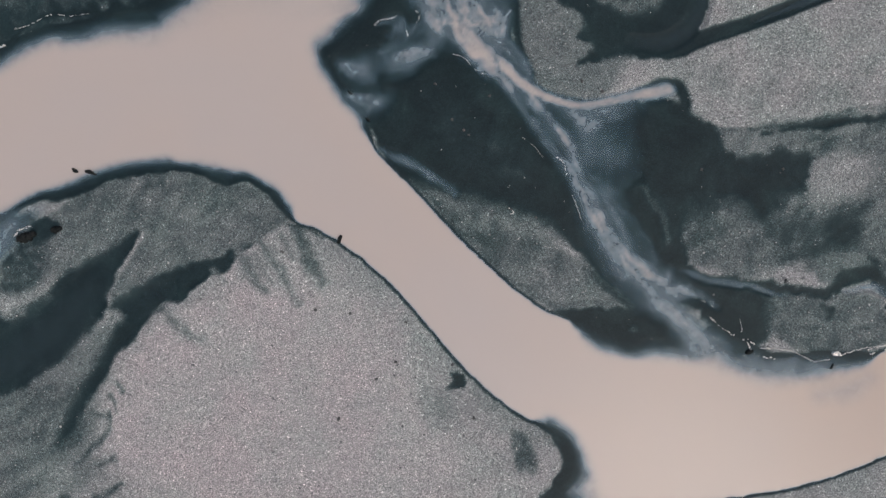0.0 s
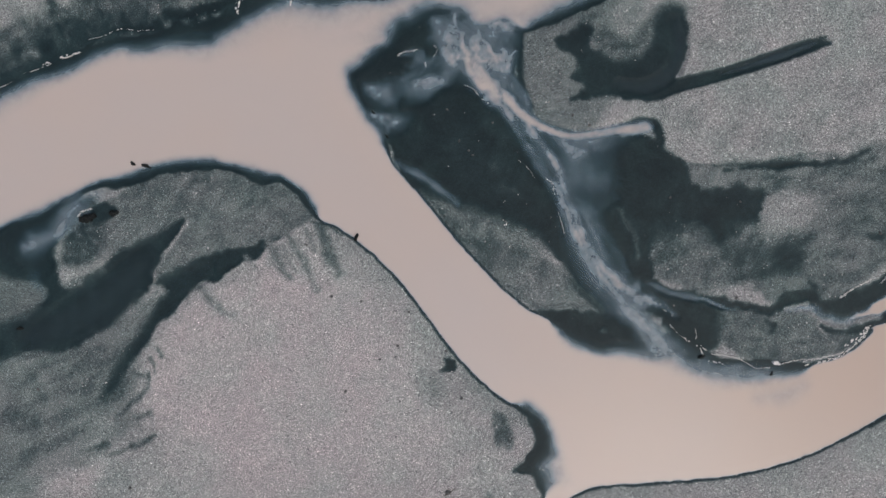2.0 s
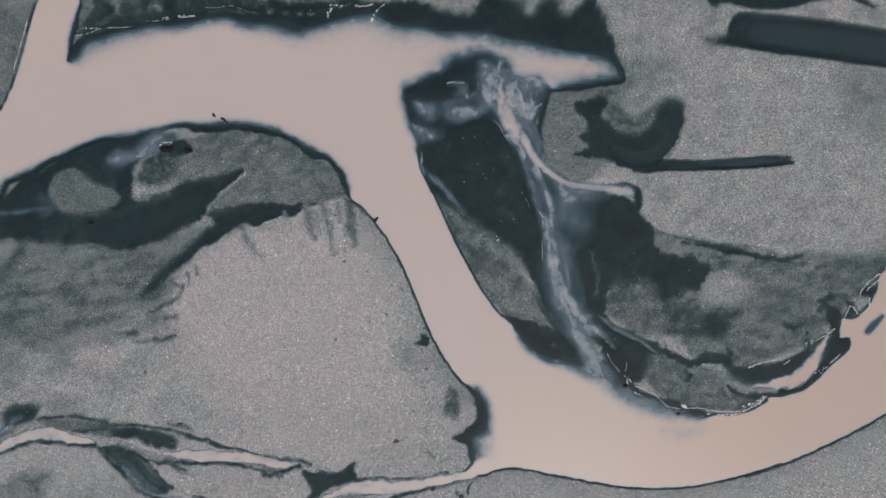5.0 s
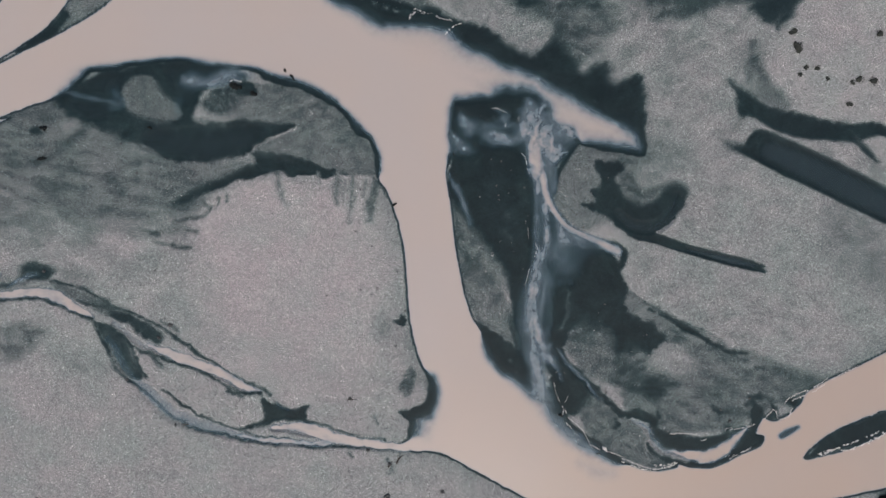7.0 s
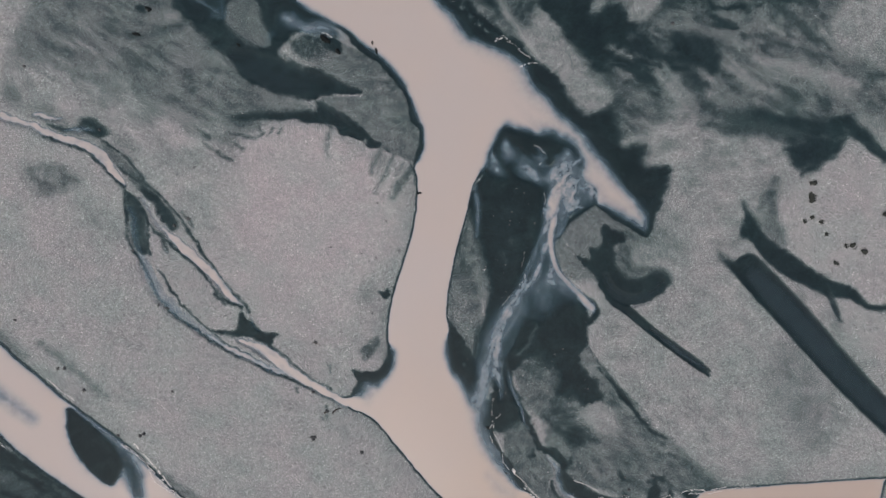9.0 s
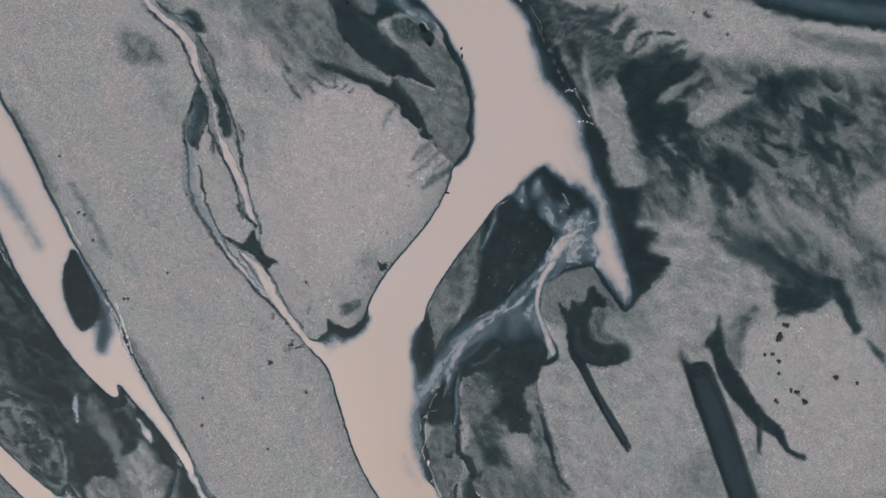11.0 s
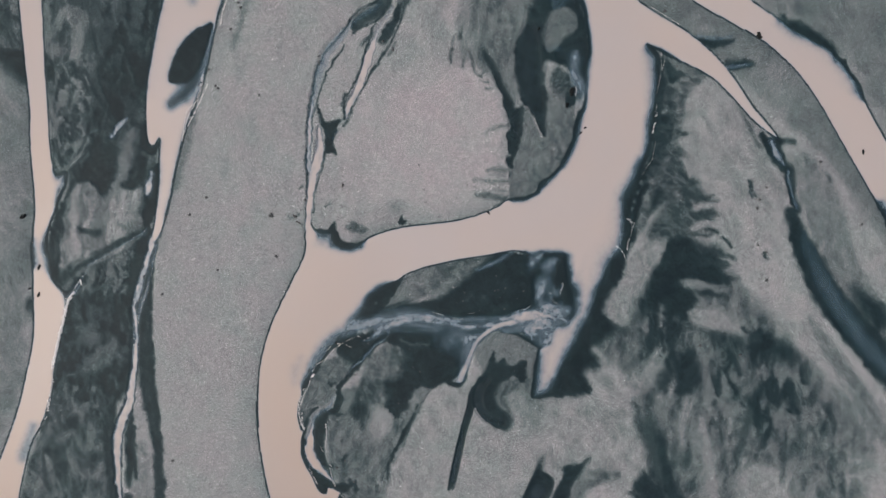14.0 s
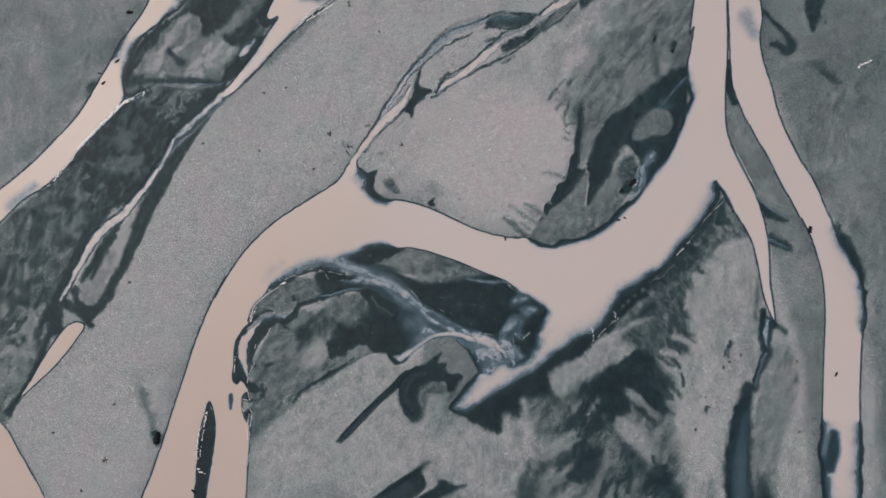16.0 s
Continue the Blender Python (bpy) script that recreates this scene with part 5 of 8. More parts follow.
stain([(19.8, 59.1, 0.78), (20.6, 62.7, 0.98), (22.0, 65.3, 0.78), (23.7, 62.7, 0.59), (25.2, 60.5, 0.59), (22.9, 58.8, 0.78)], 0.86, 0.6, 0.5)
stain([(7.2, 75.9, 1.37), (5.4, 78.8, 0.78), (5.8, 81.8, 0.59), (8.7, 83.3, 0.98), (13.1, 80.9, 1.95), (11.9, 75.8, 1.95)], 0.29, 0.3, 0.9)
stain([(-59.3, 24.9, 0.22), (-58.6, 17.4, 0.22), (-58.5, 12.1, 0.30), (-58.3, 14.4, 0.22), (-54.9, 16.6, 0.22), (-49.9, 19.1, 0.22), (-45.6, 20.6, 0.22), (-42.0, 22.1, 0.22), (-40.8, 23.6, 0.30), (-37.9, 24.8, 0.30), (-33.4, 24.9, 0.30), (-28.9, 25.4, 0.45), (-24.7, 27.6, 0.45), (-23.7, 30.8, 0.75), (-34.0, 28.5, 1.05), (-39.1, 27.5, 1.05), (-48.7, 25.1, 1.05), (-54.6, 24.2, 1.05)], 0.5, 0.3, 0.7, -69, 1.8, 0.22)
stain([(-48.5, 24.4, 0.90), (-41.2, 26.4, 0.90), (-35.4, 27.7, 0.90), (-34.9, 25.1, 0.30), (-38.7, 24.8, 0.30), (-41.1, 23.5, 0.30), (-42.4, 22.2, 0.30), (-45.7, 21.1, 0.30), (-48.2, 22.2, 0.90)], 0.76, 0.4, 0.7, -69, 1.8, 0.16)
stain([(-56.9, 20.7, 0.30), (-56.1, 20.7, 0.30), (-55.6, 18.6, 0.37), (-56.0, 16.9, 0.30), (-56.7, 16.5, 0.37), (-56.4, 18.5, 0.37)], 0.84, 0.25, 0.4)
stain([(-50.7, 22.9, 0.37), (-49.4, 22.7, 0.37), (-49.4, 20.6, 0.37), (-50.0, 20.2, 0.37)], 0.82, 0.3, 0.4)
stain([(-52.9, 20.6, 0.37), (-51.6, 21.0, 0.37), (-50.4, 19.4, 0.30), (-52.0, 17.9, 0.22), (-53.8, 17.3, 0.22), (-53.0, 19.1, 0.37)], 0.74, 0.3, 0.4)
stain([(-58.8, 21.9, 0.60), (-57.8, 22.9, 0.60), (-57.1, 19.9, 0.60), (-57.9, 18.3, 0.45)], 0.4, 0.2, 0.5)
trail([(-58.3, 14.7, 0.15), (-54.9, 16.7, 0.19), (-52.4, 17.8, 0.22), (-49.9, 19.1, 0.19), (-45.6, 20.7, 0.19), (-42.1, 22.3, 0.22), (-40.8, 23.6, 0.22), (-37.9, 24.7, 0.22), (-34.1, 24.7, 0.30)], 0.93, 0.22, 0.2, 0.5)
trail([(-33.8, 25.3, 0.45), (-32.8, 24.0, 0.37), (-32.2, 23.3, 0.15)], 0.95, 0.37, 0.4, 0.4)
trail([(-31.5, 25.3, 0.52), (-30.2, 24.2, 0.37), (-29.2, 23.5, 0.15)], 0.95, 0.37, 0.4, 0.4)
trail([(-29.3, 25.7, 0.37), (-28.5, 24.3, 0.30), (-27.9, 23.4, 0.15)], 0.95, 0.37, 0.4, 0.4)
trail([(-27.5, 26.4, 0.45), (-26.7, 25.3, 0.30)], 0.95, 0.37, 0.4, 0.4)
trail([(-25.7, 27.0, 0.45), (-25.0, 26.0, 0.22)], 0.95, 0.37, 0.4, 0.4)
trail([(-32.5, 26.3, 0.60), (-28.4, 27.0, 0.60), (-24.8, 28.3, 0.60)], 0.95, 0.37, 0.4, 0.4)

# the crescent and the straight pools of the north plain
stain([(23.2, 18.1, 0.75), (20.9, 27.5, 1.87), (23.8, 37.1, 2.24), (61.6, 45.7, 2.24), (66.0, 19.2, 1.87), (48.2, 13.3, 0.60), (37.2, 11.5, 0.60), (28.9, 10.9, 0.45), (24.8, 13.0, 0.45)], 0.24, 0.5, 1.6, 24, 1.8, 0.06)
stain([(8.3, 19.0, 0.22), (8.0, 23.1, 0.22), (9.1, 25.4, 0.22), (12.9, 27.6, 0.22), (17.9, 29.2, 0.45), (20.2, 26.7, 1.87), (17.2, 22.4, 1.50), (18.7, 18.1, 1.20), (17.7, 14.9, 0.60), (14.1, 13.9, 0.22), (10.5, 15.0, 0.22)], 0.43, 0.25, 0.8)
stain([(45.9, 40.8, 2.24), (52.6, 40.4, 2.24), (62.7, 39.0, 2.24), (64.0, 31.7, 2.24), (50.3, 32.4, 2.99)], 0.36, 0.6, 1.5)
stain([(14.7, 28.4, 1.20), (16.2, 28.3, 1.20), (22.9, 29.0, 1.50), (24.7, 32.0, 1.87), (22.8, 34.3, 2.24), (17.9, 32.0, 2.24)], 0.36, 0.5, 1, 31, 1.8, 0.1)
stain([(12.3, 24.5, 0.30), (13.7, 25.2, 0.30), (15.4, 26.5, 0.52), (16.8, 25.7, 0.45), (16.4, 24.5, 0.37), (16.5, 23.6, 0.45), (18.5, 22.9, 1.05), (20.4, 22.5, 1.20), (22.3, 23.2, 1.05), (23.4, 24.9, 0.75), (23.4, 26.8, 1.05), (24.4, 28.3, 1.20), (25.9, 28.9, 0.90), (27.1, 27.8, 0.30), (27.7, 25.3, 0.15), (27.4, 22.6, 0.15), (26.2, 20.2, 0.15), (27.0, 19.0, 0.22), (24.0, 17.6, 0.22), (21.0, 17.7, 0.37), (17.9, 18.1, 0.37), (14.1, 17.3, 0.30), (15.0, 18.4, 0.30), (16.2, 19.3, 0.37), (14.2, 20.1, 0.30), (15.1, 21.3, 0.37), (14.3, 22.7, 0.37), (12.8, 23.3, 0.30)], 0.93, 0.35, 0.5, 0, 1, 0.04)
stain([(16.8, 24.6, 0.45), (17.7, 25.9, 1.05), (20.5, 25.2, 1.05), (22.9, 26.7, 0.45), (23.2, 24.9, 0.75), (21.9, 23.3, 0.60), (20.2, 22.7, 0.60), (18.2, 23.2, 0.60)], 0.6, 0.2, 0.6, -2, 1.5, 0.12)
stain([(18.1, 28.2, 0.75), (21.4, 29.1, 0.75), (22.7, 27.9, 0.60), (21.2, 25.3, 0.90), (18.9, 25.7, 0.90)], 0.3, 0.3, 0.7)
trail([(24.3, 18.5, 0.67), (26.7, 19.5, 0.82), (31.8, 20.9, 0.75), (36.8, 22.6, 0.82), (41.8, 24.4, 0.75), (43.9, 24.7, 0.22)], 0.94, 0.19, 0.12, 0.5)
trail([(42.8, 25.3, 0.15), (43.5, 25.3, 0.15)], 0.9, 0.19, 0.12, 0.5)
trail([(23.9, 51.6, 0.49), (27.3, 49.6, 0.69), (29.9, 48.3, 0.98)], 0.7, 0.8, 0.5, 0.8)
trail([(22.7, 46.4, 0.20), (26.8, 45.4, 0.78), (30.2, 45.2, 1.37), (34.8, 46.5, 1.86), (39.7, 48.5, 1.57), (43.5, 50.6, 1.37), (46.1, 53.0, 1.08), (49.1, 53.9, 0.59), (51.8, 56.6, 0.49)], 0.93, 0.35, 0.2, 1)
trail([(42.7, 50.6, 0.39), (47.7, 49.2, 0.29)], 0.8, 0.4, 0, 1.5)
trail([(32.6, 40.8, 2.45), (43.2, 42.5, 2.74), (57.8, 44.4, 2.55), (67.2, 46.1, 2.35), (74.2, 47.4, 2.15)], 0.95, 0.35, 0.08, 1)
trail([(10.9, 56.5, 0.90), (19.0, 64.4, 1.13), (22.9, 69.4, 1.13), (30.1, 71.3, 0.57)], 0.85, 1, 0.8, 1)
wet([(-54.4, 42.1), (-54.8, 43.1), (-53.3, 45.8), (-53.4, 47.7), (-50.5, 49.9), (-50.7, 47.5), (-52.9, 43.8)], 0.9, 0.3, 0.3, 0.6)

stain([(27.9, 37.8, 1.11), (29.9, 39.3, 0.88), (30.5, 40.9, 0.66), (30.5, 42.7, 0.44), (33.6, 43.5, 0.33), (39.1, 44.1, 0.33), (39.2, 39.4, 0.33), (34.2, 38.6, 0.44)], 0.94, 0.3, 0.5)
stain([(26.9, 43.1, 0.88), (24.7, 45.8, 0.88), (26.9, 46.6, 0.88), (32.4, 45.6, 0.44), (31.9, 44.5, 0.44), (29.1, 44.0, 0.44)], 0.93, 0.3, 0.5)
trail([(22.5, 46.6, 0.22), (26.9, 46.6, 0.22)], 0.6, 0.44, 0.3, 0.5)
stain([(28.0, 47.0, 0.88), (26.8, 49.7, 1.11), (31.3, 49.3, 1.33), (32.9, 47.8, 0.88)], 0.5, 0.5, 0.6)
trail([(43.4, 49.6, 0.33), (46.8, 49.2, 0.33), (49.0, 48.8, 0.22)], 0.9, 0.33, 0.2, 0.5)

# side arm's end and the north pool's rill
trail([(-55.0, 44.9, 0.89), (-51.8, 47.2, 1.14), (-51.0, 50.3, 1.14), (-47.3, 53.4, 0.89), (-44.8, 56.4, 0.63)], 0.85, 0.4, 0.3, 0.8)
trail([(-55.5, 45.5, 0.51), (-56.7, 48.3, 0.51)], 0.85, 0.3, 0.2, 0.6)
trail([(-64.5, 20.3, 0.63), (-65.9, 23.1, 1.14), (-68.2, 26.0, 0.38)], 0.85, 0.4, 0.4, 0.7)
trail([(-63.9, 27.1, 0.38), (-66.2, 31.8, 0.63)], 0.8, 0.4, 0.4, 0.7)
trail([(-56.3, 13.3, 0.76), (-56.3, 16.8, 0.63), (-54.5, 19.5, 0.63), (-56.0, 20.2, 0.38)], 0.88, 0.4, 0.4, 0.7)
trail([(-53.1, 17.4, 1.14), (-47.8, 19.7, 1.14), (-44.1, 21.3, 1.14)], 0.8, 0.5, 0.8, 0.8)
wet([(-78.0, 31.3), (-79.0, 38.3), (-78.2, 46.3), (-77.1, 44.4), (-76.6, 39.2)], 0.9, 0.6, 0.4, 0.8)
trail([(-72.5, -11.9, 0.51), (-70.7, -8.5, 1.01), (-69.9, -3.2, 0.76)], 0.9, 0.4, 0.3, 0.7)
trail([(-84.7, -18.5, 0.51), (-85.8, -15.1, 0.51), (-87.2, -9.4, 0.89), (-85.7, -7.8, 1.01), (-83.4, -10.9, 0.63)], 0.85, 0.4, 0.4, 0.7)
wet([(-94.3, -16.5), (-98.1, -14.6), (-92.9, -9.4), (-92.6, -11.6)], 0.85, 0.4, 0.4, 0.8)
wet([(-88.6, -3.7), (-91.7, -1.4), (-93.1, 4.2), (-90.3, 1.4)], 0.7, 0.8, 0.8, 1)

# mottled silt between the southern rivers
wet([(-45.7, -105.4), (-47.9, -88.0), (-22.3, -83.6), (-8.0, -80.1), (7.1, -73.6), (15.4, -68.0), (23.4, -77.2), (24.0, -81.7), (10.2, -98.2)], 0.84, 1, 2, 1.6, 10, 2, 0.25)
wet([(3.1, -103.5), (19.1, -90.4), (31.3, -81.2), (29.7, -78.9), (35.3, -76.5), (43.1, -75.3), (50.3, -70.6), (50.2, -66.8), (60.9, -62.4), (76.1, -55.8), (92.0, -51.8), (107.8, -47.8), (117.1, -39.8), (100.3, -20.5), (86.6, -28.8), (84.3, -31.8), (68.4, -43.1), (51.1, -49.2), (33.1, -56.2), (28.6, -59.4), (15.6, -65.8), (14.2, -68.9), (2.8, -75.2), (-12.3, -85.6)], 0.7, 0.6, 1, 1.2, 41, 2.2, 0.24)
stain([(-42.7, -90.6, 0.66), (-32.9, -86.3, 0.55), (-25.2, -84.3, 0.44), (-14.2, -82.4, 0.44), (-4.8, -79.0, 0.44), (3.4, -74.4, 0.44), (12.2, -70.1, 0.44), (17.6, -67.8, 0.44), (25.9, -67.5, 0.88), (29.3, -71.8, 0.88), (29.4, -77.3, 0.88), (21.2, -81.9, 1.33), (16.8, -86.4, 1.66), (12.8, -110.7, 1.66), (-42.2, -122.6, 0.88)], 0.94, 0.5, 0.9, 32, 2.2, 0.06)
marble([(-10.7, -92.3, 1.11), (-10.8, -82.4, 0.88), (1.2, -76.7, 0.88), (13.3, -70.4, 0.66), (21.0, -68.1, 0.88), (28.7, -71.8, 0.88), (27.7, -77.4, 0.88), (20.1, -81.9, 1.11), (13.7, -95.2, 1.11)], 0.62, 1, 1.6, 32, 2.4)
trail([(1.3, -79.4, 0.88), (5.6, -75.7, 1.22), (11.1, -72.1, 0.88)], 0.52, 0.88, 0.6, 0.8)
trail([(8.5, -83.2, 0.88), (12.9, -80.0, 1.55), (18.0, -77.5, 0.88)], 0.6, 0.88, 0.6, 0.8)
trail([(5.8, -88.7, 1.33), (12.9, -84.8, 1.77), (19.0, -82.5, 1.33)], 0.54, 0.88, 0.6, 0.8)
trail([(-7.5, -84.5, 1.11), (-3.1, -82.3, 1.11), (1.3, -80.0, 0.66)], 0.7, 0.88, 0.6, 0.8)
trail([(-3.0, -88.9, 1.11), (1.4, -86.6, 1.55)], 0.74, 0.88, 0.6, 0.8)
trail([(-13.9, -95.7, 2.21), (-5.1, -93.3, 2.21)], 0.7, 0.88, 0.6, 0.8)
trail([(14.4, -72.1, 0.55), (19.9, -70.3, 1.44), (25.4, -68.8, 1.44), (31.5, -69.3, 1.33)], 0.44, 0.88, 0.6, 0.8)
stain([(14.7, -91.9, 1.11), (16.8, -85.2, 0.88), (20.0, -80.2, 0.55), (21.7, -78.0, 0.44), (25.5, -77.8, 0.44), (28.9, -79.0, 0.44), (30.5, -80.8, 0.33), (26.5, -84.0, 0.33), (21.8, -87.9, 0.33), (18.0, -91.8, 0.44)], 0.46, 0.4, 0.7, 27, 1.6, 0.2)
trail([(20.9, -81.7, 0.22), (23.4, -82.3, 0.22), (27.8, -81.5, 0.33)], 0.86, 0.33, 0.25, 0.4)
trail([(20.3, -79.9, 0.22), (23.3, -79.2, 0.22), (27.8, -79.8, 0.22)], 0.86, 0.33, 0.25, 0.4)
trail([(21.1, -78.3, 0.22), (24.4, -78.0, 0.22), (28.6, -78.7, 0.33)], 0.86, 0.33, 0.25, 0.4)
trail([(20.1, -85.7, 0.22), (24.5, -84.0, 0.22)], 0.86, 0.33, 0.25, 0.4)
stain([(25.6, -81.6, 0.44), (25.0, -80.7, 0.44), (26.7, -80.2, 0.44), (27.8, -81.1, 0.44)], 0.92, 0.2, 0.4)
stain([(20.5, -76.1, 0.88), (19.4, -73.1, 0.88), (24.3, -70.2, 0.88), (29.8, -69.8, 0.55), (29.0, -75.1, 0.66), (25.5, -76.8, 0.88)], 0.96, 0.5, 0.6)
stain([(30.1, -76.4, 0.33), (28.8, -72.9, 0.66), (30.4, -70.5, 0.88), (29.8, -68.7, 0.66), (25.4, -67.5, 0.55), (23.1, -65.3, 0.44), (24.7, -62.8, 0.44), (28.6, -61.7, 0.44), (31.0, -58.3, 0.33), (35.1, -57.7, 0.55), (40.7, -59.3, 0.88), (46.3, -62.2, 0.66), (48.7, -65.4, 0.55), (49.7, -68.7, 0.55), (46.4, -71.5, 0.44), (39.8, -74.7, 0.44), (34.3, -76.4, 0.44)], 0.38, 0.35, 0.8, 23, 2.4, 0.16)
marble([(30.5, -76.0, 0.33), (29.2, -72.9, 0.66), (31.1, -70.1, 0.88), (30.3, -68.3, 0.66), (25.9, -67.2, 0.55), (23.7, -65.1, 0.44), (25.3, -63.1, 0.44), (29.0, -61.9, 0.44), (31.3, -58.8, 0.33), (35.2, -58.3, 0.55), (40.7, -59.7, 0.88), (46.1, -62.7, 0.66), (48.3, -65.4, 0.55), (49.2, -68.4, 0.55), (46.2, -71.1, 0.44), (39.6, -74.3, 0.44), (34.3, -75.9, 0.44)], 0.2, 0.5, 0.9, 25, 3.5)
trail([(30.5, -76.9, 0.33), (36.0, -75.9, 0.33), (42.6, -73.1, 0.44), (47.7, -70.1, 0.44), (49.9, -67.9, 0.33)], 0.86, 0.33, 0.2, 0.5)
trail([(38.1, -70.6, 0.33), (37.5, -68.4, 0.44), (36.6, -66.7, 0.22)], 0.84, 0.44, 0.3, 0.4)
trail([(38.7, -74.4, 0.22), (41.5, -72.9, 0.33)], 0.86, 0.33, 0.2, 0.4)
trail([(41.3, -65.5, 0.22), (36.3, -62.3, 0.22), (31.4, -59.4, 0.22)], 0.72, 0.33, 0.2, 0.4)
trail([(42.1, -63.0, 0.22), (37.4, -60.1, 0.22), (33.5, -58.3, 0.22)], 0.72, 0.33, 0.2, 0.4)
trail([(44.1, -64.1, 0.22), (39.6, -61.5, 0.22)], 0.72, 0.33, 0.2, 0.4)
stain([(44.1, -67.2, 0.88), (45.7, -63.3, 0.88), (46.2, -60.5, 0.66), (55.1, -60.4, 0.88), (55.2, -69.2, 0.88), (50.2, -69.8, 0.55)], 0.55, 0.4, 0.6, 23, 2, 0.2)
marble([(44.1, -67.2, 0.88), (45.7, -63.3, 0.88), (46.2, -60.5, 0.66), (58.4, -60.3, 0.88), (58.6, -71.3, 0.88), (50.2, -69.8, 0.55)], 0.42, 0.8, 1.2, 23, 2)
stain([(30.5, -59.0, 0.44), (31.6, -55.2, 0.33), (35.6, -53.8, 0.44), (40.6, -51.2, 0.55), (48.3, -48.1, 0.66), (62.5, -43.7, 1.11), (62.8, -58.0, 1.11), (49.5, -60.4, 0.88), (44.0, -60.3, 0.66), (38.5, -57.9, 0.55)], 0.94, 0.4, 0.6, 0, 1, 0.05)
trail([(41.6, -59.3, 0.44), (42.3, -57.8, 0.55)], 0.52, 0.44, 0.4, 0.4)
trail([(44.9, -56.7, 0.55), (46.2, -55.2, 0.44)], 0.52, 0.44, 0.4, 0.4)
trail([(47.9, -58.3, 0.66), (49.5, -57.1, 0.66)], 0.52, 0.44, 0.4, 0.4)
trail([(46.2, -59.6, 0.33), (48.4, -59.1, 0.44)], 0.52, 0.44, 0.4, 0.4)
trail([(40.6, -55.1, 0.22), (39.0, -54.2, 0.22)], 0.52, 0.44, 0.4, 0.4)
trail([(18.4, -63.4, 0.55), (23.1, -61.4, 1.11), (27.5, -59.9, 1.33), (30.2, -58.8, 0.66)], 0.97, 0.33, 0.2, 0.5)
trail([(12.7, -69.7, 0.55), (16.0, -67.8, 0.77), (16.0, -66.0, 0.77), (13.2, -65.9, 0.44)], 0.96, 0.33, 0.2, 0.5)
trail([(18.7, -67.0, 0.88), (23.1, -65.3, 0.88), (25.4, -67.5, 0.66)], 0.94, 0.44, 0.3, 0.5)
trail([(5.4, -62.7, 0.55), (12.0, -60.2, 0.77), (19.7, -58.2, 0.66)], 0.42, 0.88, 0.6, 0.6)
trail([(-25.4, -67.2, 0.44), (-18.9, -65.1, 0.66), (-11.2, -63.1, 0.55)], 0.42, 0.88, 0.6, 0.6)
trail([(-40.8, -75.7, 0.88), (-32.0, -72.8, 0.88), (-25.4, -71.0, 0.44)], 0.42, 0.88, 0.6, 0.6)
marble([(-14.1, -118.9, 1.64), (-22.5, -98.9, 1.64), (-10.1, -92.1, 1.64), (0.7, -90.5, 1.64), (7.2, -86.5, 1.41), (12.0, -90.2, 0.94), (10.5, -95.3, 0.59), (10.9, -98.3, 0.47), (12.9, -107.7, 0.59)], 0.4, 0.76, 1.6, 28, 2.6)
marble([(11.3, -93.3, 0.47), (8.5, -86.6, 1.17), (15.8, -81.2, 0.94), (27.8, -79.5, 0.59), (28.3, -82.1, 0.47), (21.9, -86.7, 0.47), (15.9, -90.5, 0.47)], 0.4, 0.85, 0.9, 39, 2)
marble([(2.5, -85.9, 0.94), (-1.5, -79.3, 0.94), (8.7, -73.2, 0.59), (12.6, -73.5, 0.70), (18.1, -77.5, 0.94), (14.9, -82.0, 0.94)], 0.76, 1, 1.2, 34, 2.4)
marble([(51.0, -67.4, 0.74), (43.2, -63.2, 0.99), (35.3, -57.1, 0.99), (45.0, -51.6, 0.99), (53.9, -47.9, 0.99), (62.1, -45.1, 0.99), (68.4, -47.3, 1.24), (78.2, -49.2, 0.62), (92.2, -48.2, 0.62), (104.6, -49.1, 0.99), (102.9, -50.9, 0.62), (88.9, -52.0, 0.37), (76.0, -55.5, 0.37), (67.1, -59.2, 0.37), (59.3, -61.6, 0.37)], 0.44, 1, 0.95, 18, 1.9)
marble([(111.6, -48.6, 1.24), (90.6, -50.1, 1.24), (75.9, -42.3, 1.24), (79.0, -36.8, 0.99), (89.0, -29.1, 0.99), (90.7, -25.6, 0.74), (101.9, -17.0, 0.74), (112.5, -13.3, 1.24), (129.4, -27.9, 1.24)], 0.32, 0.75, 1.4, 23, 2)
marble([(122.9, -35.4, 2.47), (106.8, -31.3, 2.47), (94.8, -24.3, 1.24), (103.8, -15.7, 0.74), (112.5, -13.3, 1.24), (129.4, -27.9, 1.24)], 0.3, 0.55, 1.8, 23, 1.6)
trail([(35.3, -57.1, 1.11), (42.3, -54.3, 1.48), (51.6, -50.0, 1.36), (59.6, -47.0, 1.73), (67.4, -45.6, 1.86), (74.0, -41.5, 0.99), (80.2, -37.0, 0.87), (87.2, -30.8, 1.36), (91.1, -28.9, 0.74)], 0.94, 0.74, 0.5, 0.7)
trail([(32.4, -55.8, 0.62), (41.3, -51.7, 1.11), (49.2, -47.1, 1.24), (57.4, -41.0, 1.11), (66.2, -34.0, 0.87), (75.4, -27.2, 0.74), (81.6, -24.7, 0.62)], 0.92, 0.49, 0.35, 0.6)
trail([(65.3, -41.3, 0.74), (73.0, -36.6, 0.87), (78.5, -33.1, 0.74)], 0.9, 0.49, 0.3, 0.5)
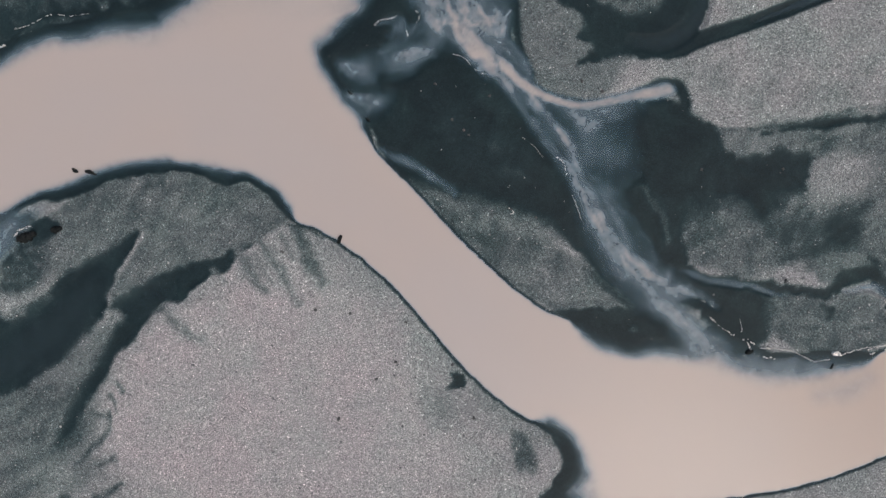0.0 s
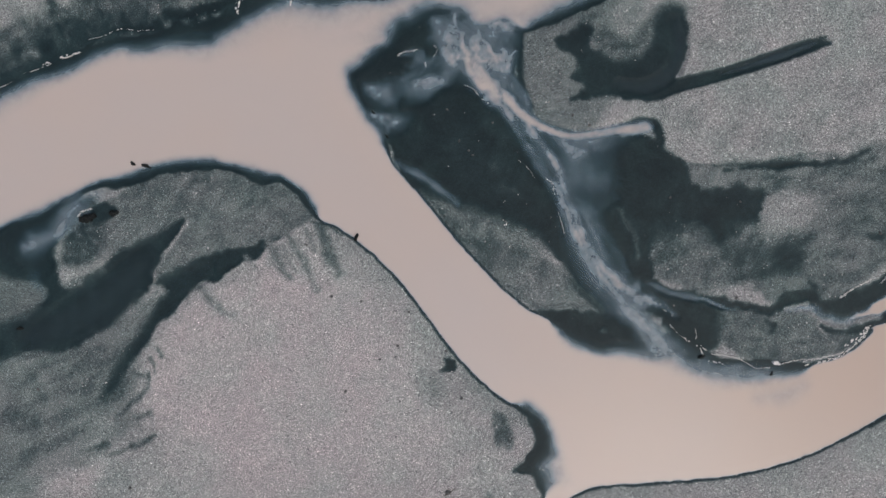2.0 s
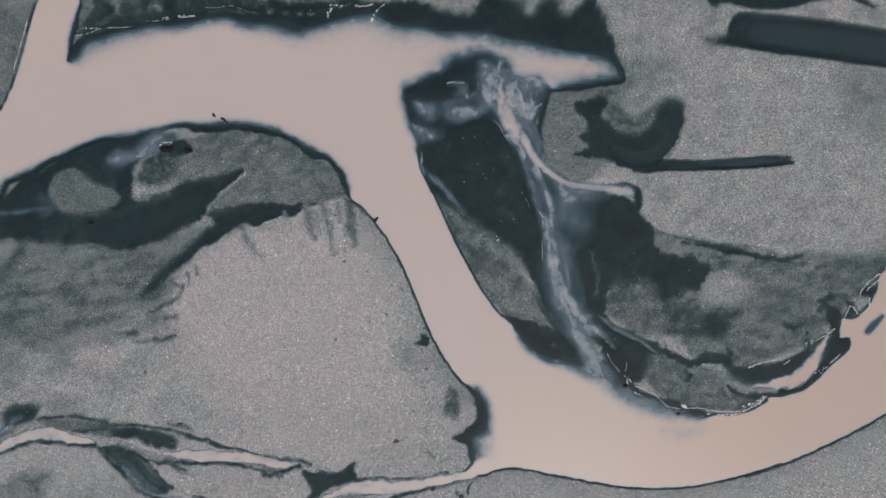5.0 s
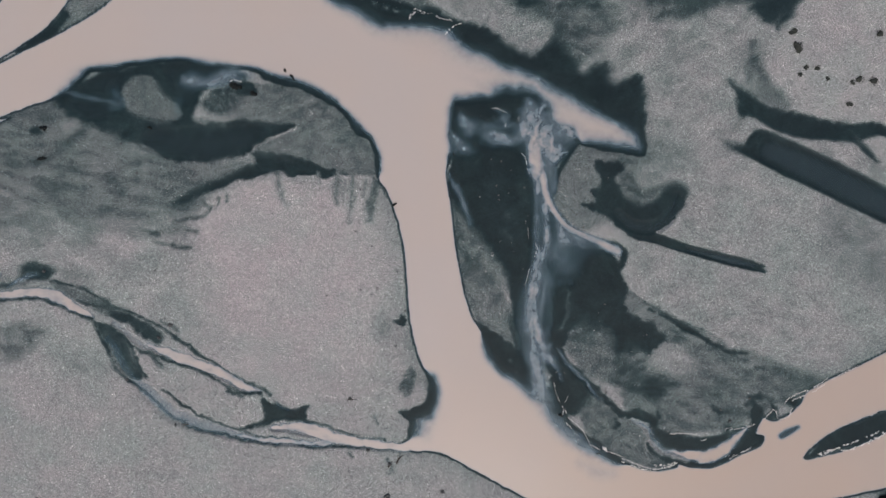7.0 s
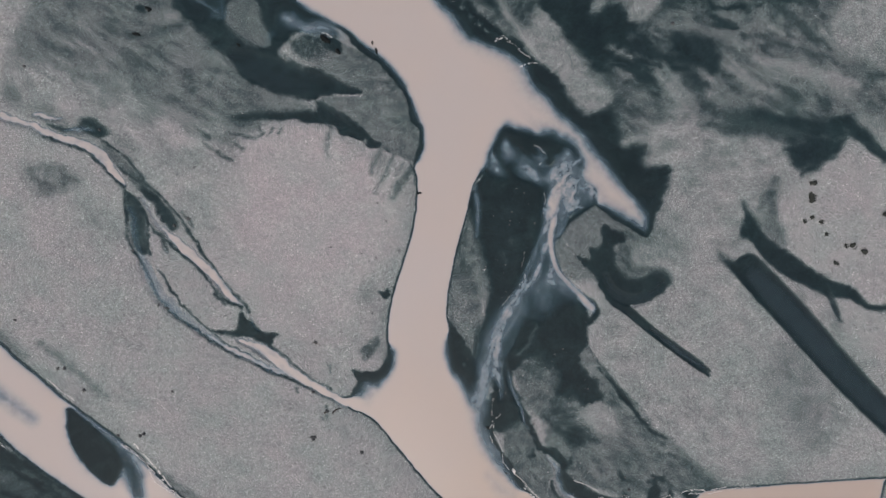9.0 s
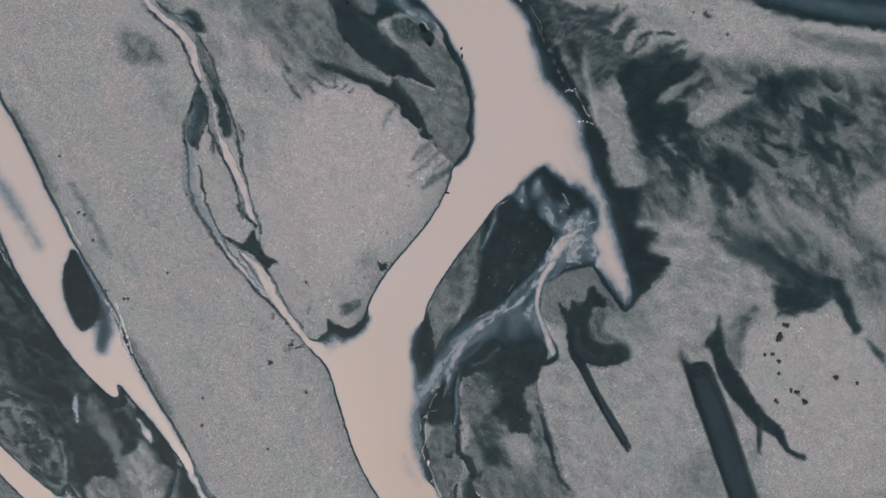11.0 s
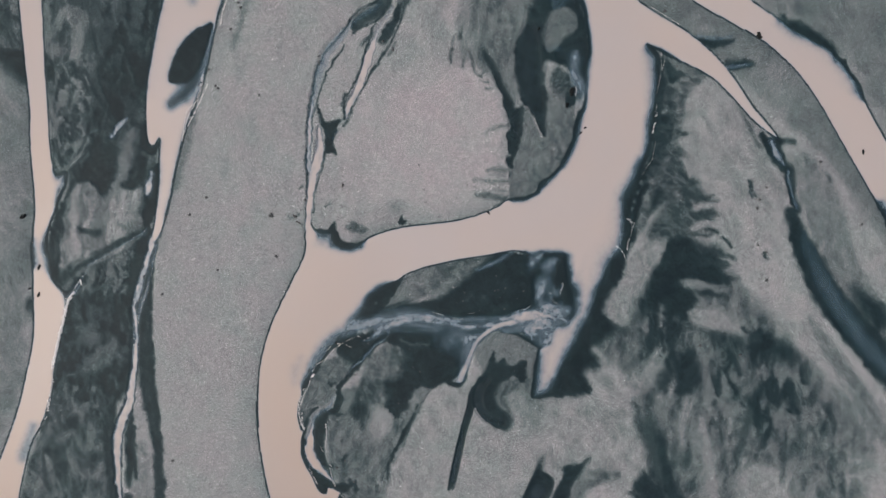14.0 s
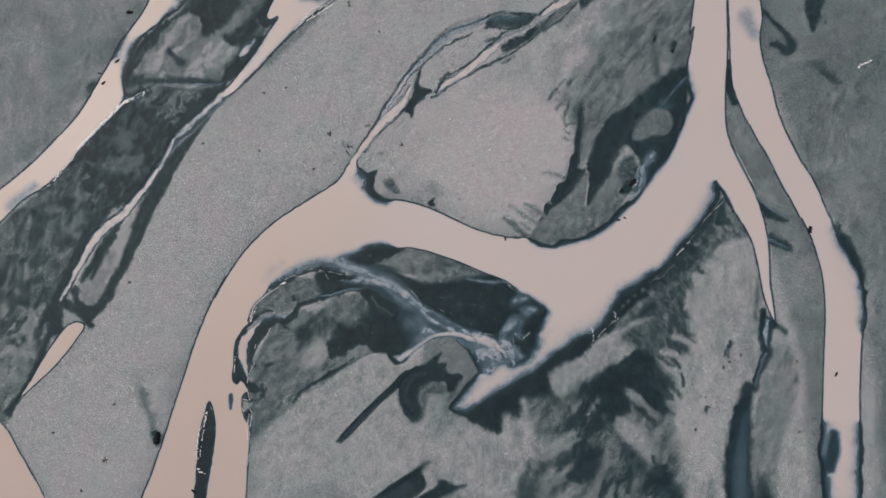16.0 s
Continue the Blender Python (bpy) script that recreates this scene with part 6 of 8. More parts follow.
stain([(80.4, -29.5, 0.37), (79.7, -32.2, 0.49), (75.7, -34.0, 0.62), (71.0, -36.1, 0.37), (68.6, -36.0, 0.37), (72.0, -32.4, 0.37), (76.6, -28.2, 0.37), (79.9, -27.8, 0.37)], 0.3, 0.15, 0.5)
trail([(81.2, -30.5, 0.49), (81.0, -27.4, 0.74), (79.0, -27.0, 0.49)], 0.94, 0.37, 0.2, 0.5)
stain([(53.9, -60.2, 1.48), (52.5, -58.1, 1.48), (54.8, -54.4, 1.48), (57.2, -56.4, 1.48)], 0.45, 0.5, 0.7)
trail([(70.4, -49.1, 0.62), (72.7, -44.5, 0.62), (76.7, -41.4, 0.37)], 0.48, 0.87, 0.5, 0.6)
trail([(81.7, -49.0, 0.37), (77.2, -48.4, 0.37)], 0.86, 0.49, 0.3, 0.4)
trail([(94.1, -36.5, 0.49), (93.4, -35.4, 0.37)], 0.86, 0.49, 0.3, 0.4)
trail([(92.4, -35.0, 0.49), (91.7, -34.0, 0.37)], 0.86, 0.49, 0.3, 0.4)
trail([(102.7, -36.0, 0.62), (102.4, -34.9, 0.49)], 0.86, 0.49, 0.3, 0.4)
trail([(99.0, -27.9, 0.37), (98.3, -26.8, 0.37)], 0.86, 0.49, 0.3, 0.4)
trail([(94.8, -42.3, 0.37), (92.8, -42.2, 0.37)], 0.86, 0.49, 0.3, 0.4)
trail([(91.5, -45.2, 0.37), (90.0, -44.7, 0.25)], 0.86, 0.49, 0.3, 0.4)
trail([(81.8, -39.3, 0.37), (78.9, -40.8, 0.37)], 0.86, 0.49, 0.3, 0.4)
trail([(87.6, -34.5, 0.37), (89.6, -33.7, 0.25)], 0.86, 0.49, 0.3, 0.4)
trail([(77.0, -8.9, 0.74), (68.9, -6.8, 0.99), (73.0, -0.6, 0.74)], 0.3, 3.09, 0.5, 1)
stain([(-13.7, -69.4, 0.22), (-11.0, -71.4, 0.33), (-8.2, -72.8, 0.33), (-0.5, -72.8, 0.33), (3.9, -71.1, 0.66), (6.6, -68.7, 0.88), (4.3, -65.2, 0.66), (-0.1, -65.5, 0.44), (-5.6, -67.1, 0.33), (-10.5, -68.5, 0.22)], 0.96, 0.1, 0.5, 0, 1, 0.03)
trail([(38.4, -70.3, 0.37), (37.5, -67.3, 0.49), (36.2, -66.9, 0.24)], 0.78, 0.5, 0.4, 0.7)
trail([(35.7, -76.5, 0.49), (41.3, -75.1, 0.73), (46.8, -72.2, 0.61), (49.7, -68.9, 0.61)], 0.85, 0.5, 0.4, 0.8)
trail([(49.8, -68.8, 0.61), (43.9, -65.8, 0.49), (36.9, -62.2, 0.49), (31.0, -58.3, 0.49)], 0.8, 0.4, 0.3, 0.8)
wet([(52.5, -65.7), (45.2, -53.5), (51.3, -49.5), (60.7, -45.4), (64.7, -46.0), (70.9, -43.8), (70.9, -46.1), (63.4, -52.3), (65.7, -56.8), (60.6, -62.1)], 0.82, 0.8, 1.2, 1, 41, 1.6, 0.3)
wet([(55.9, -60.7), (54.4, -57.1), (55.5, -53.9), (58.4, -56.6)], 0.6, 0.8, 0.8, 0.8)
wet([(59.1, -54.4), (53.4, -51.9), (57.9, -49.6), (65.2, -54.0), (64.2, -55.1)], 0.58, 0.7, 0.8, 0.8)
wet([(76.6, -55.4), (67.4, -56.9), (69.0, -51.3), (70.8, -45.9), (78.2, -39.5), (88.2, -32.5), (101.0, -34.3), (114.3, -42.2), (106.9, -48.6), (92.2, -51.6)], 0.62, 0.8, 1.2, 1.2, 41, 2, 0.22)
wet([(74.1, -51.9), (72.0, -50.7), (73.9, -48.7), (75.4, -50.3)], 0.86, 0.5, 0.4, 0.7)
wet([(68.3, -53.2), (66.0, -52.5), (67.7, -49.8), (69.1, -51.4)], 0.88, 0.4, 0.4, 0.6)
trail([(81.7, -49.7, 0.61), (79.3, -49.0, 0.73), (76.6, -48.9, 0.37)], 0.82, 0.5, 0.4, 0.7)
trail([(91.1, -45.3, 0.61), (94.6, -41.5, 0.85), (98.3, -40.2, 0.61)], 0.82, 0.5, 0.5, 0.7)
trail([(94.0, -35.2, 0.73), (92.2, -34.2, 0.49)], 0.82, 0.5, 0.4, 0.7)
trail([(44.3, -50.7, 0.98), (52.7, -45.4, 1.34), (60.7, -39.8, 1.10), (68.7, -32.4, 0.85), (76.8, -26.8, 0.98), (80.7, -25.3, 0.73)], 0.86, 0.6, 0.5, 0.9)
trail([(69.0, -43.9, 1.22), (75.5, -40.2, 0.98), (84.5, -32.0, 0.98), (89.1, -26.1, 1.46)], 0.86, 0.5, 0.5, 0.9)
trail([(81.3, -32.0, 0.98), (81.4, -27.9, 0.98), (79.3, -26.0, 0.73)], 0.9, 0.4, 0.4, 0.8)
trail([(67.8, -38.8, 0.61), (72.1, -36.2, 0.73), (76.3, -32.8, 0.37)], 0.88, 0.4, 0.3, 0.8)
wet([(70.2, -35.9), (69.2, -34.7), (77.5, -27.6), (80.6, -28.2), (80.7, -30.9), (75.5, -32.8)], 0.34, 0.4, 0.3, 0.8)
trail([(81.6, -23.5, 0.63), (81.9, -25.8, 1.02), (84.8, -30.1, 1.02), (87.6, -28.7, 0.63), (97.8, -19.6, 0.51), (106.9, -14.3, 0.76)], 0.85, 0.4, 0.4, 0.8)
trail([(78.0, -5.4, 1.02), (79.2, 5.4, 0.76)], 0.5, 1.2, 0.8, 1)
trail([(79.7, 5.1, 1.01), (79.8, 6.2, 1.01)], 0.88, 0.4, 0.5, 0.6)

# clear dark pools
pool([(-48.8, -12.7), (-44.8, -8.3), (-38.8, -4.1), (-33.6, -0.4), (-34.2, -4.0), (-38.5, -8.8), (-44.1, -12.0)], 0.55, 1.28, 0.2)
pool([(-61.6, -14.4), (-60.1, -9.0), (-57.4, -7.3), (-55.7, -10.1), (-56.4, -13.6)], 0.5, 1.09, 0.2)
pool([(-51.6, -1.4), (-48.2, 1.6), (-44.2, 2.5), (-46.1, -1.0), (-46.4, -4.2)], 0.5, 0.91, 0.2)
pool([(-32.4, -4.8), (-27.2, -2.4), (-27.1, -4.0), (-30.3, -5.8)], 0.45, 0.73, 0.2)
pool_trail([(31.8, 20.9, 0.15), (35.4, 22.1, 0.37), (39.0, 23.4, 0.45), (42.1, 24.6, 0.37)], 0.85, 0.3)
pool_trail([(26.1, 26.9, 0.45), (26.7, 24.3, 0.67), (25.9, 21.2, 0.67), (23.0, 19.2, 0.60), (19.9, 19.4, 0.45)], 0.65, 0.67)
pool_trail([(34.2, 41.0, 1.57), (43.2, 42.5, 1.96), (57.8, 44.4, 1.86), (67.2, 46.1, 1.66), (74.2, 47.4, 1.47)], 0.75, 0.8)
trail([(-43.8, 55.2, 1.21), (-39.9, 60.1, 2.18), (-35.1, 67.5, 2.91), (-31.6, 74.5, 3.15), (-28.2, 85.5, 3.39), (-23.4, 100.4, 3.39), (-19.9, 114.9, 3.39)], 0.9, 0.7, 0.5, 1)
pool([(-20.1, 28.9), (-8.0, 30.1), (1.6, 31.7), (8.0, 31.7), (11.4, 33.0), (13.2, 35.2), (14.4, 31.7), (8.7, 30.6), (-1.8, 30.5), (-11.4, 28.8)], 0.3, 1.2, 0.3)
trail([(8.3, 26.4, 0.28), (8.3, 20.7, 0.34), (9.1, 16.8, 0.34), (10.9, 14.7, 0.28), (15.0, 13.6, 0.28), (19.0, 13.9, 0.34), (21.8, 15.2, 0.34), (23.9, 15.0, 0.45), (24.7, 13.0, 0.50), (23.4, 12.5, 0.45)], 0.95, 0.3, 0.15, 0.6)

# milky rills and veils over the dark ground
rills("pale fan of braided silt at an inlet")
veil([(-1.9, 26.9), (7.5, 26.8), (7.8, 22.8), (7.0, 19.8), (7.0, 16.4), (4.9, 16.8), (2.2, 19.3), (-0.5, 20.5), (-1.5, 23.0)], 0.68, 0.97)
rill([(1.4, 24.7, 0.36), (1.8, 22.9, 0.61), (3.2, 20.8, 1.22), (5.1, 18.6, 1.22), (6.6, 16.5, 0.67), (7.6, 14.9, 0.43)], 0.88, 0.85, 0)
rill([(0.7, 27.2, 0.43), (1.2, 24.8, 0.49), (1.8, 22.9, 0.49)], 0.8, 0.73, 0)
braid([(-1.3, 26.9), (7.8, 25.8)], [(1.1, 20.8), (6.8, 18.6)], 12, 0.15, 0.7, 0.3, 1.09)
braid([(2.3, 22.9), (7.8, 24.0)], [(4.4, 19.2), (7.1, 17.4)], 8, 0.12, 0.72, 0.24, 0.61)
rill([(7.8, 23.1, 0.18), (6.5, 21.6, 0.18), (6.1, 20.4, 0.18), (6.6, 18.0, 0.24), (7.7, 16.4, 0.24)], 0.8, 0.36, 0)
rill([(5.4, 25.0, 0.12), (6.3, 23.1, 0.18), (5.1, 21.9, 0.18), (4.4, 20.7, 0.24)], 0.75, 0.3, 0)
veil([(8.4, 15.9), (5.7, 17.7), (2.6, 19.9), (0.8, 21.5), (0.9, 25.4), (3.2, 26.1), (5.2, 23.8), (7.0, 20.5), (8.6, 17.6)], 0.72, 0.79)
braid([(0.3, 21.0), (3.1, 26.6)], [(8.7, 14.8), (9.4, 16.9)], 12, 0.27, 0.84, 0.62, 0.68)
braid([(-4.8, 16.8), (-5.7, 20.2)], [(1.0, 18.9), (-0.0, 23.6)], 5, 0.23, 0.66, 0.56, 0.45)
braid([(-0.6, 24.8), (4.9, 26.3)], [(3.0, 20.0), (6.8, 21.8)], 4, 0.2, 0.7, 0.56, 0.45)
rills("milky rill that hugs a gravel spit")
rill([(6.6, 18.0, 0.49), (7.7, 16.6, 0.55), (9.5, 15.2, 0.55), (11.9, 13.9, 0.55), (14.6, 13.4, 0.55), (17.3, 13.6, 0.55), (19.8, 14.1, 0.55), (22.2, 14.5, 0.67), (23.1, 14.5, 0.73)], 0.92, 0.49, 0)
rill([(12.4, 13.1, 0.49), (15.2, 12.5, 0.85), (18.2, 13.0, 0.61)], 0.6, 1.22, 0)
veil([(12.5, 13.3), (15.8, 13.2), (19.7, 13.2), (19.1, 11.7), (17.0, 10.4), (14.5, 10.4), (12.7, 11.8)], 0.65, 1.34)
braid([(13.3, 12.1), (19.4, 12.6)], [(14.4, 5.1), (18.4, 4.4)], 7, 0.18, 0.5, 0.73, 1.22)
braid([(15.8, 11.7), (20.0, 13.2)], [(16.3, 8.1), (21.2, 8.0)], 5, 0.24, 0.36, 0.85, 1.22)
veil([(13.3, 11.8), (18.8, 11.7), (19.3, 8.0), (16.8, 3.2), (15.0, 4.5)], 0.42, 1.82)
rills("long milky rill across dark wet silt")
rill([(6.9, 16.0, 0.36), (8.2, 14.0, 0.43), (9.8, 11.7, 0.36), (11.2, 9.5, 0.43), (12.5, 7.7, 0.61), (13.7, 5.8, 0.73), (14.5, 3.6, 0.97), (15.9, 0.9, 1.15), (17.3, -1.4, 1.22)], 0.66, 0.97, 0)
rill([(6.9, 16.0, 0.30), (8.0, 14.2, 0.24), (9.6, 11.8, 0.18), (10.9, 9.5, 0.24), (12.4, 7.8, 0.43), (13.5, 5.9, 0.49), (14.4, 3.7, 0.61), (15.7, 1.0, 0.67), (17.3, -1.4, 0.55), (18.8, -3.5, 0.43)], 0.84, 0.67, 0)
rill([(16.8, -0.4, 1.03), (18.5, -3.2, 1.09), (20.6, -5.7, 1.09), (23.3, -8.5, 1.22), (26.0, -11.2, 1.46)], 0.72, 1.22, 0)
rill([(18.2, -2.9, 0.36), (20.6, -5.9, 0.43), (23.0, -8.5, 0.49), (25.1, -10.6, 0.49)], 0.75, 0.73, 0)
rill([(9.6, 14.3, 0.24), (10.8, 12.3, 0.43), (11.8, 10.3, 0.36), (12.8, 8.1, 0.24)], 0.45, 0.49, 0)
braid([(9.1, 14.3), (12.5, 13.9)], [(11.5, 9.4), (13.3, 8.7)], 6, 0.12, 0.55, 0.18, 0.49)
rill([(8.8, 15.9, 0.68), (10.2, 13.5, 0.56), (12.5, 10.3, 0.56), (13.7, 6.9, 0.56), (15.0, 4.0, 0.56), (16.3, 1.1, 0.56)], 0.82, 1.02, 0)
rill([(16.3, 1.1, 0.68), (18.1, -1.3, 0.79), (20.0, -3.2, 0.90), (22.9, -5.5, 0.90)], 0.78, 1.13, 0)
braid([(12.3, 9.0), (13.5, 9.9)], [(18.9, -4.3), (21.7, -2.1)], 6, 0.23, 0.68, 0.68, 0.56)
rill([(13.9, 3.0, 0.36), (14.9, -0.4, 0.61), (17.3, -3.8, 0.73), (19.7, -6.6, 0.73)], 0.4, 0.97, 0)
rill([(18.6, -0.5, 0.61), (20.4, -2.9, 0.85), (21.8, -4.8, 0.85), (23.3, -5.4, 0.73)], 0.42, 0.97, 0)
rill([(22.6, -5.1, 0.43), (24.0, -5.4, 0.55), (25.2, -5.9, 0.24)], 0.8, 0.61, 0)
rills("thin cloud of silt over a dark shallow")
veil([(1.0, 20.2), (-1.1, 21.0), (-3.8, 19.7), (-5.4, 17.9), (-3.6, 17.4), (-1.1, 18.7)], 0.66, 1.22)
veil([(-9.3, 19.0), (-5.4, 19.3), (-4.8, 18.2), (-6.0, 16.7), (-8.4, 17.0)], 0.6, 1.09)
veil([(-8.8, 15.2), (-6.8, 15.4), (-4.8, 15.3), (-4.7, 13.8), (-6.1, 13.1), (-7.3, 13.0)], 0.72, 1.22)
veil([(-5.8, 22.3), (-4.7, 22.9), (-3.2, 22.9), (-2.6, 22.1), (-3.5, 21.1), (-4.7, 20.9), (-4.0, 21.9)], 0.6, 0.24)
veil([(-1.0, 25.7), (0.2, 24.8), (-0.1, 23.0), (-1.3, 23.0)], 0.35, 0.49)
rill([(-8.4, 18.7, 0.18), (-6.9, 19.0, 0.24), (-5.4, 19.1, 0.18)], 0.4, 0.36, 0)
rill([(-5.8, 9.7, 0.18), (-4.0, 8.9, 0.30), (-1.9, 7.8, 0.36), (0.2, 6.3, 0.30), (1.6, 5.3, 0.18)], 0.66, 0.49, 0)
rills("narrow grey rill between dark margins")
rill([(23.9, -3.7, 0.24), (26.1, -4.4, 0.36), (28.8, -5.0, 0.36), (31.2, -5.6, 0.30), (34.0, -6.4, 0.18)], 0.5, 0.3, 0)
rill([(24.3, -5.0, 0.30), (25.9, -6.1, 0.36), (27.3, -7.4, 0.18)], 0.45, 0.36, 0)
rill([(39.7, -6.3, 0.12), (40.9, -5.9, 0.24), (42.5, -5.8, 0.30), (43.5, -6.7, 0.30), (44.9, -7.8, 0.18)], 0.62, 0.3, 0)
rills("shallow curved inlet of milky water behind a dark spit")
rill([(47.1, -7.2, 0.22), (48.8, -6.4, 0.37), (50.0, -5.9, 0.75), (52.0, -5.0, 0.97), (53.8, -3.3, 1.05), (54.5, -1.0, 0.82), (54.7, 0.8, 0.60), (55.4, 2.7, 0.15)], 0.97, 0.37, 0)
rill([(43.1, -5.9, 0.22), (44.6, -7.0, 0.37), (47.2, -7.3, 0.37)], 0.6, 0.45, 0)
rills("pale river that thins to a trickle in dark silt")
rill([(30.7, -56.3, 0.73), (34.2, -55.7, 0.49), (40.2, -54.2, 0.37), (44.8, -53.0, 0.37), (50.7, -48.7, 0.37), (57.4, -45.2, 0.61), (64.5, -42.3, 0.85), (71.1, -40.7, 0.98), (78.4, -36.1, 0.61), (85.5, -31.3, 0.24)], 0.9, 0.4)
rills("faint milky rills in mottled dark silt")
rill([(13.1, -74.5, 0.22), (15.5, -75.1, 0.55), (18.0, -75.2, 0.33)], 0.8, 0.33, 0)
rill([(32.7, -54.9, 0.22), (38.9, -52.7, 0.33), (46.1, -50.6, 0.39), (52.1, -48.7, 0.33)], 0.66, 0.44, 0)
rill([(20.0, -64.0, 0.33), (22.5, -63.1, 0.66), (24.7, -62.2, 0.55)], 0.8, 0.44, 0)
rill([(43.9, -65.5, 0.22), (38.0, -62.0, 0.22), (31.0, -58.5, 0.22)], 0.5, 0.33, 0)
rill([(43.5, -65.2, 0.22), (47.4, -64.6, 0.22), (50.7, -64.4, 0.33)], 0.5, 0.33, 0)
rill([(43.9, -65.1, 0.37), (37.5, -61.7, 0.24), (31.1, -58.2, 0.24)], 0.38, 0.5)
rill([(52.1, -65.2, 0.24), (48.6, -65.0, 0.37), (47.1, -65.0, 0.24)], 0.5, 0.4)
rill([(32.3, -56.2, 0.61), (38.6, -54.3, 0.49), (45.0, -52.4, 0.49)], 0.7, 0.4)
rills("milky veil over a dark pool")
rill([(-47.5, -1.9, 0.51), (-45.7, 0.9, 0.80), (-43.8, 2.8, 0.65), (-41.4, 4.1, 0.29)], 0.62, 1.0, 0)
rill([(-62.7, -13.1, 0.27), (-58.7, -11.5, 0.36), (-55.7, -10.2, 0.36)], 0.55, 0.55, 0)
rill([(-56.5, -8.7, 0.46), (-54.9, -9.5, 0.55), (-55.5, -11.1, 0.36)], 0.5, 0.91, 0)
rill([(-48.5, -1.0, 0.73), (-44.9, 1.2, 1.00), (-42.5, 3.9, 0.73)], 0.72, 1.28, 0)
rill([(-46.0, -6.5, 0.27), (-47.4, -5.1, 0.46), (-47.2, -3.7, 0.36)], 0.4, 0.82, 0)
rills("thin trickle at the end of a river arm")
rill([(-54.7, 43.7, 0.51), (-52.7, 46.3, 0.63), (-51.8, 48.6, 0.38)], 0.7, 0.3)
rill([(-51.0, 50.3, 0.38), (-47.9, 53.0, 0.38), (-45.4, 56.0, 0.38)], 0.5, 0.3)
rill([(-65.0, 19.1, 0.51), (-67.3, 23.1, 0.63), (-69.1, 25.2, 0.25)], 0.4, 0.4)
rill([(-62.9, 28.0, 0.63), (-65.8, 31.6, 0.38)], 0.5, 0.4)
rill([(-43.9, 0.7, 0.76), (-43.3, 4.6, 0.89), (-40.2, 5.2, 0.76)], 0.4, 0.7)

rills("small milky stream between thin dark margins")
rill([(-61.7, -50.9, 0.73), (-57.4, -47.6, 0.55), (-55.1, -46.1, 0.55), (-50.7, -42.8, 0.73), (-47.6, -40.8, 0.91), (-44.5, -40.4, 0.82), (-41.7, -40.2, 0.55), (-39.7, -40.2, 0.18)], 0.97, 0.27, 0)
rill([(-58.6, -46.1, 0.46), (-56.6, -44.2, 0.46), (-55.4, -42.6, 0.18)], 0.9, 0.27, 0)
rill([(-53.7, -43.5, 0.18), (-52.1, -41.2, 0.36), (-50.6, -39.3, 0.18)], 0.66, 0.36, 0)
rill([(-30.0, -38.6, 0.27), (-27.4, -38.2, 0.73), (-23.4, -37.3, 0.91), (-18.4, -36.2, 0.82), (-14.1, -35.7, 0.64), (-11.2, -35.2, 0.18)], 0.94, 0.27, 0)
rill([(-36.8, -39.0, 0.27), (-33.0, -39.2, 0.36), (-30.0, -39.1, 0.27)], 0.5, 0.36, 0)
rill([(-29.2, -44.6, 0.36), (-25.8, -45.1, 0.91), (-21.9, -45.6, 1.00), (-17.2, -44.9, 0.82), (-12.4, -43.5, 0.64), (-8.8, -42.1, 0.46)], 0.52, 0.46, 0)
rill([(-35.8, -41.5, 0.36), (-32.1, -43.2, 0.64), (-28.7, -44.5, 0.55)], 0.4, 0.46, 0)
rill([(-10.5, -42.9, 0.36), (-7.1, -41.3, 0.46), (-2.3, -38.6, 0.46), (2.3, -35.6, 0.46)], 0.8, 0.36, 0)
rill([(-6.7, -38.7, 0.36), (-3.8, -36.7, 0.73), (-1.3, -35.6, 0.91), (2.1, -34.6, 0.91), (6.5, -32.8, 0.73), (9.4, -31.3, 0.64), (12.7, -29.6, 0.73)], 0.95, 0.27, 0)
rill([(-9.1, -34.7, 0.09), (-7.4, -35.3, 0.18), (-6.2, -35.0, 0.18)], 0.5, 0.27, 0)

# shoals
shoal([(-40.7, 5.0, 0.65), (-36.2, 7.0, 0.87), (-31.3, 8.6, 0.73), (-27.0, 9.2, 0.51)], 0.6, 0.9)
shoal([(-21.7, 8.1, 0.29), (-17.8, 6.2, 0.36), (-15.4, 4.3, 0.36)], 0.45, 0.6)
shoal([(60.6, 4.8, 0.35), (61.2, 6.0, 0.43), (62.0, 7.4, 0.26)], 0.75, 0.43)
shoal([(33.8, -55.4, 0.37), (38.2, -54.6, 0.49), (44.5, -52.7, 0.62), (48.8, -50.2, 0.62), (53.4, -47.9, 0.49), (60.1, -44.4, 0.49), (63.3, -43.1, 0.37)], 0.45, 0.37)
shoal([(-56.3, 73.3, 1.01), (-53.1, 77.3, 0.89), (-50.2, 80.2, 0.38)], 0.8, 1.01)
shoal([(-42.8, -88.4, 1.33), (-37.3, -86.4, 1.55), (-31.8, -84.7, 1.33), (-26.3, -83.5, 0.66)], 0.62, 2.87)
shoal([(-31.8, -82.1, 0.77), (-25.2, -79.3, 0.99), (-19.8, -77.2, 0.77), (-15.4, -75.6, 0.44)], 0.36, 1.77)
shoal([(-41.8, -81.8, 0.33), (-37.3, -82.2, 0.33)], 0.3, 0.88)
shoal([(-8.9, -68.7, 0.66), (-3.4, -66.8, 0.99), (1.6, -66.7, 1.44), (5.5, -68.0, 0.88)], 0.74, 1.44)
shoal([(-11.8, -68.7, 0.45), (-3.1, -65.3, 0.56), (2.4, -63.8, 0.56)], 0.4, 0.6)
shoal([(-55.8, 74.7, 1.01), (-54.7, 77.0, 1.01), (-52.0, 79.9, 1.01)], 0.8, 0.8)
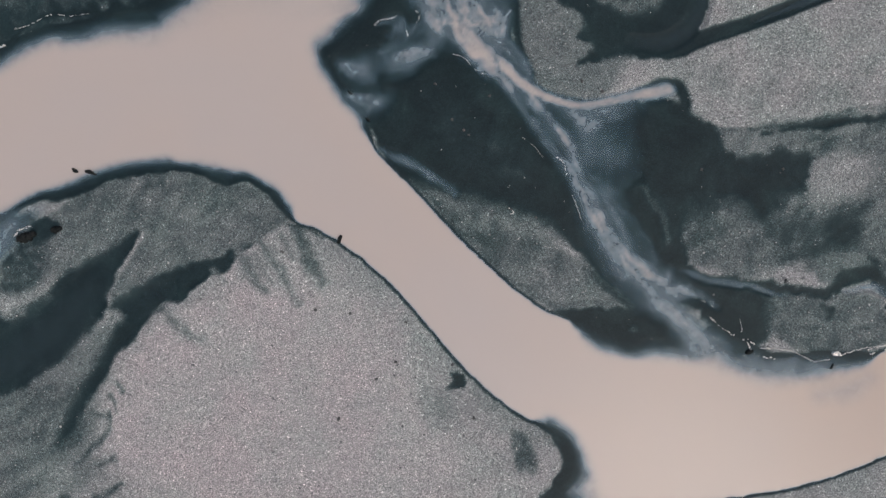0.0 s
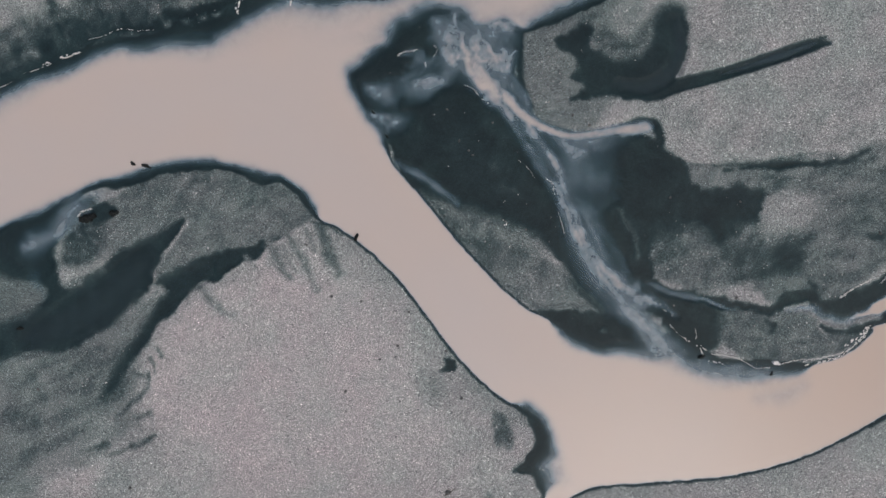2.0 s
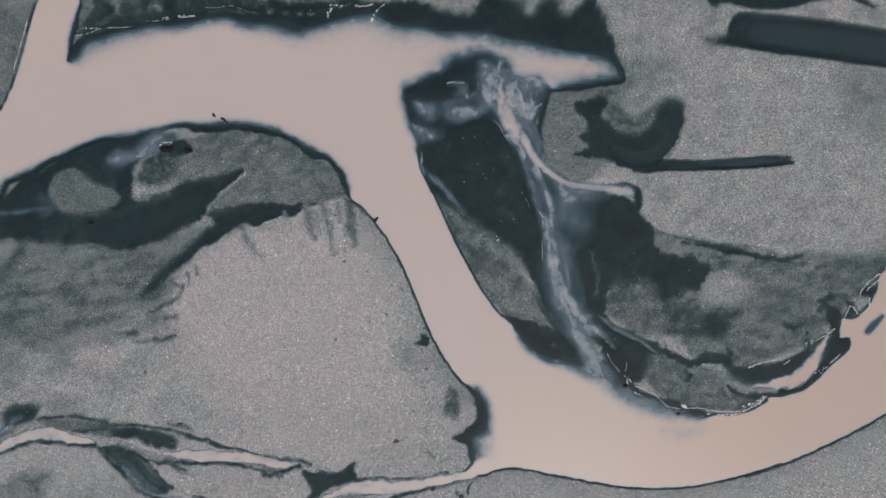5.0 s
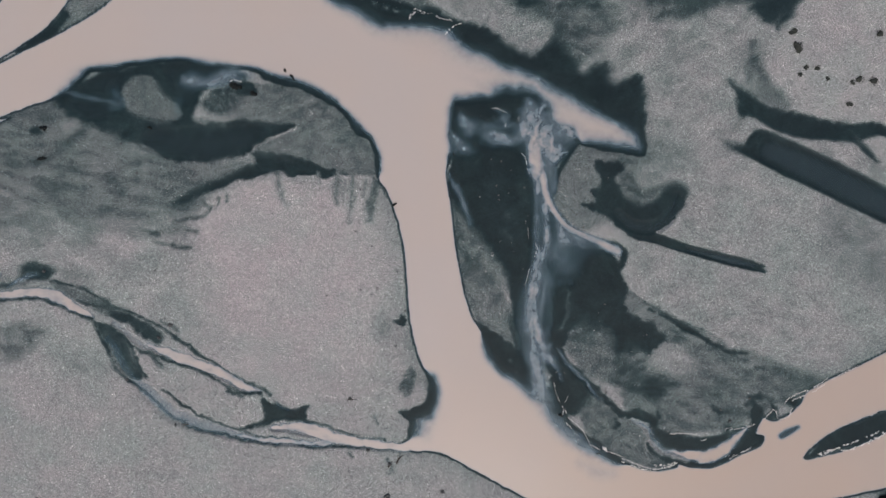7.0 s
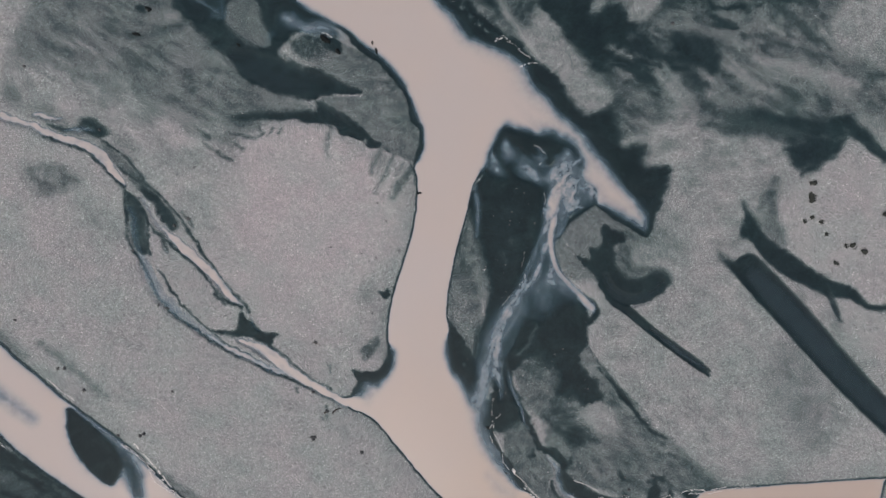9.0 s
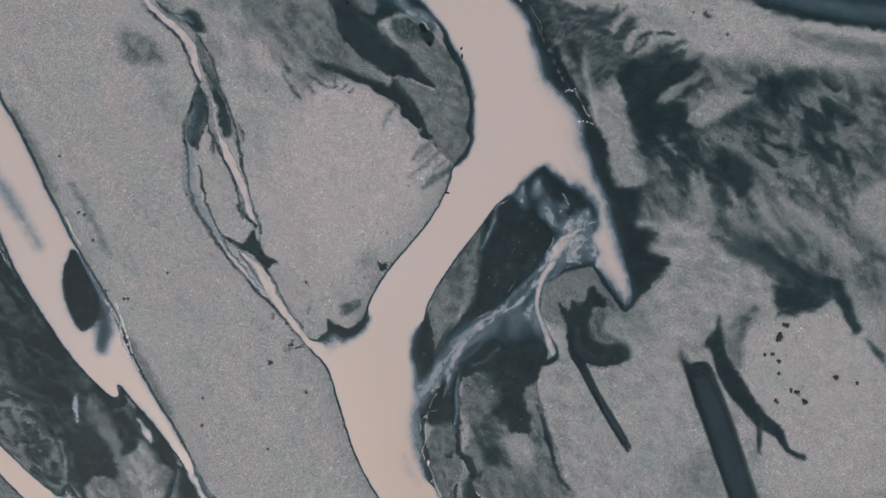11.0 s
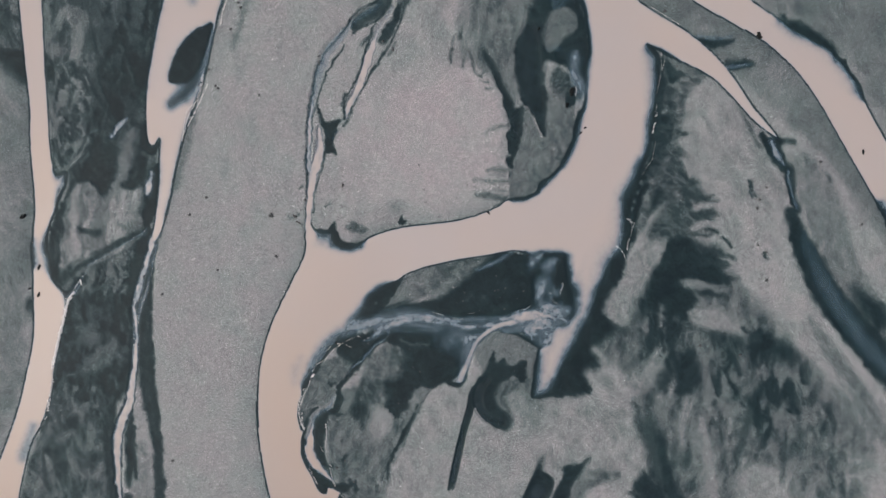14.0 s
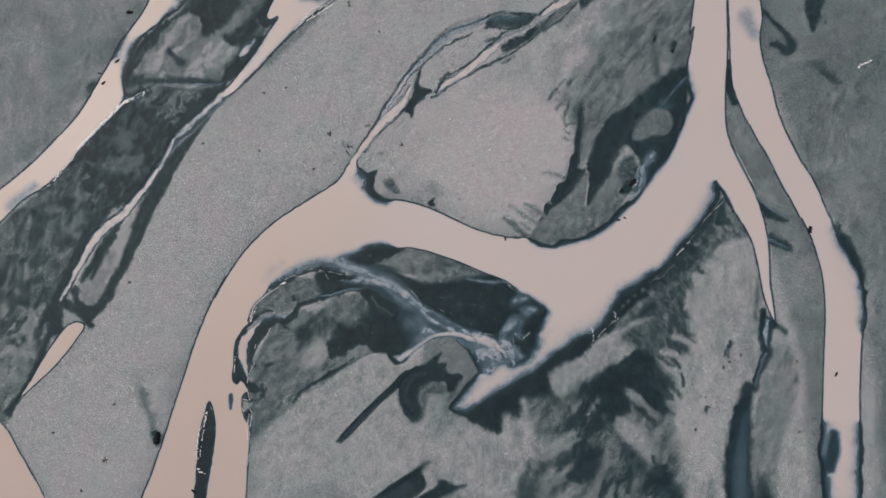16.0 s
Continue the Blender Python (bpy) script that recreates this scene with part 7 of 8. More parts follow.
shoal([(-50.3, 81.9, 0.76), (-47.1, 87.4, 0.76)], 0.5, 0.8)
shoal([(-80.8, -19.0, 1.77), (-80.7, -14.8, 1.27)], 0.25, 1.2)
shoal([(85.6, -55.4, 1.27), (79.0, -57.0, 1.02)], 0.3, 1.2)
shoal([(36.8, -16.4, 0.56), (39.6, -16.0, 0.79), (41.9, -14.9, 0.45)], 0.12, 1.4)
trail([(-56.6, 15.3, 0.61), (-55.9, 19.1, 0.49), (-56.6, 20.9, 0.24)], 0.75, 0.4, 0.3, 0.6)
rills("pale milky pool in a dark hollow")
rill([(-41.4, 60.0, 0.48), (-36.5, 66.3, 1.33), (-31.9, 75.0, 1.82), (-28.5, 83.6, 1.70), (-25.5, 92.6, 1.82), (-22.7, 101.1, 2.06), (-18.1, 116.5, 2.42)], 0.38, 1.6)
# <<< map

# ---- height of the ground, wetness along the shore, cloudiness of the water ----
def warped(field, dx, dy):
    """The field read at a place shifted by dx, dy metres."""
    x, y = (XX + dx).ravel(), (YY + dy).ravel()
    i = np.clip(np.searchsorted(GX, x) - 1, 0, NX - 2)
    j = np.clip(np.searchsorted(GY, y) - 1, 0, NY - 2)
    u = np.clip((x - GX[i]) / (GX[i + 1] - GX[i]), 0, 1)
    v = np.clip((y - GY[j]) / (GY[j + 1] - GY[j]), 0, 1)
    f = field
    out = (f[i, j] * (1 - u) + f[i + 1, j] * u) * (1 - v) + (f[i, j + 1] * (1 - u) + f[i + 1, j + 1] * u) * v
    return out.reshape(NX, NY).astype(np.float32)


# water has washed the stains about: feathered, smeared along old currents, sharp in places
free_to_drift = 1 - CALM
drift_x = (0.40 * clouds(XX / 1.9, YY / 1.9, 501, 3) + 0.20 * clouds(XX / 0.7, YY / 0.7, 511, 2)) * free_to_drift
drift_y = (0.40 * clouds(XX / 1.9, YY / 1.9, 521, 3) + 0.20 * clouds(XX / 0.7, YY / 0.7, 531, 2)) * free_to_drift
WET = warped(WET, drift_x, drift_y)
flow = 0.9 + 1.5 * clouds(XX / 14.0, YY / 14.0, 541, 2)
silt = clouds(XX / 0.9, YY / 0.9, 581, 2)
streaks, smear, total = 0.0, 0.0, 0.0
for r in (-1.5, -1.0, -0.5, 0.0, 0.5, 1.0, 1.5):
    k = 1.0 - abs(r) / 2.2
    dx, dy = r * np.cos(flow), r * np.sin(flow)
    streaks = streaks + k * warped(silt, dx, dy)
    smear = smear + k * warped(WET, 0.7 * dx, 0.7 * dy)
    total += k
streaks, smear = streaks / total, smear / total
keep = step(0.25 + 1.1 * clouds(XX / 2.6, YY / 2.6, 551, 3)) * free_to_drift
WET = WET * (1 - 0.7 * keep) + smear * 0.7 * keep
# thin washes of fine silt lie in streaks on damp ground, hardly any on dry gravel
some = step(0.35 + 0.9 * clouds(XX / 6.0, YY / 6.0, 591, 3))
WET = np.clip(WET + streaks * (0.10 + 0.34 * step((WET - 0.25) / 0.3) * step((1.0 - WET) / 0.15)) * some, 0, 1)
# silt clouds roll out from gentle shores
puffs = np.clip(GENTLE - 0.22, 0, 1.1)
slope = np.clip(GENTLE - 0.22, 0, 2.4)
SHORE = warped(SHORE, 0.75 * puffs * clouds(XX / 3.6, YY / 3.6, 561, 3), 0.75 * puffs * clouds(XX / 3.6, YY / 3.6, 565, 3)) - 0.2 * puffs - 0.12 * (slope - puffs)
GENTLE = GENTLE + 0.45 * puffs
# rills drift along their own course and thin out in strands
VEIL = warped(VEIL, drift_x, drift_y)
soft_veil = VEIL
for r in (0.35, 0.5):
    soft_veil = (warped(soft_veil, r, 0) + warped(soft_veil, -r, 0) + warped(soft_veil, 0, r) + warped(soft_veil, 0, -r)) / 4
across = np.arctan2(np.gradient(soft_veil, axis=1), np.gradient(soft_veil, axis=0))
strand = clouds(XX / 0.55, YY / 0.55, 601, 2)
along, total = 0.0, 0.0
for r in (-1.2, -0.8, -0.4, 0.0, 0.4, 0.8, 1.2):
    k = 1.0 - abs(r) / 1.8
    along = along + k * warped(strand, -r * np.sin(across), r * np.cos(across))
    total += k
VEIL = np.clip(VEIL + 0.3 * (1 - THIN) * (soft_veil - VEIL), 0, 1)
VEIL = np.clip(VEIL * (1.0 + 0.42 * along / total), 0, 0.97)

depth = 1.0 - np.exp(np.minimum(SHORE, 0) / GENTLE)
MURK = np.where(SHORE < 0, 1.0 - np.exp(-(depth / 0.42) ** 2), 0.0)
MURK = np.maximum(MURK * (1 - SHOAL), VEIL)
rim = np.exp(-np.maximum(SHORE, 0) / np.maximum(0.13 + 0.10 * np.minimum(GENTLE, 1.0) + 0.12 * clouds(XX / 1.3, YY / 1.3, 571, 3), 0.04))
damp = np.exp(-np.maximum(SHORE, 0) / 2.2)
WET = np.clip(np.maximum(WET, WET + 0.12 * damp), 0, 1)
WET = np.where(SHORE < 0, 0.96, np.maximum(WET, 0.97 * np.clip(1.5 * rim, 0, 1)))
land = 0.03 + 0.30 * (1 - WET) * (1 - np.exp(-np.maximum(SHORE, 0) / 1.5)) + 0.05 * clouds(XX / 2.5, YY / 2.5, 5, 3) * (1 - WET)
cover = np.maximum(VEIL, POOL)
land = np.maximum(land, 0.012)
sink = step(cover / 0.16)
land = land * (1 - sink) - (0.02 + 0.10 * cover) * sink
HEIGHT = np.where(SHORE < 0, -0.16 * depth - 0.004, land)
WET = np.where(POOL > 0.3, np.maximum(WET, 0.93), WET)


def sheet(name, mask, z, fields, mat, label, category):
    """A mesh of the grid's cells where mask is set."""
    i, j = np.nonzero(mask)
    corners = np.stack([i * NY + j, (i + 1) * NY + j, (i + 1) * NY + j + 1, i * NY + j + 1], 1).ravel()
    used, index = np.unique(corners, return_inverse=True)
    n, m = len(used), len(i)
    me = bpy.data.meshes.new(name)
    me.vertices.add(n)
    co = np.stack([XX.ravel()[used], YY.ravel()[used], z.ravel()[used]], 1)
    me.vertices.foreach_set("co", co.astype(np.float32).ravel())
    me.loops.add(4 * m)
    me.loops.foreach_set("vertex_index", index.ravel().astype(np.int32))
    me.polygons.add(m)
    me.polygons.foreach_set("loop_start", np.arange(0, 4 * m, 4, dtype=np.int32))
    me.polygons.foreach_set("use_smooth", np.ones(m, dtype=bool))
    for key, field in fields.items():
        a = me.attributes.new(key, "FLOAT", "POINT")
        a.data.foreach_set("value", field.ravel()[used].astype(np.float32))
    me.materials.append(mat)
    me.update(calc_edges=True)
    me.validate()
    return tagged(new(name, me), label, category, kind="structure")


cells = np.ones((NX - 1, NY - 1), dtype=bool)


def any_corner(mask):
    return mask[:-1, :-1] | mask[1:, :-1] | mask[:-1, 1:] | mask[1:, 1:]


free = cells.copy()
for name, mask in ISLANDS:
    own = (mask[:-1, :-1] & mask[1:, 1:]) & free
    free &= ~own
    sheet("sandbar", own, HEIGHT, {"wet": WET}, GRAVEL, "low island of wet dark silt and gravel in the river", "sandbar")
sheet("ground", free, HEIGHT, {"wet": WET}, GRAVEL, "grey gravel and dark wet silt of a braided river plain", "ground")
FLAT = np.zeros((NX, NY), dtype=np.float32)
WATER_LABELS = {
    "main_river": ("river", "cream-coloured silty glacial river in a winding channel", "river"),
    "north_river": ("river", "narrow cream-coloured river beside a grey plain", "river"),
    "south_river": ("river", "straight tan river below a dark mottled bank", "river"),
    "middle_river": ("river", "pale silty river that thins to a trickle", "river"),
    "corner_river": ("river", "broad tan water at the edge of the gravel", "river"),
}
silty = any_corner((SHORE < 0) | (VEIL > 0.01))
owner = OWNER[:-1, :-1]
for k, name in enumerate(BODIES):
    kind, label, category = WATER_LABELS[name]
    sheet(kind, any_corner(SHORE < 0) & (owner == k + 1), FLAT, {"murk": MURK}, MILKY, label, category)
rest = silty & ~(any_corner(SHORE < 0) & (owner > 0))
def without_scraps(mask, least=60):
    """The mask without its smallest loose patches."""
    left = set(map(tuple, np.argwhere(mask)))
    kept = np.zeros_like(mask)
    while left:
        patch = [left.pop()]
        for i, j in patch:
            for q in ((i + 1, j), (i - 1, j), (i, j + 1), (i, j - 1)):
                if q in left:
                    left.remove(q)
                    patch.append(q)
        if len(patch) >= least:
            kept[tuple(np.array(patch).T)] = True
    return kept


for k, label in enumerate(RILLS):
    own = rest & (np.maximum(RILL_OF[:-1, :-1], 1) == k + 1)
    own = without_scraps(own)
    if own.sum() > 20:
        sheet("rill", own, FLAT, {"murk": MURK}, MILKY, label, "rill")
clear = any_corner(POOL > 0.01) & ~silty
for k in POOLS:
    own = clear & (POOL_OF[:-1, :-1] == k)
    if own.sum() > 20:
        sheet("pool", own, FLAT, {"murk": POOL}, CLEAR, "clear dark blue standing water on wet silt", "pool")

# ---- things that lie on the gravel and in the water ----
def ground_height(x, y):
    i = int(np.clip(np.searchsorted(GX, x), 1, NX - 1))
    j = int(np.clip(np.searchsorted(GY, y), 1, NY - 1))
    return float(HEIGHT[i, j])


def plain_material(name, low, high, scale, rough, spec=0.3):
    mat, tree, bsdf = nodes_of(name)
    colour = ramp(tree, noise_node(tree, scale, 4, 0.65), [(0.3, low), (0.7, high)])
    tree.links.new(colour, bsdf.inputs["Base Color"])
    bsdf.inputs["Roughness"].default_value = rough
    bsdf.inputs["Specular IOR Level"].default_value = spec
    bump = node(tree, "ShaderNodeBump", Strength=0.5, Distance=0.04)
    tree.links.new(noise_node(tree, scale * 3, 3, 0.6), bump.inputs["Height"])
    tree.links.new(bump.outputs[0], bsdf.inputs["Normal"])
    return mat


PEAT = plain_material("wet_peat", (0.007, 0.009, 0.010), (0.018, 0.021, 0.021), 6, 0.85, 0.15)
ROCK = plain_material("basalt", (0.04, 0.043, 0.045), (0.11, 0.112, 0.112), 8, 0.7)
FOAM = plain_material("foam", (0.62, 0.60, 0.58), (0.85, 0.83, 0.81), 9, 0.9)
WOOD = plain_material("driftwood", (0.02, 0.018, 0.016), (0.07, 0.06, 0.05), 10, 0.85)
MOSS = plain_material("dark_moss", (0.022, 0.026, 0.024), (0.055, 0.06, 0.052), 7, 0.95)


def finish(name, bm, mat, label, category, group="", kind="", smooth=True):
    me = bpy.data.meshes.new(name)
    bm.to_mesh(me)
    bm.free()
    for p in me.polygons:
        p.use_smooth = smooth
    me.materials.append(mat)
    return tagged(new(name, me), label, category, group, kind)


def part(name, bm, mat, parent, label="", kind=""):
    """One mesh under a thing."""
    me = bpy.data.meshes.new(name)
    bm.to_mesh(me)
    bm.free()
    me.materials.append(mat)
    ob = new(name, me)
    ob.parent = parent
    return tagged(ob, label, kind=kind)


def lump(bm, at, size, flat, rnd, turn=0.0, detail=2, rough=0.28):
    """A weathered lump: a ball pushed about by noise and flattened."""
    made = bmesh.ops.create_icosphere(bm, subdivisions=detail, radius=1.0)["verts"]
    off = Vector((rnd.uniform(-50, 50), rnd.uniform(-50, 50), rnd.uniform(-50, 50)))
    c, s = math.cos(turn), math.sin(turn)
    for v in made:
        k = 1 + rough * noise.noise(v.co * 1.3 + off) * 1.6 + rough * 0.6 * noise.noise(v.co * 3.1 + off)
        x, y, z = v.co.x * size[0] * k, v.co.y * size[1] * k, v.co.z * flat * k
        v.co = Vector((at[0] + x * c - y * s, at[1] + x * s + y * c, at[2] + z))


def rest(x, y):
    return max(ground_height(x, y), 0.0)


def clod(x, y, long, wide, turn, seed):
    """A curled clod of peat torn from the bank."""
    rnd = random.Random(seed)
    bm = bmesh.new()
    z = rest(x, y)
    bend = rnd.uniform(-0.5, 0.5)
    for k in range(4):
        t = k / 3 - 0.5
        a = radians(turn) + bend * t
        w = wide * (0.5 + 0.6 * (1 - abs(t) * 1.4)) * rnd.uniform(0.8, 1.2)
        lump(bm, (x + math.cos(a) * long * t * 0.75, y + math.sin(a) * long * t * 0.75, z + wide * 0.1), (long * 0.22, w * 0.5), wide * 0.4, rnd, a)
    finish("peat_clod", bm, PEAT, "dark wet peat clod stranded by the water", "clod", "peat clods")


def stone(x, y, size, seed):
    if ground_height(x, y) < 0:
        return
    rnd = random.Random(seed)
    bm = bmesh.new()
    lump(bm, (x, y, rest(x, y) + size * 0.12), (size * 0.55, size * rnd.uniform(0.35, 0.5)), size * 0.36, rnd, rnd.uniform(0, 6.3), 2, 0.3)
    finish("stone", bm, ROCK, "dark basalt stone half sunk in gravel", "stone", "scattered stones")


def tussock(x, y, size, seed):
    """A low cushion of moss: a few lumps and a fringe of short blades."""
    rnd = random.Random(seed)
    bm = bmesh.new()
    z = rest(x, y)
    for k in range(5):
        a, r = rnd.uniform(0, 6.3), size * rnd.uniform(0.05, 0.35)
        s = size * rnd.uniform(0.22, 0.36)
        lump(bm, (x + math.cos(a) * r, y + math.sin(a) * r, z + s * 0.1), (s, s * 0.8), s * 0.5, rnd, a, 2, 0.4)
    cushion = finish("moss_tussock", bm, MOSS, "dark moss tussock on pale sand", "tussock", "moss tussocks")
    bm = bmesh.new()
    for k in range(70):
        a, r = rnd.uniform(0, 6.3), size * rnd.uniform(0.25, 0.55)
        px, py, h = x + math.cos(a) * r, y + math.sin(a) * r, size * rnd.uniform(0.12, 0.26)
        w = size * 0.03
        out = size * rnd.uniform(0.02, 0.16)
        v = [bm.verts.new(q) for q in ((px - math.sin(a) * w, py + math.cos(a) * w, z), (px + math.sin(a) * w, py - math.cos(a) * w, z),
             (px + math.cos(a) * out, py + math.sin(a) * out, z + h))]
        bm.faces.new(v)
    part("blades", bm, MOSS, cushion, kind="stuff")


def driftwood(x, y, long, turn, seed):
    """A bent stick with a side twig."""
    rnd = random.Random(seed)
    bm = bmesh.new()
    z = rest(x, y)

    def limb(x0, y0, a, length, r0):
        rings = []
        for k in range(7):
            t = k / 6
            a2 = a + 0.5 * math.sin(t * 2.2 + seed) * 0.5
            px, py = x0 + math.cos(a2) * length * t, y0 + math.sin(a2) * length * t
            r = r0 * (1 - 0.75 * t) + 0.01
            rings.append([bm.verts.new((px - math.sin(a2) * r * math.cos(q), py + math.cos(a2) * r * math.cos(q), z + r * 0.6 + r * math.sin(q)))
                          for q in [i * math.tau / 6 for i in range(6)]])
        for p, q in zip(rings, rings[1:]):
            for i in range(6):
                bm.faces.new((p[i], p[(i + 1) % 6], q[(i + 1) % 6], q[i]))
        bm.faces.new(rings[0][::-1])
        bm.faces.new(rings[-1])

    a = radians(turn)
    limb(x, y, a, long, long * 0.07)
    stick = finish("driftwood", bm, WOOD, "dark bent piece of driftwood on gravel", "driftwood", "driftwood")
    bm = bmesh.new()
    limb(x + math.cos(a) * long * 0.4, y + math.sin(a) * long * 0.4, a + 0.9, long * 0.4, long * 0.04)
    part("twig", bm, WOOD, stick)


def foam_line(points, width, density=1.0, gaps=0.15):
    """Scraps of dried foam in a line along the water's edge."""
    p = smooth_curve(points, False, 8)
    rnd = random.Random(int(abs(p[0][0] * 97 + p[0][1] * 31)))
    bm = bmesh.new()
    walked, skip = 0.0, 0.0
    for a, b in zip(p, p[1:]):
        length = math.hypot(*(b - a))
        n = max(1, int(length / (width * 0.7) * density))
        for k in range(n):
            walked += length / n
            if walked < skip:
                continue
            if rnd.random() < gaps * 0.3:
                skip = walked + rnd.uniform(0.5, 4) * width * 2
            t = (k + rnd.random()) / n
            x, y = a + (b - a) * t
            x, y = x + rnd.gauss(0, width * 0.3), y + rnd.gauss(0, width * 0.3)
            s = width * rnd.uniform(0.3, 0.75)
            turn = math.atan2(b[1] - a[1], b[0] - a[0]) + rnd.uniform(-0.5, 0.5)
            lump(bm, (x, y, rest(x, y) + 0.02), (s, s * rnd.uniform(0.4, 0.7)), 0.05, rnd, turn, 1, 0.4)
    finish("foam_line", bm, FOAM, "thin white line of foam along the waterline", "foam", "foam lines", "stuff")


# >>> things

# peat clods
clod(-34.6, 8.8, 1.07, 0.43, -22, 1)
clod(-36.2, 9.0, 0.62, 0.37, -32, 2)
clod(-10.2, 1.1, 0.79, 0.51, 68, 3)
clod(30.0, -11.8, 0.73, 0.51, 18, 4)
clod(38.2, -13.6, 0.51, 0.30, 58, 5)
clod(-8.5, 15.6, 0.51, 0.30, -42, 6)
clod(-6.9, 12.9, 0.51, 0.30, -42, 7)
clod(-72.0, 30.0, 1.39, 0.98, -127, 8)
clod(-62.7, 61.6, 1.01, 0.51, -147, 9)
clod(54.6, -70.7, 1.02, 0.51, -167, 10)
clod(49.6, -73.7, 1.02, 0.51, -167, 11)
clod(42.2, -82.1, 1.27, 0.89, 153, 12)
clod(79.7, 5.8, 2.53, 1.52, -127, 13)
clod(77.7, 20.3, 1.14, 0.51, 103, 14)
clod(-62.6, -19.7, 1.07, 0.75, 34, 15)
clod(-60.2, -23.8, 1.25, 0.62, 44, 16)
clod(-21.0, -82.8, 0.68, 0.47, 157, 17)
clod(54.5, -73.0, 0.56, 0.39, 157, 18)
clod(-41.2, 2.6, 1.75, 1.05, 17, 19)
clod(-38.2, 3.2, 1.02, 0.71, 7, 20)
clod(-48.8, -10.3, 0.73, 0.44, 7, 21)

# stones
for k, (x, y, size) in enumerate([(14.5, 15.7, 0.34), (16.5, 14.6, 0.34), (-7.1, -12.9, 0.34), (-9.4, -6.3, 0.34), (-12.8, -5.8, 0.34), (4.6, -14.5, 0.34), (2.4, -17.2, 0.34), (-5.1, -11.3, 0.34), (-15.9, 0.1, 0.34), (-3.9, -7.4, 0.34), (-11.0, -16.7, 0.34)]):
    stone(x, y, size, 2200 + k)
for k, (x, y, size) in enumerate([(-19.1, -46.3, 0.58), (-28.8, -34.2, 0.58), (-2.6, -61.9, 0.58), (-20.1, -67.1, 0.58), (12.0, -33.1, 0.58), (14.2, -37.7, 0.58), (-66.4, -42.8, 0.58), (-29.2, -36.9, 0.58), (27.7, -22.5, 0.58), (-14.5, -65.5, 0.58), (-4.8, -65.1, 0.58)]):
    stone(x, y, size, 2300 + k)
for k, (x, y, size) in enumerate([(-29.8, -45.2, 0.53), (-19.4, -46.8, 0.53), (11.9, -33.1, 0.53), (-50.1, -38.3, 0.53), (-29.0, -34.3, 0.53), (1.0, -28.0, 0.53), (39.9, -17.4, 0.53), (52.4, 2.2, 0.53)]):
    stone(x, y, size, 2400 + k)
for k, (x, y, size) in enumerate([(14.6, -37.7, 0.63), (7.9, -33.2, 0.63), (92.5, 5.1, 0.63), (84.7, -5.2, 0.63), (99.8, -5.7, 0.63), (100.0, 8.8, 0.63), (12.3, -63.9, 0.63), (23.4, -52.4, 0.63), (40.7, -48.4, 0.63), (21.2, -32.1, 0.63), (-62.6, -19.7, 0.63), (-65.9, 10.4, 0.63), (-28.9, 58.4, 0.63), (-48.8, 51.4, 0.63), (-99.3, 3.1, 0.63), (-96.0, -9.9, 0.63), (-73.2, 15.5, 0.63), (-56.1, 55.0, 0.63), (-42.5, 48.2, 0.63), (-40.8, 48.8, 0.63), (69.4, -28.0, 0.63), (17.7, -63.1, 0.63)]):
    stone(x, y, size, 2500 + k)
for k, (x, y, size) in enumerate([(14.4, -37.3, 0.56), (-18.3, -45.7, 0.56), (-28.5, -44.1, 0.56), (18.4, -51.2, 0.56), (26.5, -56.4, 0.56), (-2.5, -61.2, 0.56), (-19.5, -66.2, 0.56), (-31.1, -68.5, 0.56), (30.2, -41.2, 0.56), (-5.8, -53.1, 0.56), (-9.8, 53.8, 0.56), (-45.5, 48.1, 0.56), (-49.4, 69.3, 0.56), (-34.2, 53.0, 0.56), (-33.9, 55.3, 0.56), (-12.6, 62.0, 0.56)]):
    stone(x, y, size, 2600 + k)
for k, (x, y, size) in enumerate([(1.5, 12.5, 0.28), (2.6, 11.4, 0.28), (3.1, 10.9, 0.28), (-0.0, 16.1, 0.28), (5.3, 14.7, 0.28), (7.0, 3.3, 0.28), (9.4, 2.4, 0.28), (34.1, 6.2, 0.28), (0.5, -11.8, 0.28), (26.0, 6.5, 0.28)]):
    stone(x, y, size, 2700 + k)
for k, (x, y, size) in enumerate([(33.8, -4.9, 0.36), (50.3, 2.9, 0.36), (53.1, 6.9, 0.36), (30.2, -11.7, 0.36), (-51.2, -14.9, 0.36), (-46.5, -17.3, 0.36), (-57.4, 18.7, 0.36), (-35.6, -28.4, 0.36), (2.5, -11.5, 0.36)]):
    stone(x, y, size, 2800 + k)

# moss tussocks
for k, (x, y, size) in enumerate([(31.2, 53.4, 0.68), (31.4, 54.8, 0.79), (32.9, 55.7, 0.90), (35.2, 55.2, 0.68), (38.7, 56.9, 0.79), (39.5, 58.0, 1.13), (41.2, 58.8, 1.36), (38.1, 65.7, 0.90), (26.6, 58.4, 1.02), (28.5, 56.8, 1.13), (39.8, 69.3, 0.79)]):
    tussock(x, y, size, 2900 + k)
for k, (x, y, size) in enumerate([(26.5, 58.0, 0.80), (28.6, 56.7, 1.42), (37.9, 65.6, 0.97), (40.2, 53.8, 0.89)]):
    tussock(x, y, size, 3000 + k)
for k, (x, y, size) in enumerate([(-35.2, 89.0, 0.97), (-72.0, 30.0, 0.97)]):
    tussock(x, y, size, 3100 + k)

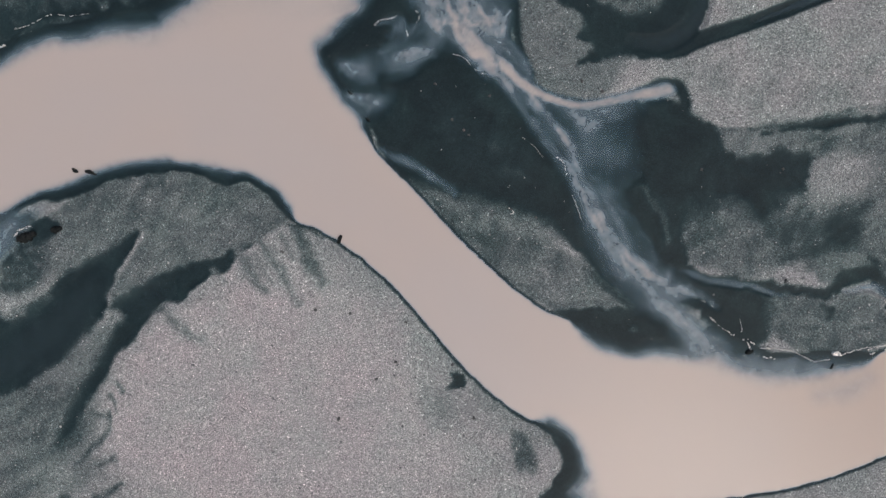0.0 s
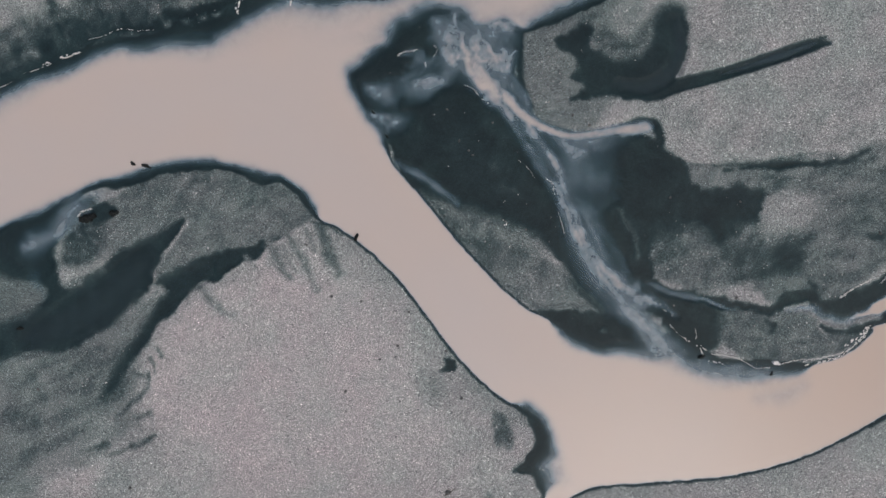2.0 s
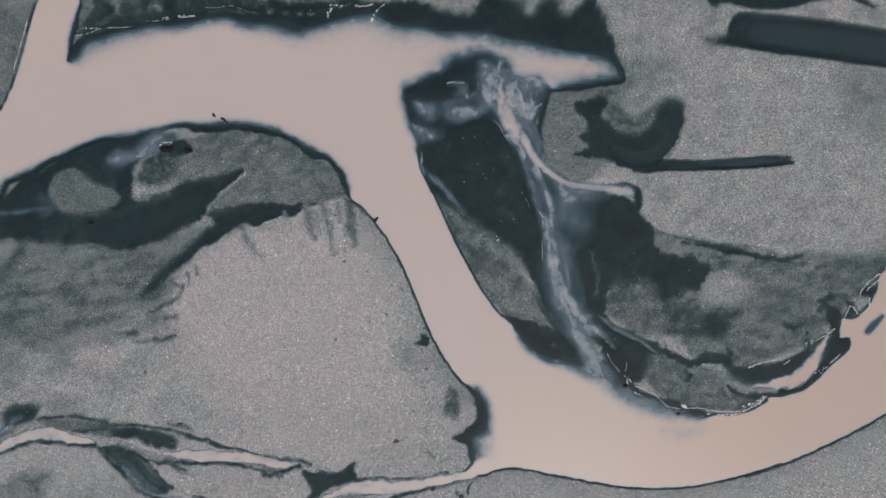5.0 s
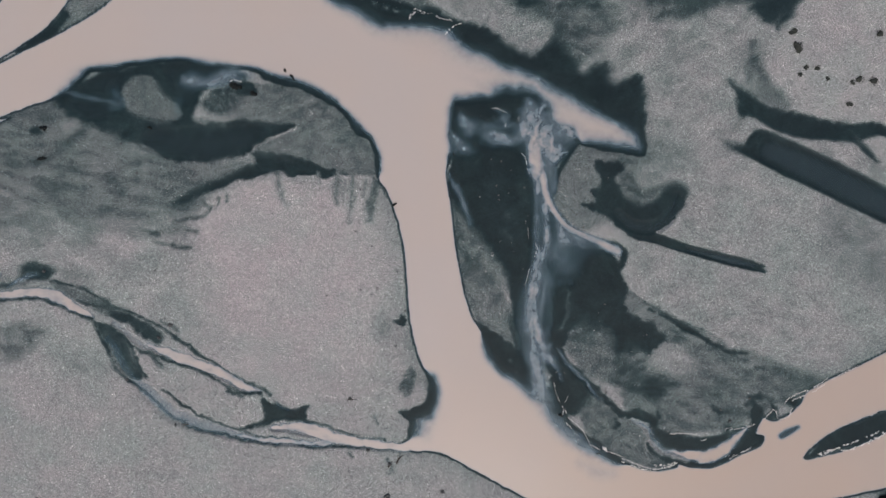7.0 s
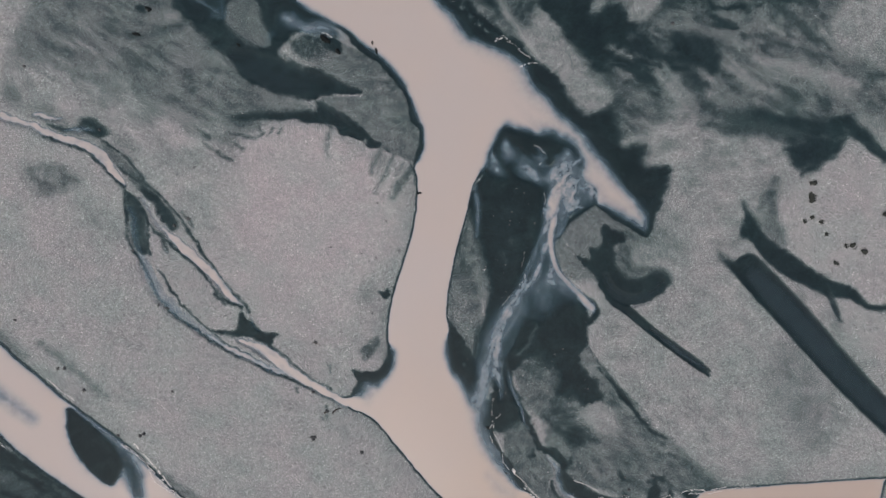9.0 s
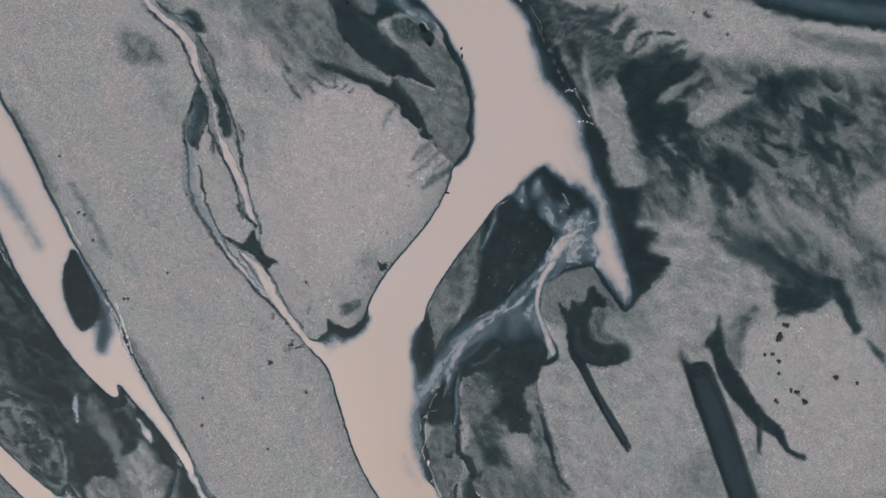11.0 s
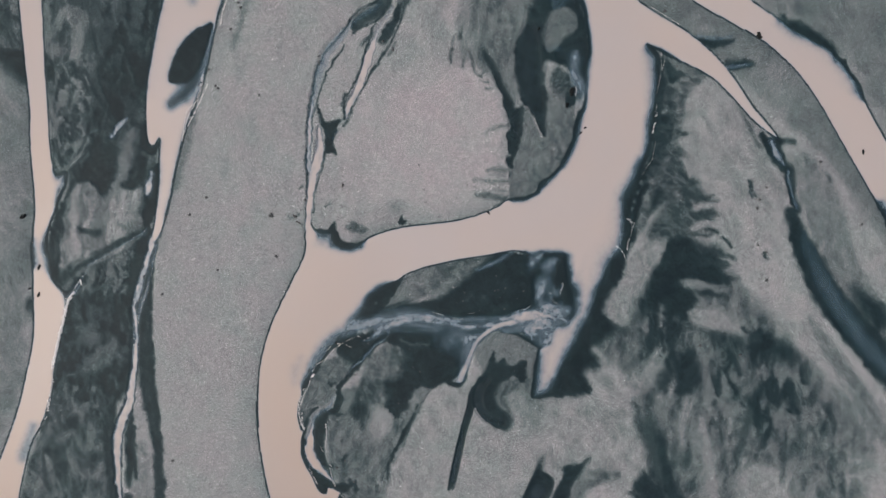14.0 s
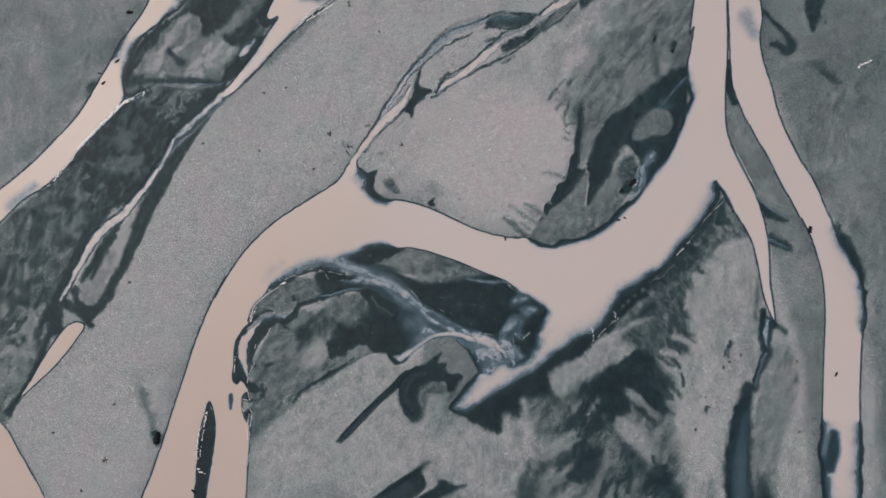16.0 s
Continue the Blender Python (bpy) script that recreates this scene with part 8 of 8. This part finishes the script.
# driftwood
driftwood(12.1, -33.7, 1.17, 86, 32)
driftwood(12.8, -32.5, 1.78, 93, 33)
driftwood(91.9, 4.4, 1.52, 93, 34)
driftwood(11.9, -33.7, 1.07, 94, 35)
driftwood(-17.8, -45.7, 1.36, -144, 36)
driftwood(0.9, -28.3, 1.16, 22, 37)
driftwood(0.8, -28.4, 0.89, 39, 38)

# foam
foam_line([(-42.6, 2.7), (-42.0, 3.3), (-40.8, 3.7)], 0.18, 1, 0.1)
foam_line([(31.1, -11.5), (32.5, -11.6), (34.2, -11.9), (35.6, -12.6), (36.4, -13.0), (38.0, -12.9)], 0.12, 1.2, 0.05)
foam_line([(38.9, -12.6), (40.4, -12.1), (42.1, -11.8), (43.6, -11.8)], 0.12, 1.2, 0.05)
foam_line([(38.4, -12.4), (39.0, -12.5)], 0.5, 2, 0)
foam_line([(26.2, -8.1), (27.0, -9.0), (28.1, -9.8), (28.9, -10.4), (29.9, -10.7)], 0.14, 0.7, 0.5)
foam_line([(29.2, -8.5), (29.4, -9.4), (29.2, -10.0)], 0.1, 0.9, 0.3)
foam_line([(29.9, -10.5), (30.3, -10.9), (30.7, -11.2)], 0.16, 1, 0.2)
foam_line([(25.4, -6.4), (26.8, -7.3)], 0.09, 0.8, 0.4)
foam_line([(42.0, -12.5), (45.6, -11.6), (47.8, -10.0), (49.4, -8.1)], 0.2, 1.2, 0.05)
foam_line([(55.7, -2.8), (57.7, 0.7)], 0.14, 1, 0.2)
foam_line([(45.8, -4.7), (47.6, -3.4)], 0.14, 1, 0.2)
foam_line([(52.7, 0.5), (53.0, 1.3), (54.5, 2.2), (56.0, 4.0)], 0.12, 1, 0.2)
foam_line([(56.8, 5.5), (57.3, 7.6), (58.7, 6.8), (59.8, 7.9), (59.5, 9.4)], 0.16, 1.2, 0.1)
foam_line([(58.8, 10.4), (60.1, 12.2)], 0.2, 1.2, 0.1)
foam_line([(60.8, 13.1), (61.7, 15.4), (63.0, 18.2), (64.5, 20.7)], 0.14, 1.1, 0.1)
foam_line([(67.7, 5.7), (68.5, 7.6), (70.5, 8.7), (72.1, 11.1), (74.0, 14.2)], 0.3, 1.1, 0.1)
foam_line([(67.0, 5.5), (69.5, 8.8), (71.7, 12.0), (73.3, 14.3)], 0.4, 1.1, 0.15)
foam_line([(74.8, 16.4), (73.8, 18.0)], 0.6, 1.5, 0)
foam_line([(72.4, -57.1), (74.2, -56.4), (76.3, -55.6)], 0.35, 1.2, 0.1)
foam_line([(53.4, -64.3), (51.3, -64.7)], 0.35, 1.2, 0.1)
foam_line([(49.5, -64.9), (46.4, -64.8)], 0.18, 0.9, 0.3)
foam_line([(46.5, -10.1), (48.3, -8.9), (49.3, -7.7)], 0.3, 1.2, 0.05)
foam_line([(38.8, -12.6), (38.4, -12.4)], 0.6, 2, 0)
foam_line([(32.5, -12.6), (30.6, -12.0), (29.8, -10.9)], 0.2, 0.9, 0.3)
foam_line([(11.2, -61.9), (6.9, -63.3), (2.4, -63.9)], 0.2, 1.1, 0.2)
foam_line([(-47.0, 20.2), (-44.9, 21.1), (-42.7, 21.7)], 0.25, 1, 0.15)
foam_line([(-57.4, 15.8), (-54.9, 16.5), (-52.5, 17.3)], 0.14, 0.9, 0.3)
foam_line([(-5.8, 22.1), (-5.3, 22.6), (-4.3, 22.8), (-3.5, 23.0)], 0.12, 1, 0.15)
foam_line([(-1.7, 23.5), (-1.3, 23.0), (-1.6, 22.3)], 0.1, 0.9, 0.2)
foam_line([(-2.7, 21.5), (-2.5, 20.9)], 0.12, 1, 0.1)
foam_line([(1.8, 19.0), (2.9, 18.6), (3.9, 17.5), (4.8, 16.9)], 0.08, 1, 0.15)
foam_line([(8.4, 10.4), (9.5, 9.5), (10.3, 8.4)], 0.08, 0.8, 0.3)
foam_line([(11.7, 8.4), (12.4, 7.7), (12.6, 6.5)], 0.1, 0.9, 0.2)
foam_line([(13.1, 4.5), (13.5, 3.4), (13.9, 2.0)], 0.1, 0.9, 0.2)
foam_line([(6.7, 3.5), (7.2, 3.1), (6.9, 2.9)], 0.1, 1.2, 0)
foam_line([(5.7, -63.1), (9.1, -62.5)], 0.3, 1.1, 0.1)
foam_line([(-16.2, -83.0), (-14.0, -82.4)], 0.2, 1, 0.1)
foam_line([(-19.7, -69.7), (-16.6, -68.9), (-14.3, -68.1)], 0.18, 1.4, 0.05)
foam_line([(-3.3, -65.6), (-0.4, -64.6), (2.4, -63.9), (4.5, -64.4), (6.5, -64.0), (10.0, -62.3)], 0.2, 1.5, 0.03)
foam_line([(-97.9, 2.5), (-99.7, 2.3), (-101.3, 2.4)], 0.45, 1.6, 0)
foam_line([(58.0, 9.4), (58.6, 11.3), (60.1, 13.2), (61.6, 16.3)], 0.2, 1.2, 0.1)
foam_line([(-65.2, 7.5), (-65.2, 10.3), (-65.2, 14.6)], 0.12, 1.1, 0.1)
foam_line([(-58.0, 14.5), (-56.5, 15.3), (-54.8, 16.6)], 0.08, 1.1, 0.35)
foam_line([(-52.2, 17.3), (-50.5, 18.1)], 0.08, 1.1, 0.35)
foam_line([(-49.0, 19.2), (-47.4, 19.7), (-45.9, 20.4)], 0.08, 1.1, 0.35)
foam_line([(-44.7, 20.9), (-43.5, 21.4), (-42.4, 21.8)], 0.08, 1.1, 0.35)
foam_line([(-41.5, 23.3), (-40.0, 23.7), (-37.9, 24.6), (-36.0, 24.4), (-34.1, 24.6)], 0.08, 1.1, 0.35)
foam_line([(-24.7, 27.9), (-23.0, 28.6), (-21.9, 29.4)], 0.08, 1.1, 0.35)
foam_line([(45.8, -4.5), (47.2, -3.6), (49.3, -2.4)], 0.13, 1.1, 0.1)
foam_line([(50.5, -2.9), (51.1, -2.2)], 0.16, 1.1, 0.1)
foam_line([(52.5, 0.7), (53.9, 1.6), (55.2, 2.8), (56.1, 3.9)], 0.13, 1.1, 0.1)
foam_line([(55.0, -2.9), (56.0, -1.8), (57.5, 0.2)], 0.13, 1.1, 0.15)
foam_line([(41.8, -12.1), (44.0, -11.6), (46.9, -10.7), (48.5, -9.1), (49.4, -7.8)], 0.16, 1.2, 0.05)
foam_line([(-19.4, -69.5), (-17.0, -69.1)], 0.18, 1.1, 0.1)
foam_line([(-15.1, -68.1), (-14.1, -68.0)], 0.2, 1.2, 0)
foam_line([(-2.7, -65.1), (-0.1, -64.2), (2.4, -63.5)], 0.2, 1.3, 0.05)
foam_line([(4.9, -63.7), (7.2, -63.3), (9.4, -62.4)], 0.2, 1.3, 0.05)
foam_line([(-2.1, -63.6), (1.0, -63.2), (4.3, -62.8), (7.6, -62.6)], 0.21, 3, 0.02)
foam_line([(-24.8, 28.4), (-22.1, 29.0), (-19.3, 29.9), (-17.4, 31.1)], 0.22, 1.1, 0.2)
foam_line([(-44.6, 21.0), (-43.3, 21.5), (-41.8, 22.5)], 0.22, 1.2, 0.1)
foam_line([(66.4, -60.0), (62.8, -61.3), (60.1, -62.2), (55.9, -63.6), (52.5, -64.7), (50.1, -64.6)], 0.49, 5, 0)
foam_line([(47.6, -65.0), (48.0, -64.0)], 0.37, 1.5, 0)
foam_line([(68.3, -58.7), (71.5, -57.3), (74.6, -56.0)], 0.31, 1.3, 0.1)
foam_line([(-18.5, 27.8), (-18.0, 29.8), (-16.7, 30.9)], 0.25, 1.2, 0.1)
foam_line([(-24.6, 26.5), (-24.3, 28.2)], 0.31, 1.2, 0.1)
# <<< things

# ---- loose pebbles on the bars nearest to the eye ----
def pebbles(count):
    rnd = np.random.RandomState(4)
    x, y = rnd.uniform(-46, 46, count), rnd.uniform(-28, 28, count)
    i, j = np.searchsorted(GX, x), np.searchsorted(GY, y)
    keep = (HEIGHT[i, j] > 0.01) & (rnd.rand(count) < np.clip(1.25 - 1.6 * WET[i, j], 0.012, 1.0))
    x, y, z = x[keep], y[keep], HEIGHT[i, j][keep]
    n = len(x)
    size = rnd.uniform(0.03, 0.075, n) * (1 + 0.8 * (rnd.rand(n) < 0.06))
    corner = np.array([(1, 0, 0), (0.3, 0.9, 0.1), (-0.8, 0.5, 0), (-0.7, -0.6, 0.1), (0.4, -0.9, 0), (0.05, 0.05, 0.6)])
    face = np.array([(0, 1, 5), (1, 2, 5), (2, 3, 5), (3, 4, 5), (4, 0, 5), (0, 4, 3), (0, 3, 2), (0, 2, 1)])
    turn = rnd.uniform(0, math.tau, n)
    c, s = np.cos(turn)[:, None], np.sin(turn)[:, None]
    k = corner[None] * rnd.uniform(0.75, 1.25, (n, 6, 1))
    px = x[:, None] + (k[..., 0] * c - k[..., 1] * s) * size[:, None]
    py = y[:, None] + (k[..., 0] * s + k[..., 1] * c) * size[:, None]
    pz = z[:, None] + k[..., 2] * size[:, None] + 0.004
    verts = np.stack([px, py, pz], 2).reshape(-1, 3)
    faces = (face[None] + 6 * np.arange(n)[:, None, None]).reshape(-1, 3)
    me = bpy.data.meshes.new("pebbles")
    me.from_pydata(verts.tolist(), [], faces.tolist())
    mat, tree, bsdf = nodes_of("pebble")
    geo = tree.nodes.new("ShaderNodeNewGeometry")
    colour = ramp(tree, geo.outputs["Random Per Island"], [(0.0, (0.05, 0.055, 0.06)), (0.45, (0.16, 0.165, 0.17)), (0.8, (0.28, 0.285, 0.285)), (1.0, (0.5, 0.5, 0.49))])
    tree.links.new(colour, bsdf.inputs["Base Color"])
    bsdf.inputs["Roughness"].default_value = 0.7
    me.materials.append(mat)
    tagged(new("pebbles", me), "small grey and pale pebbles strewn over the gravel bars", "pebbles", kind="stuff")


pebbles(34000)
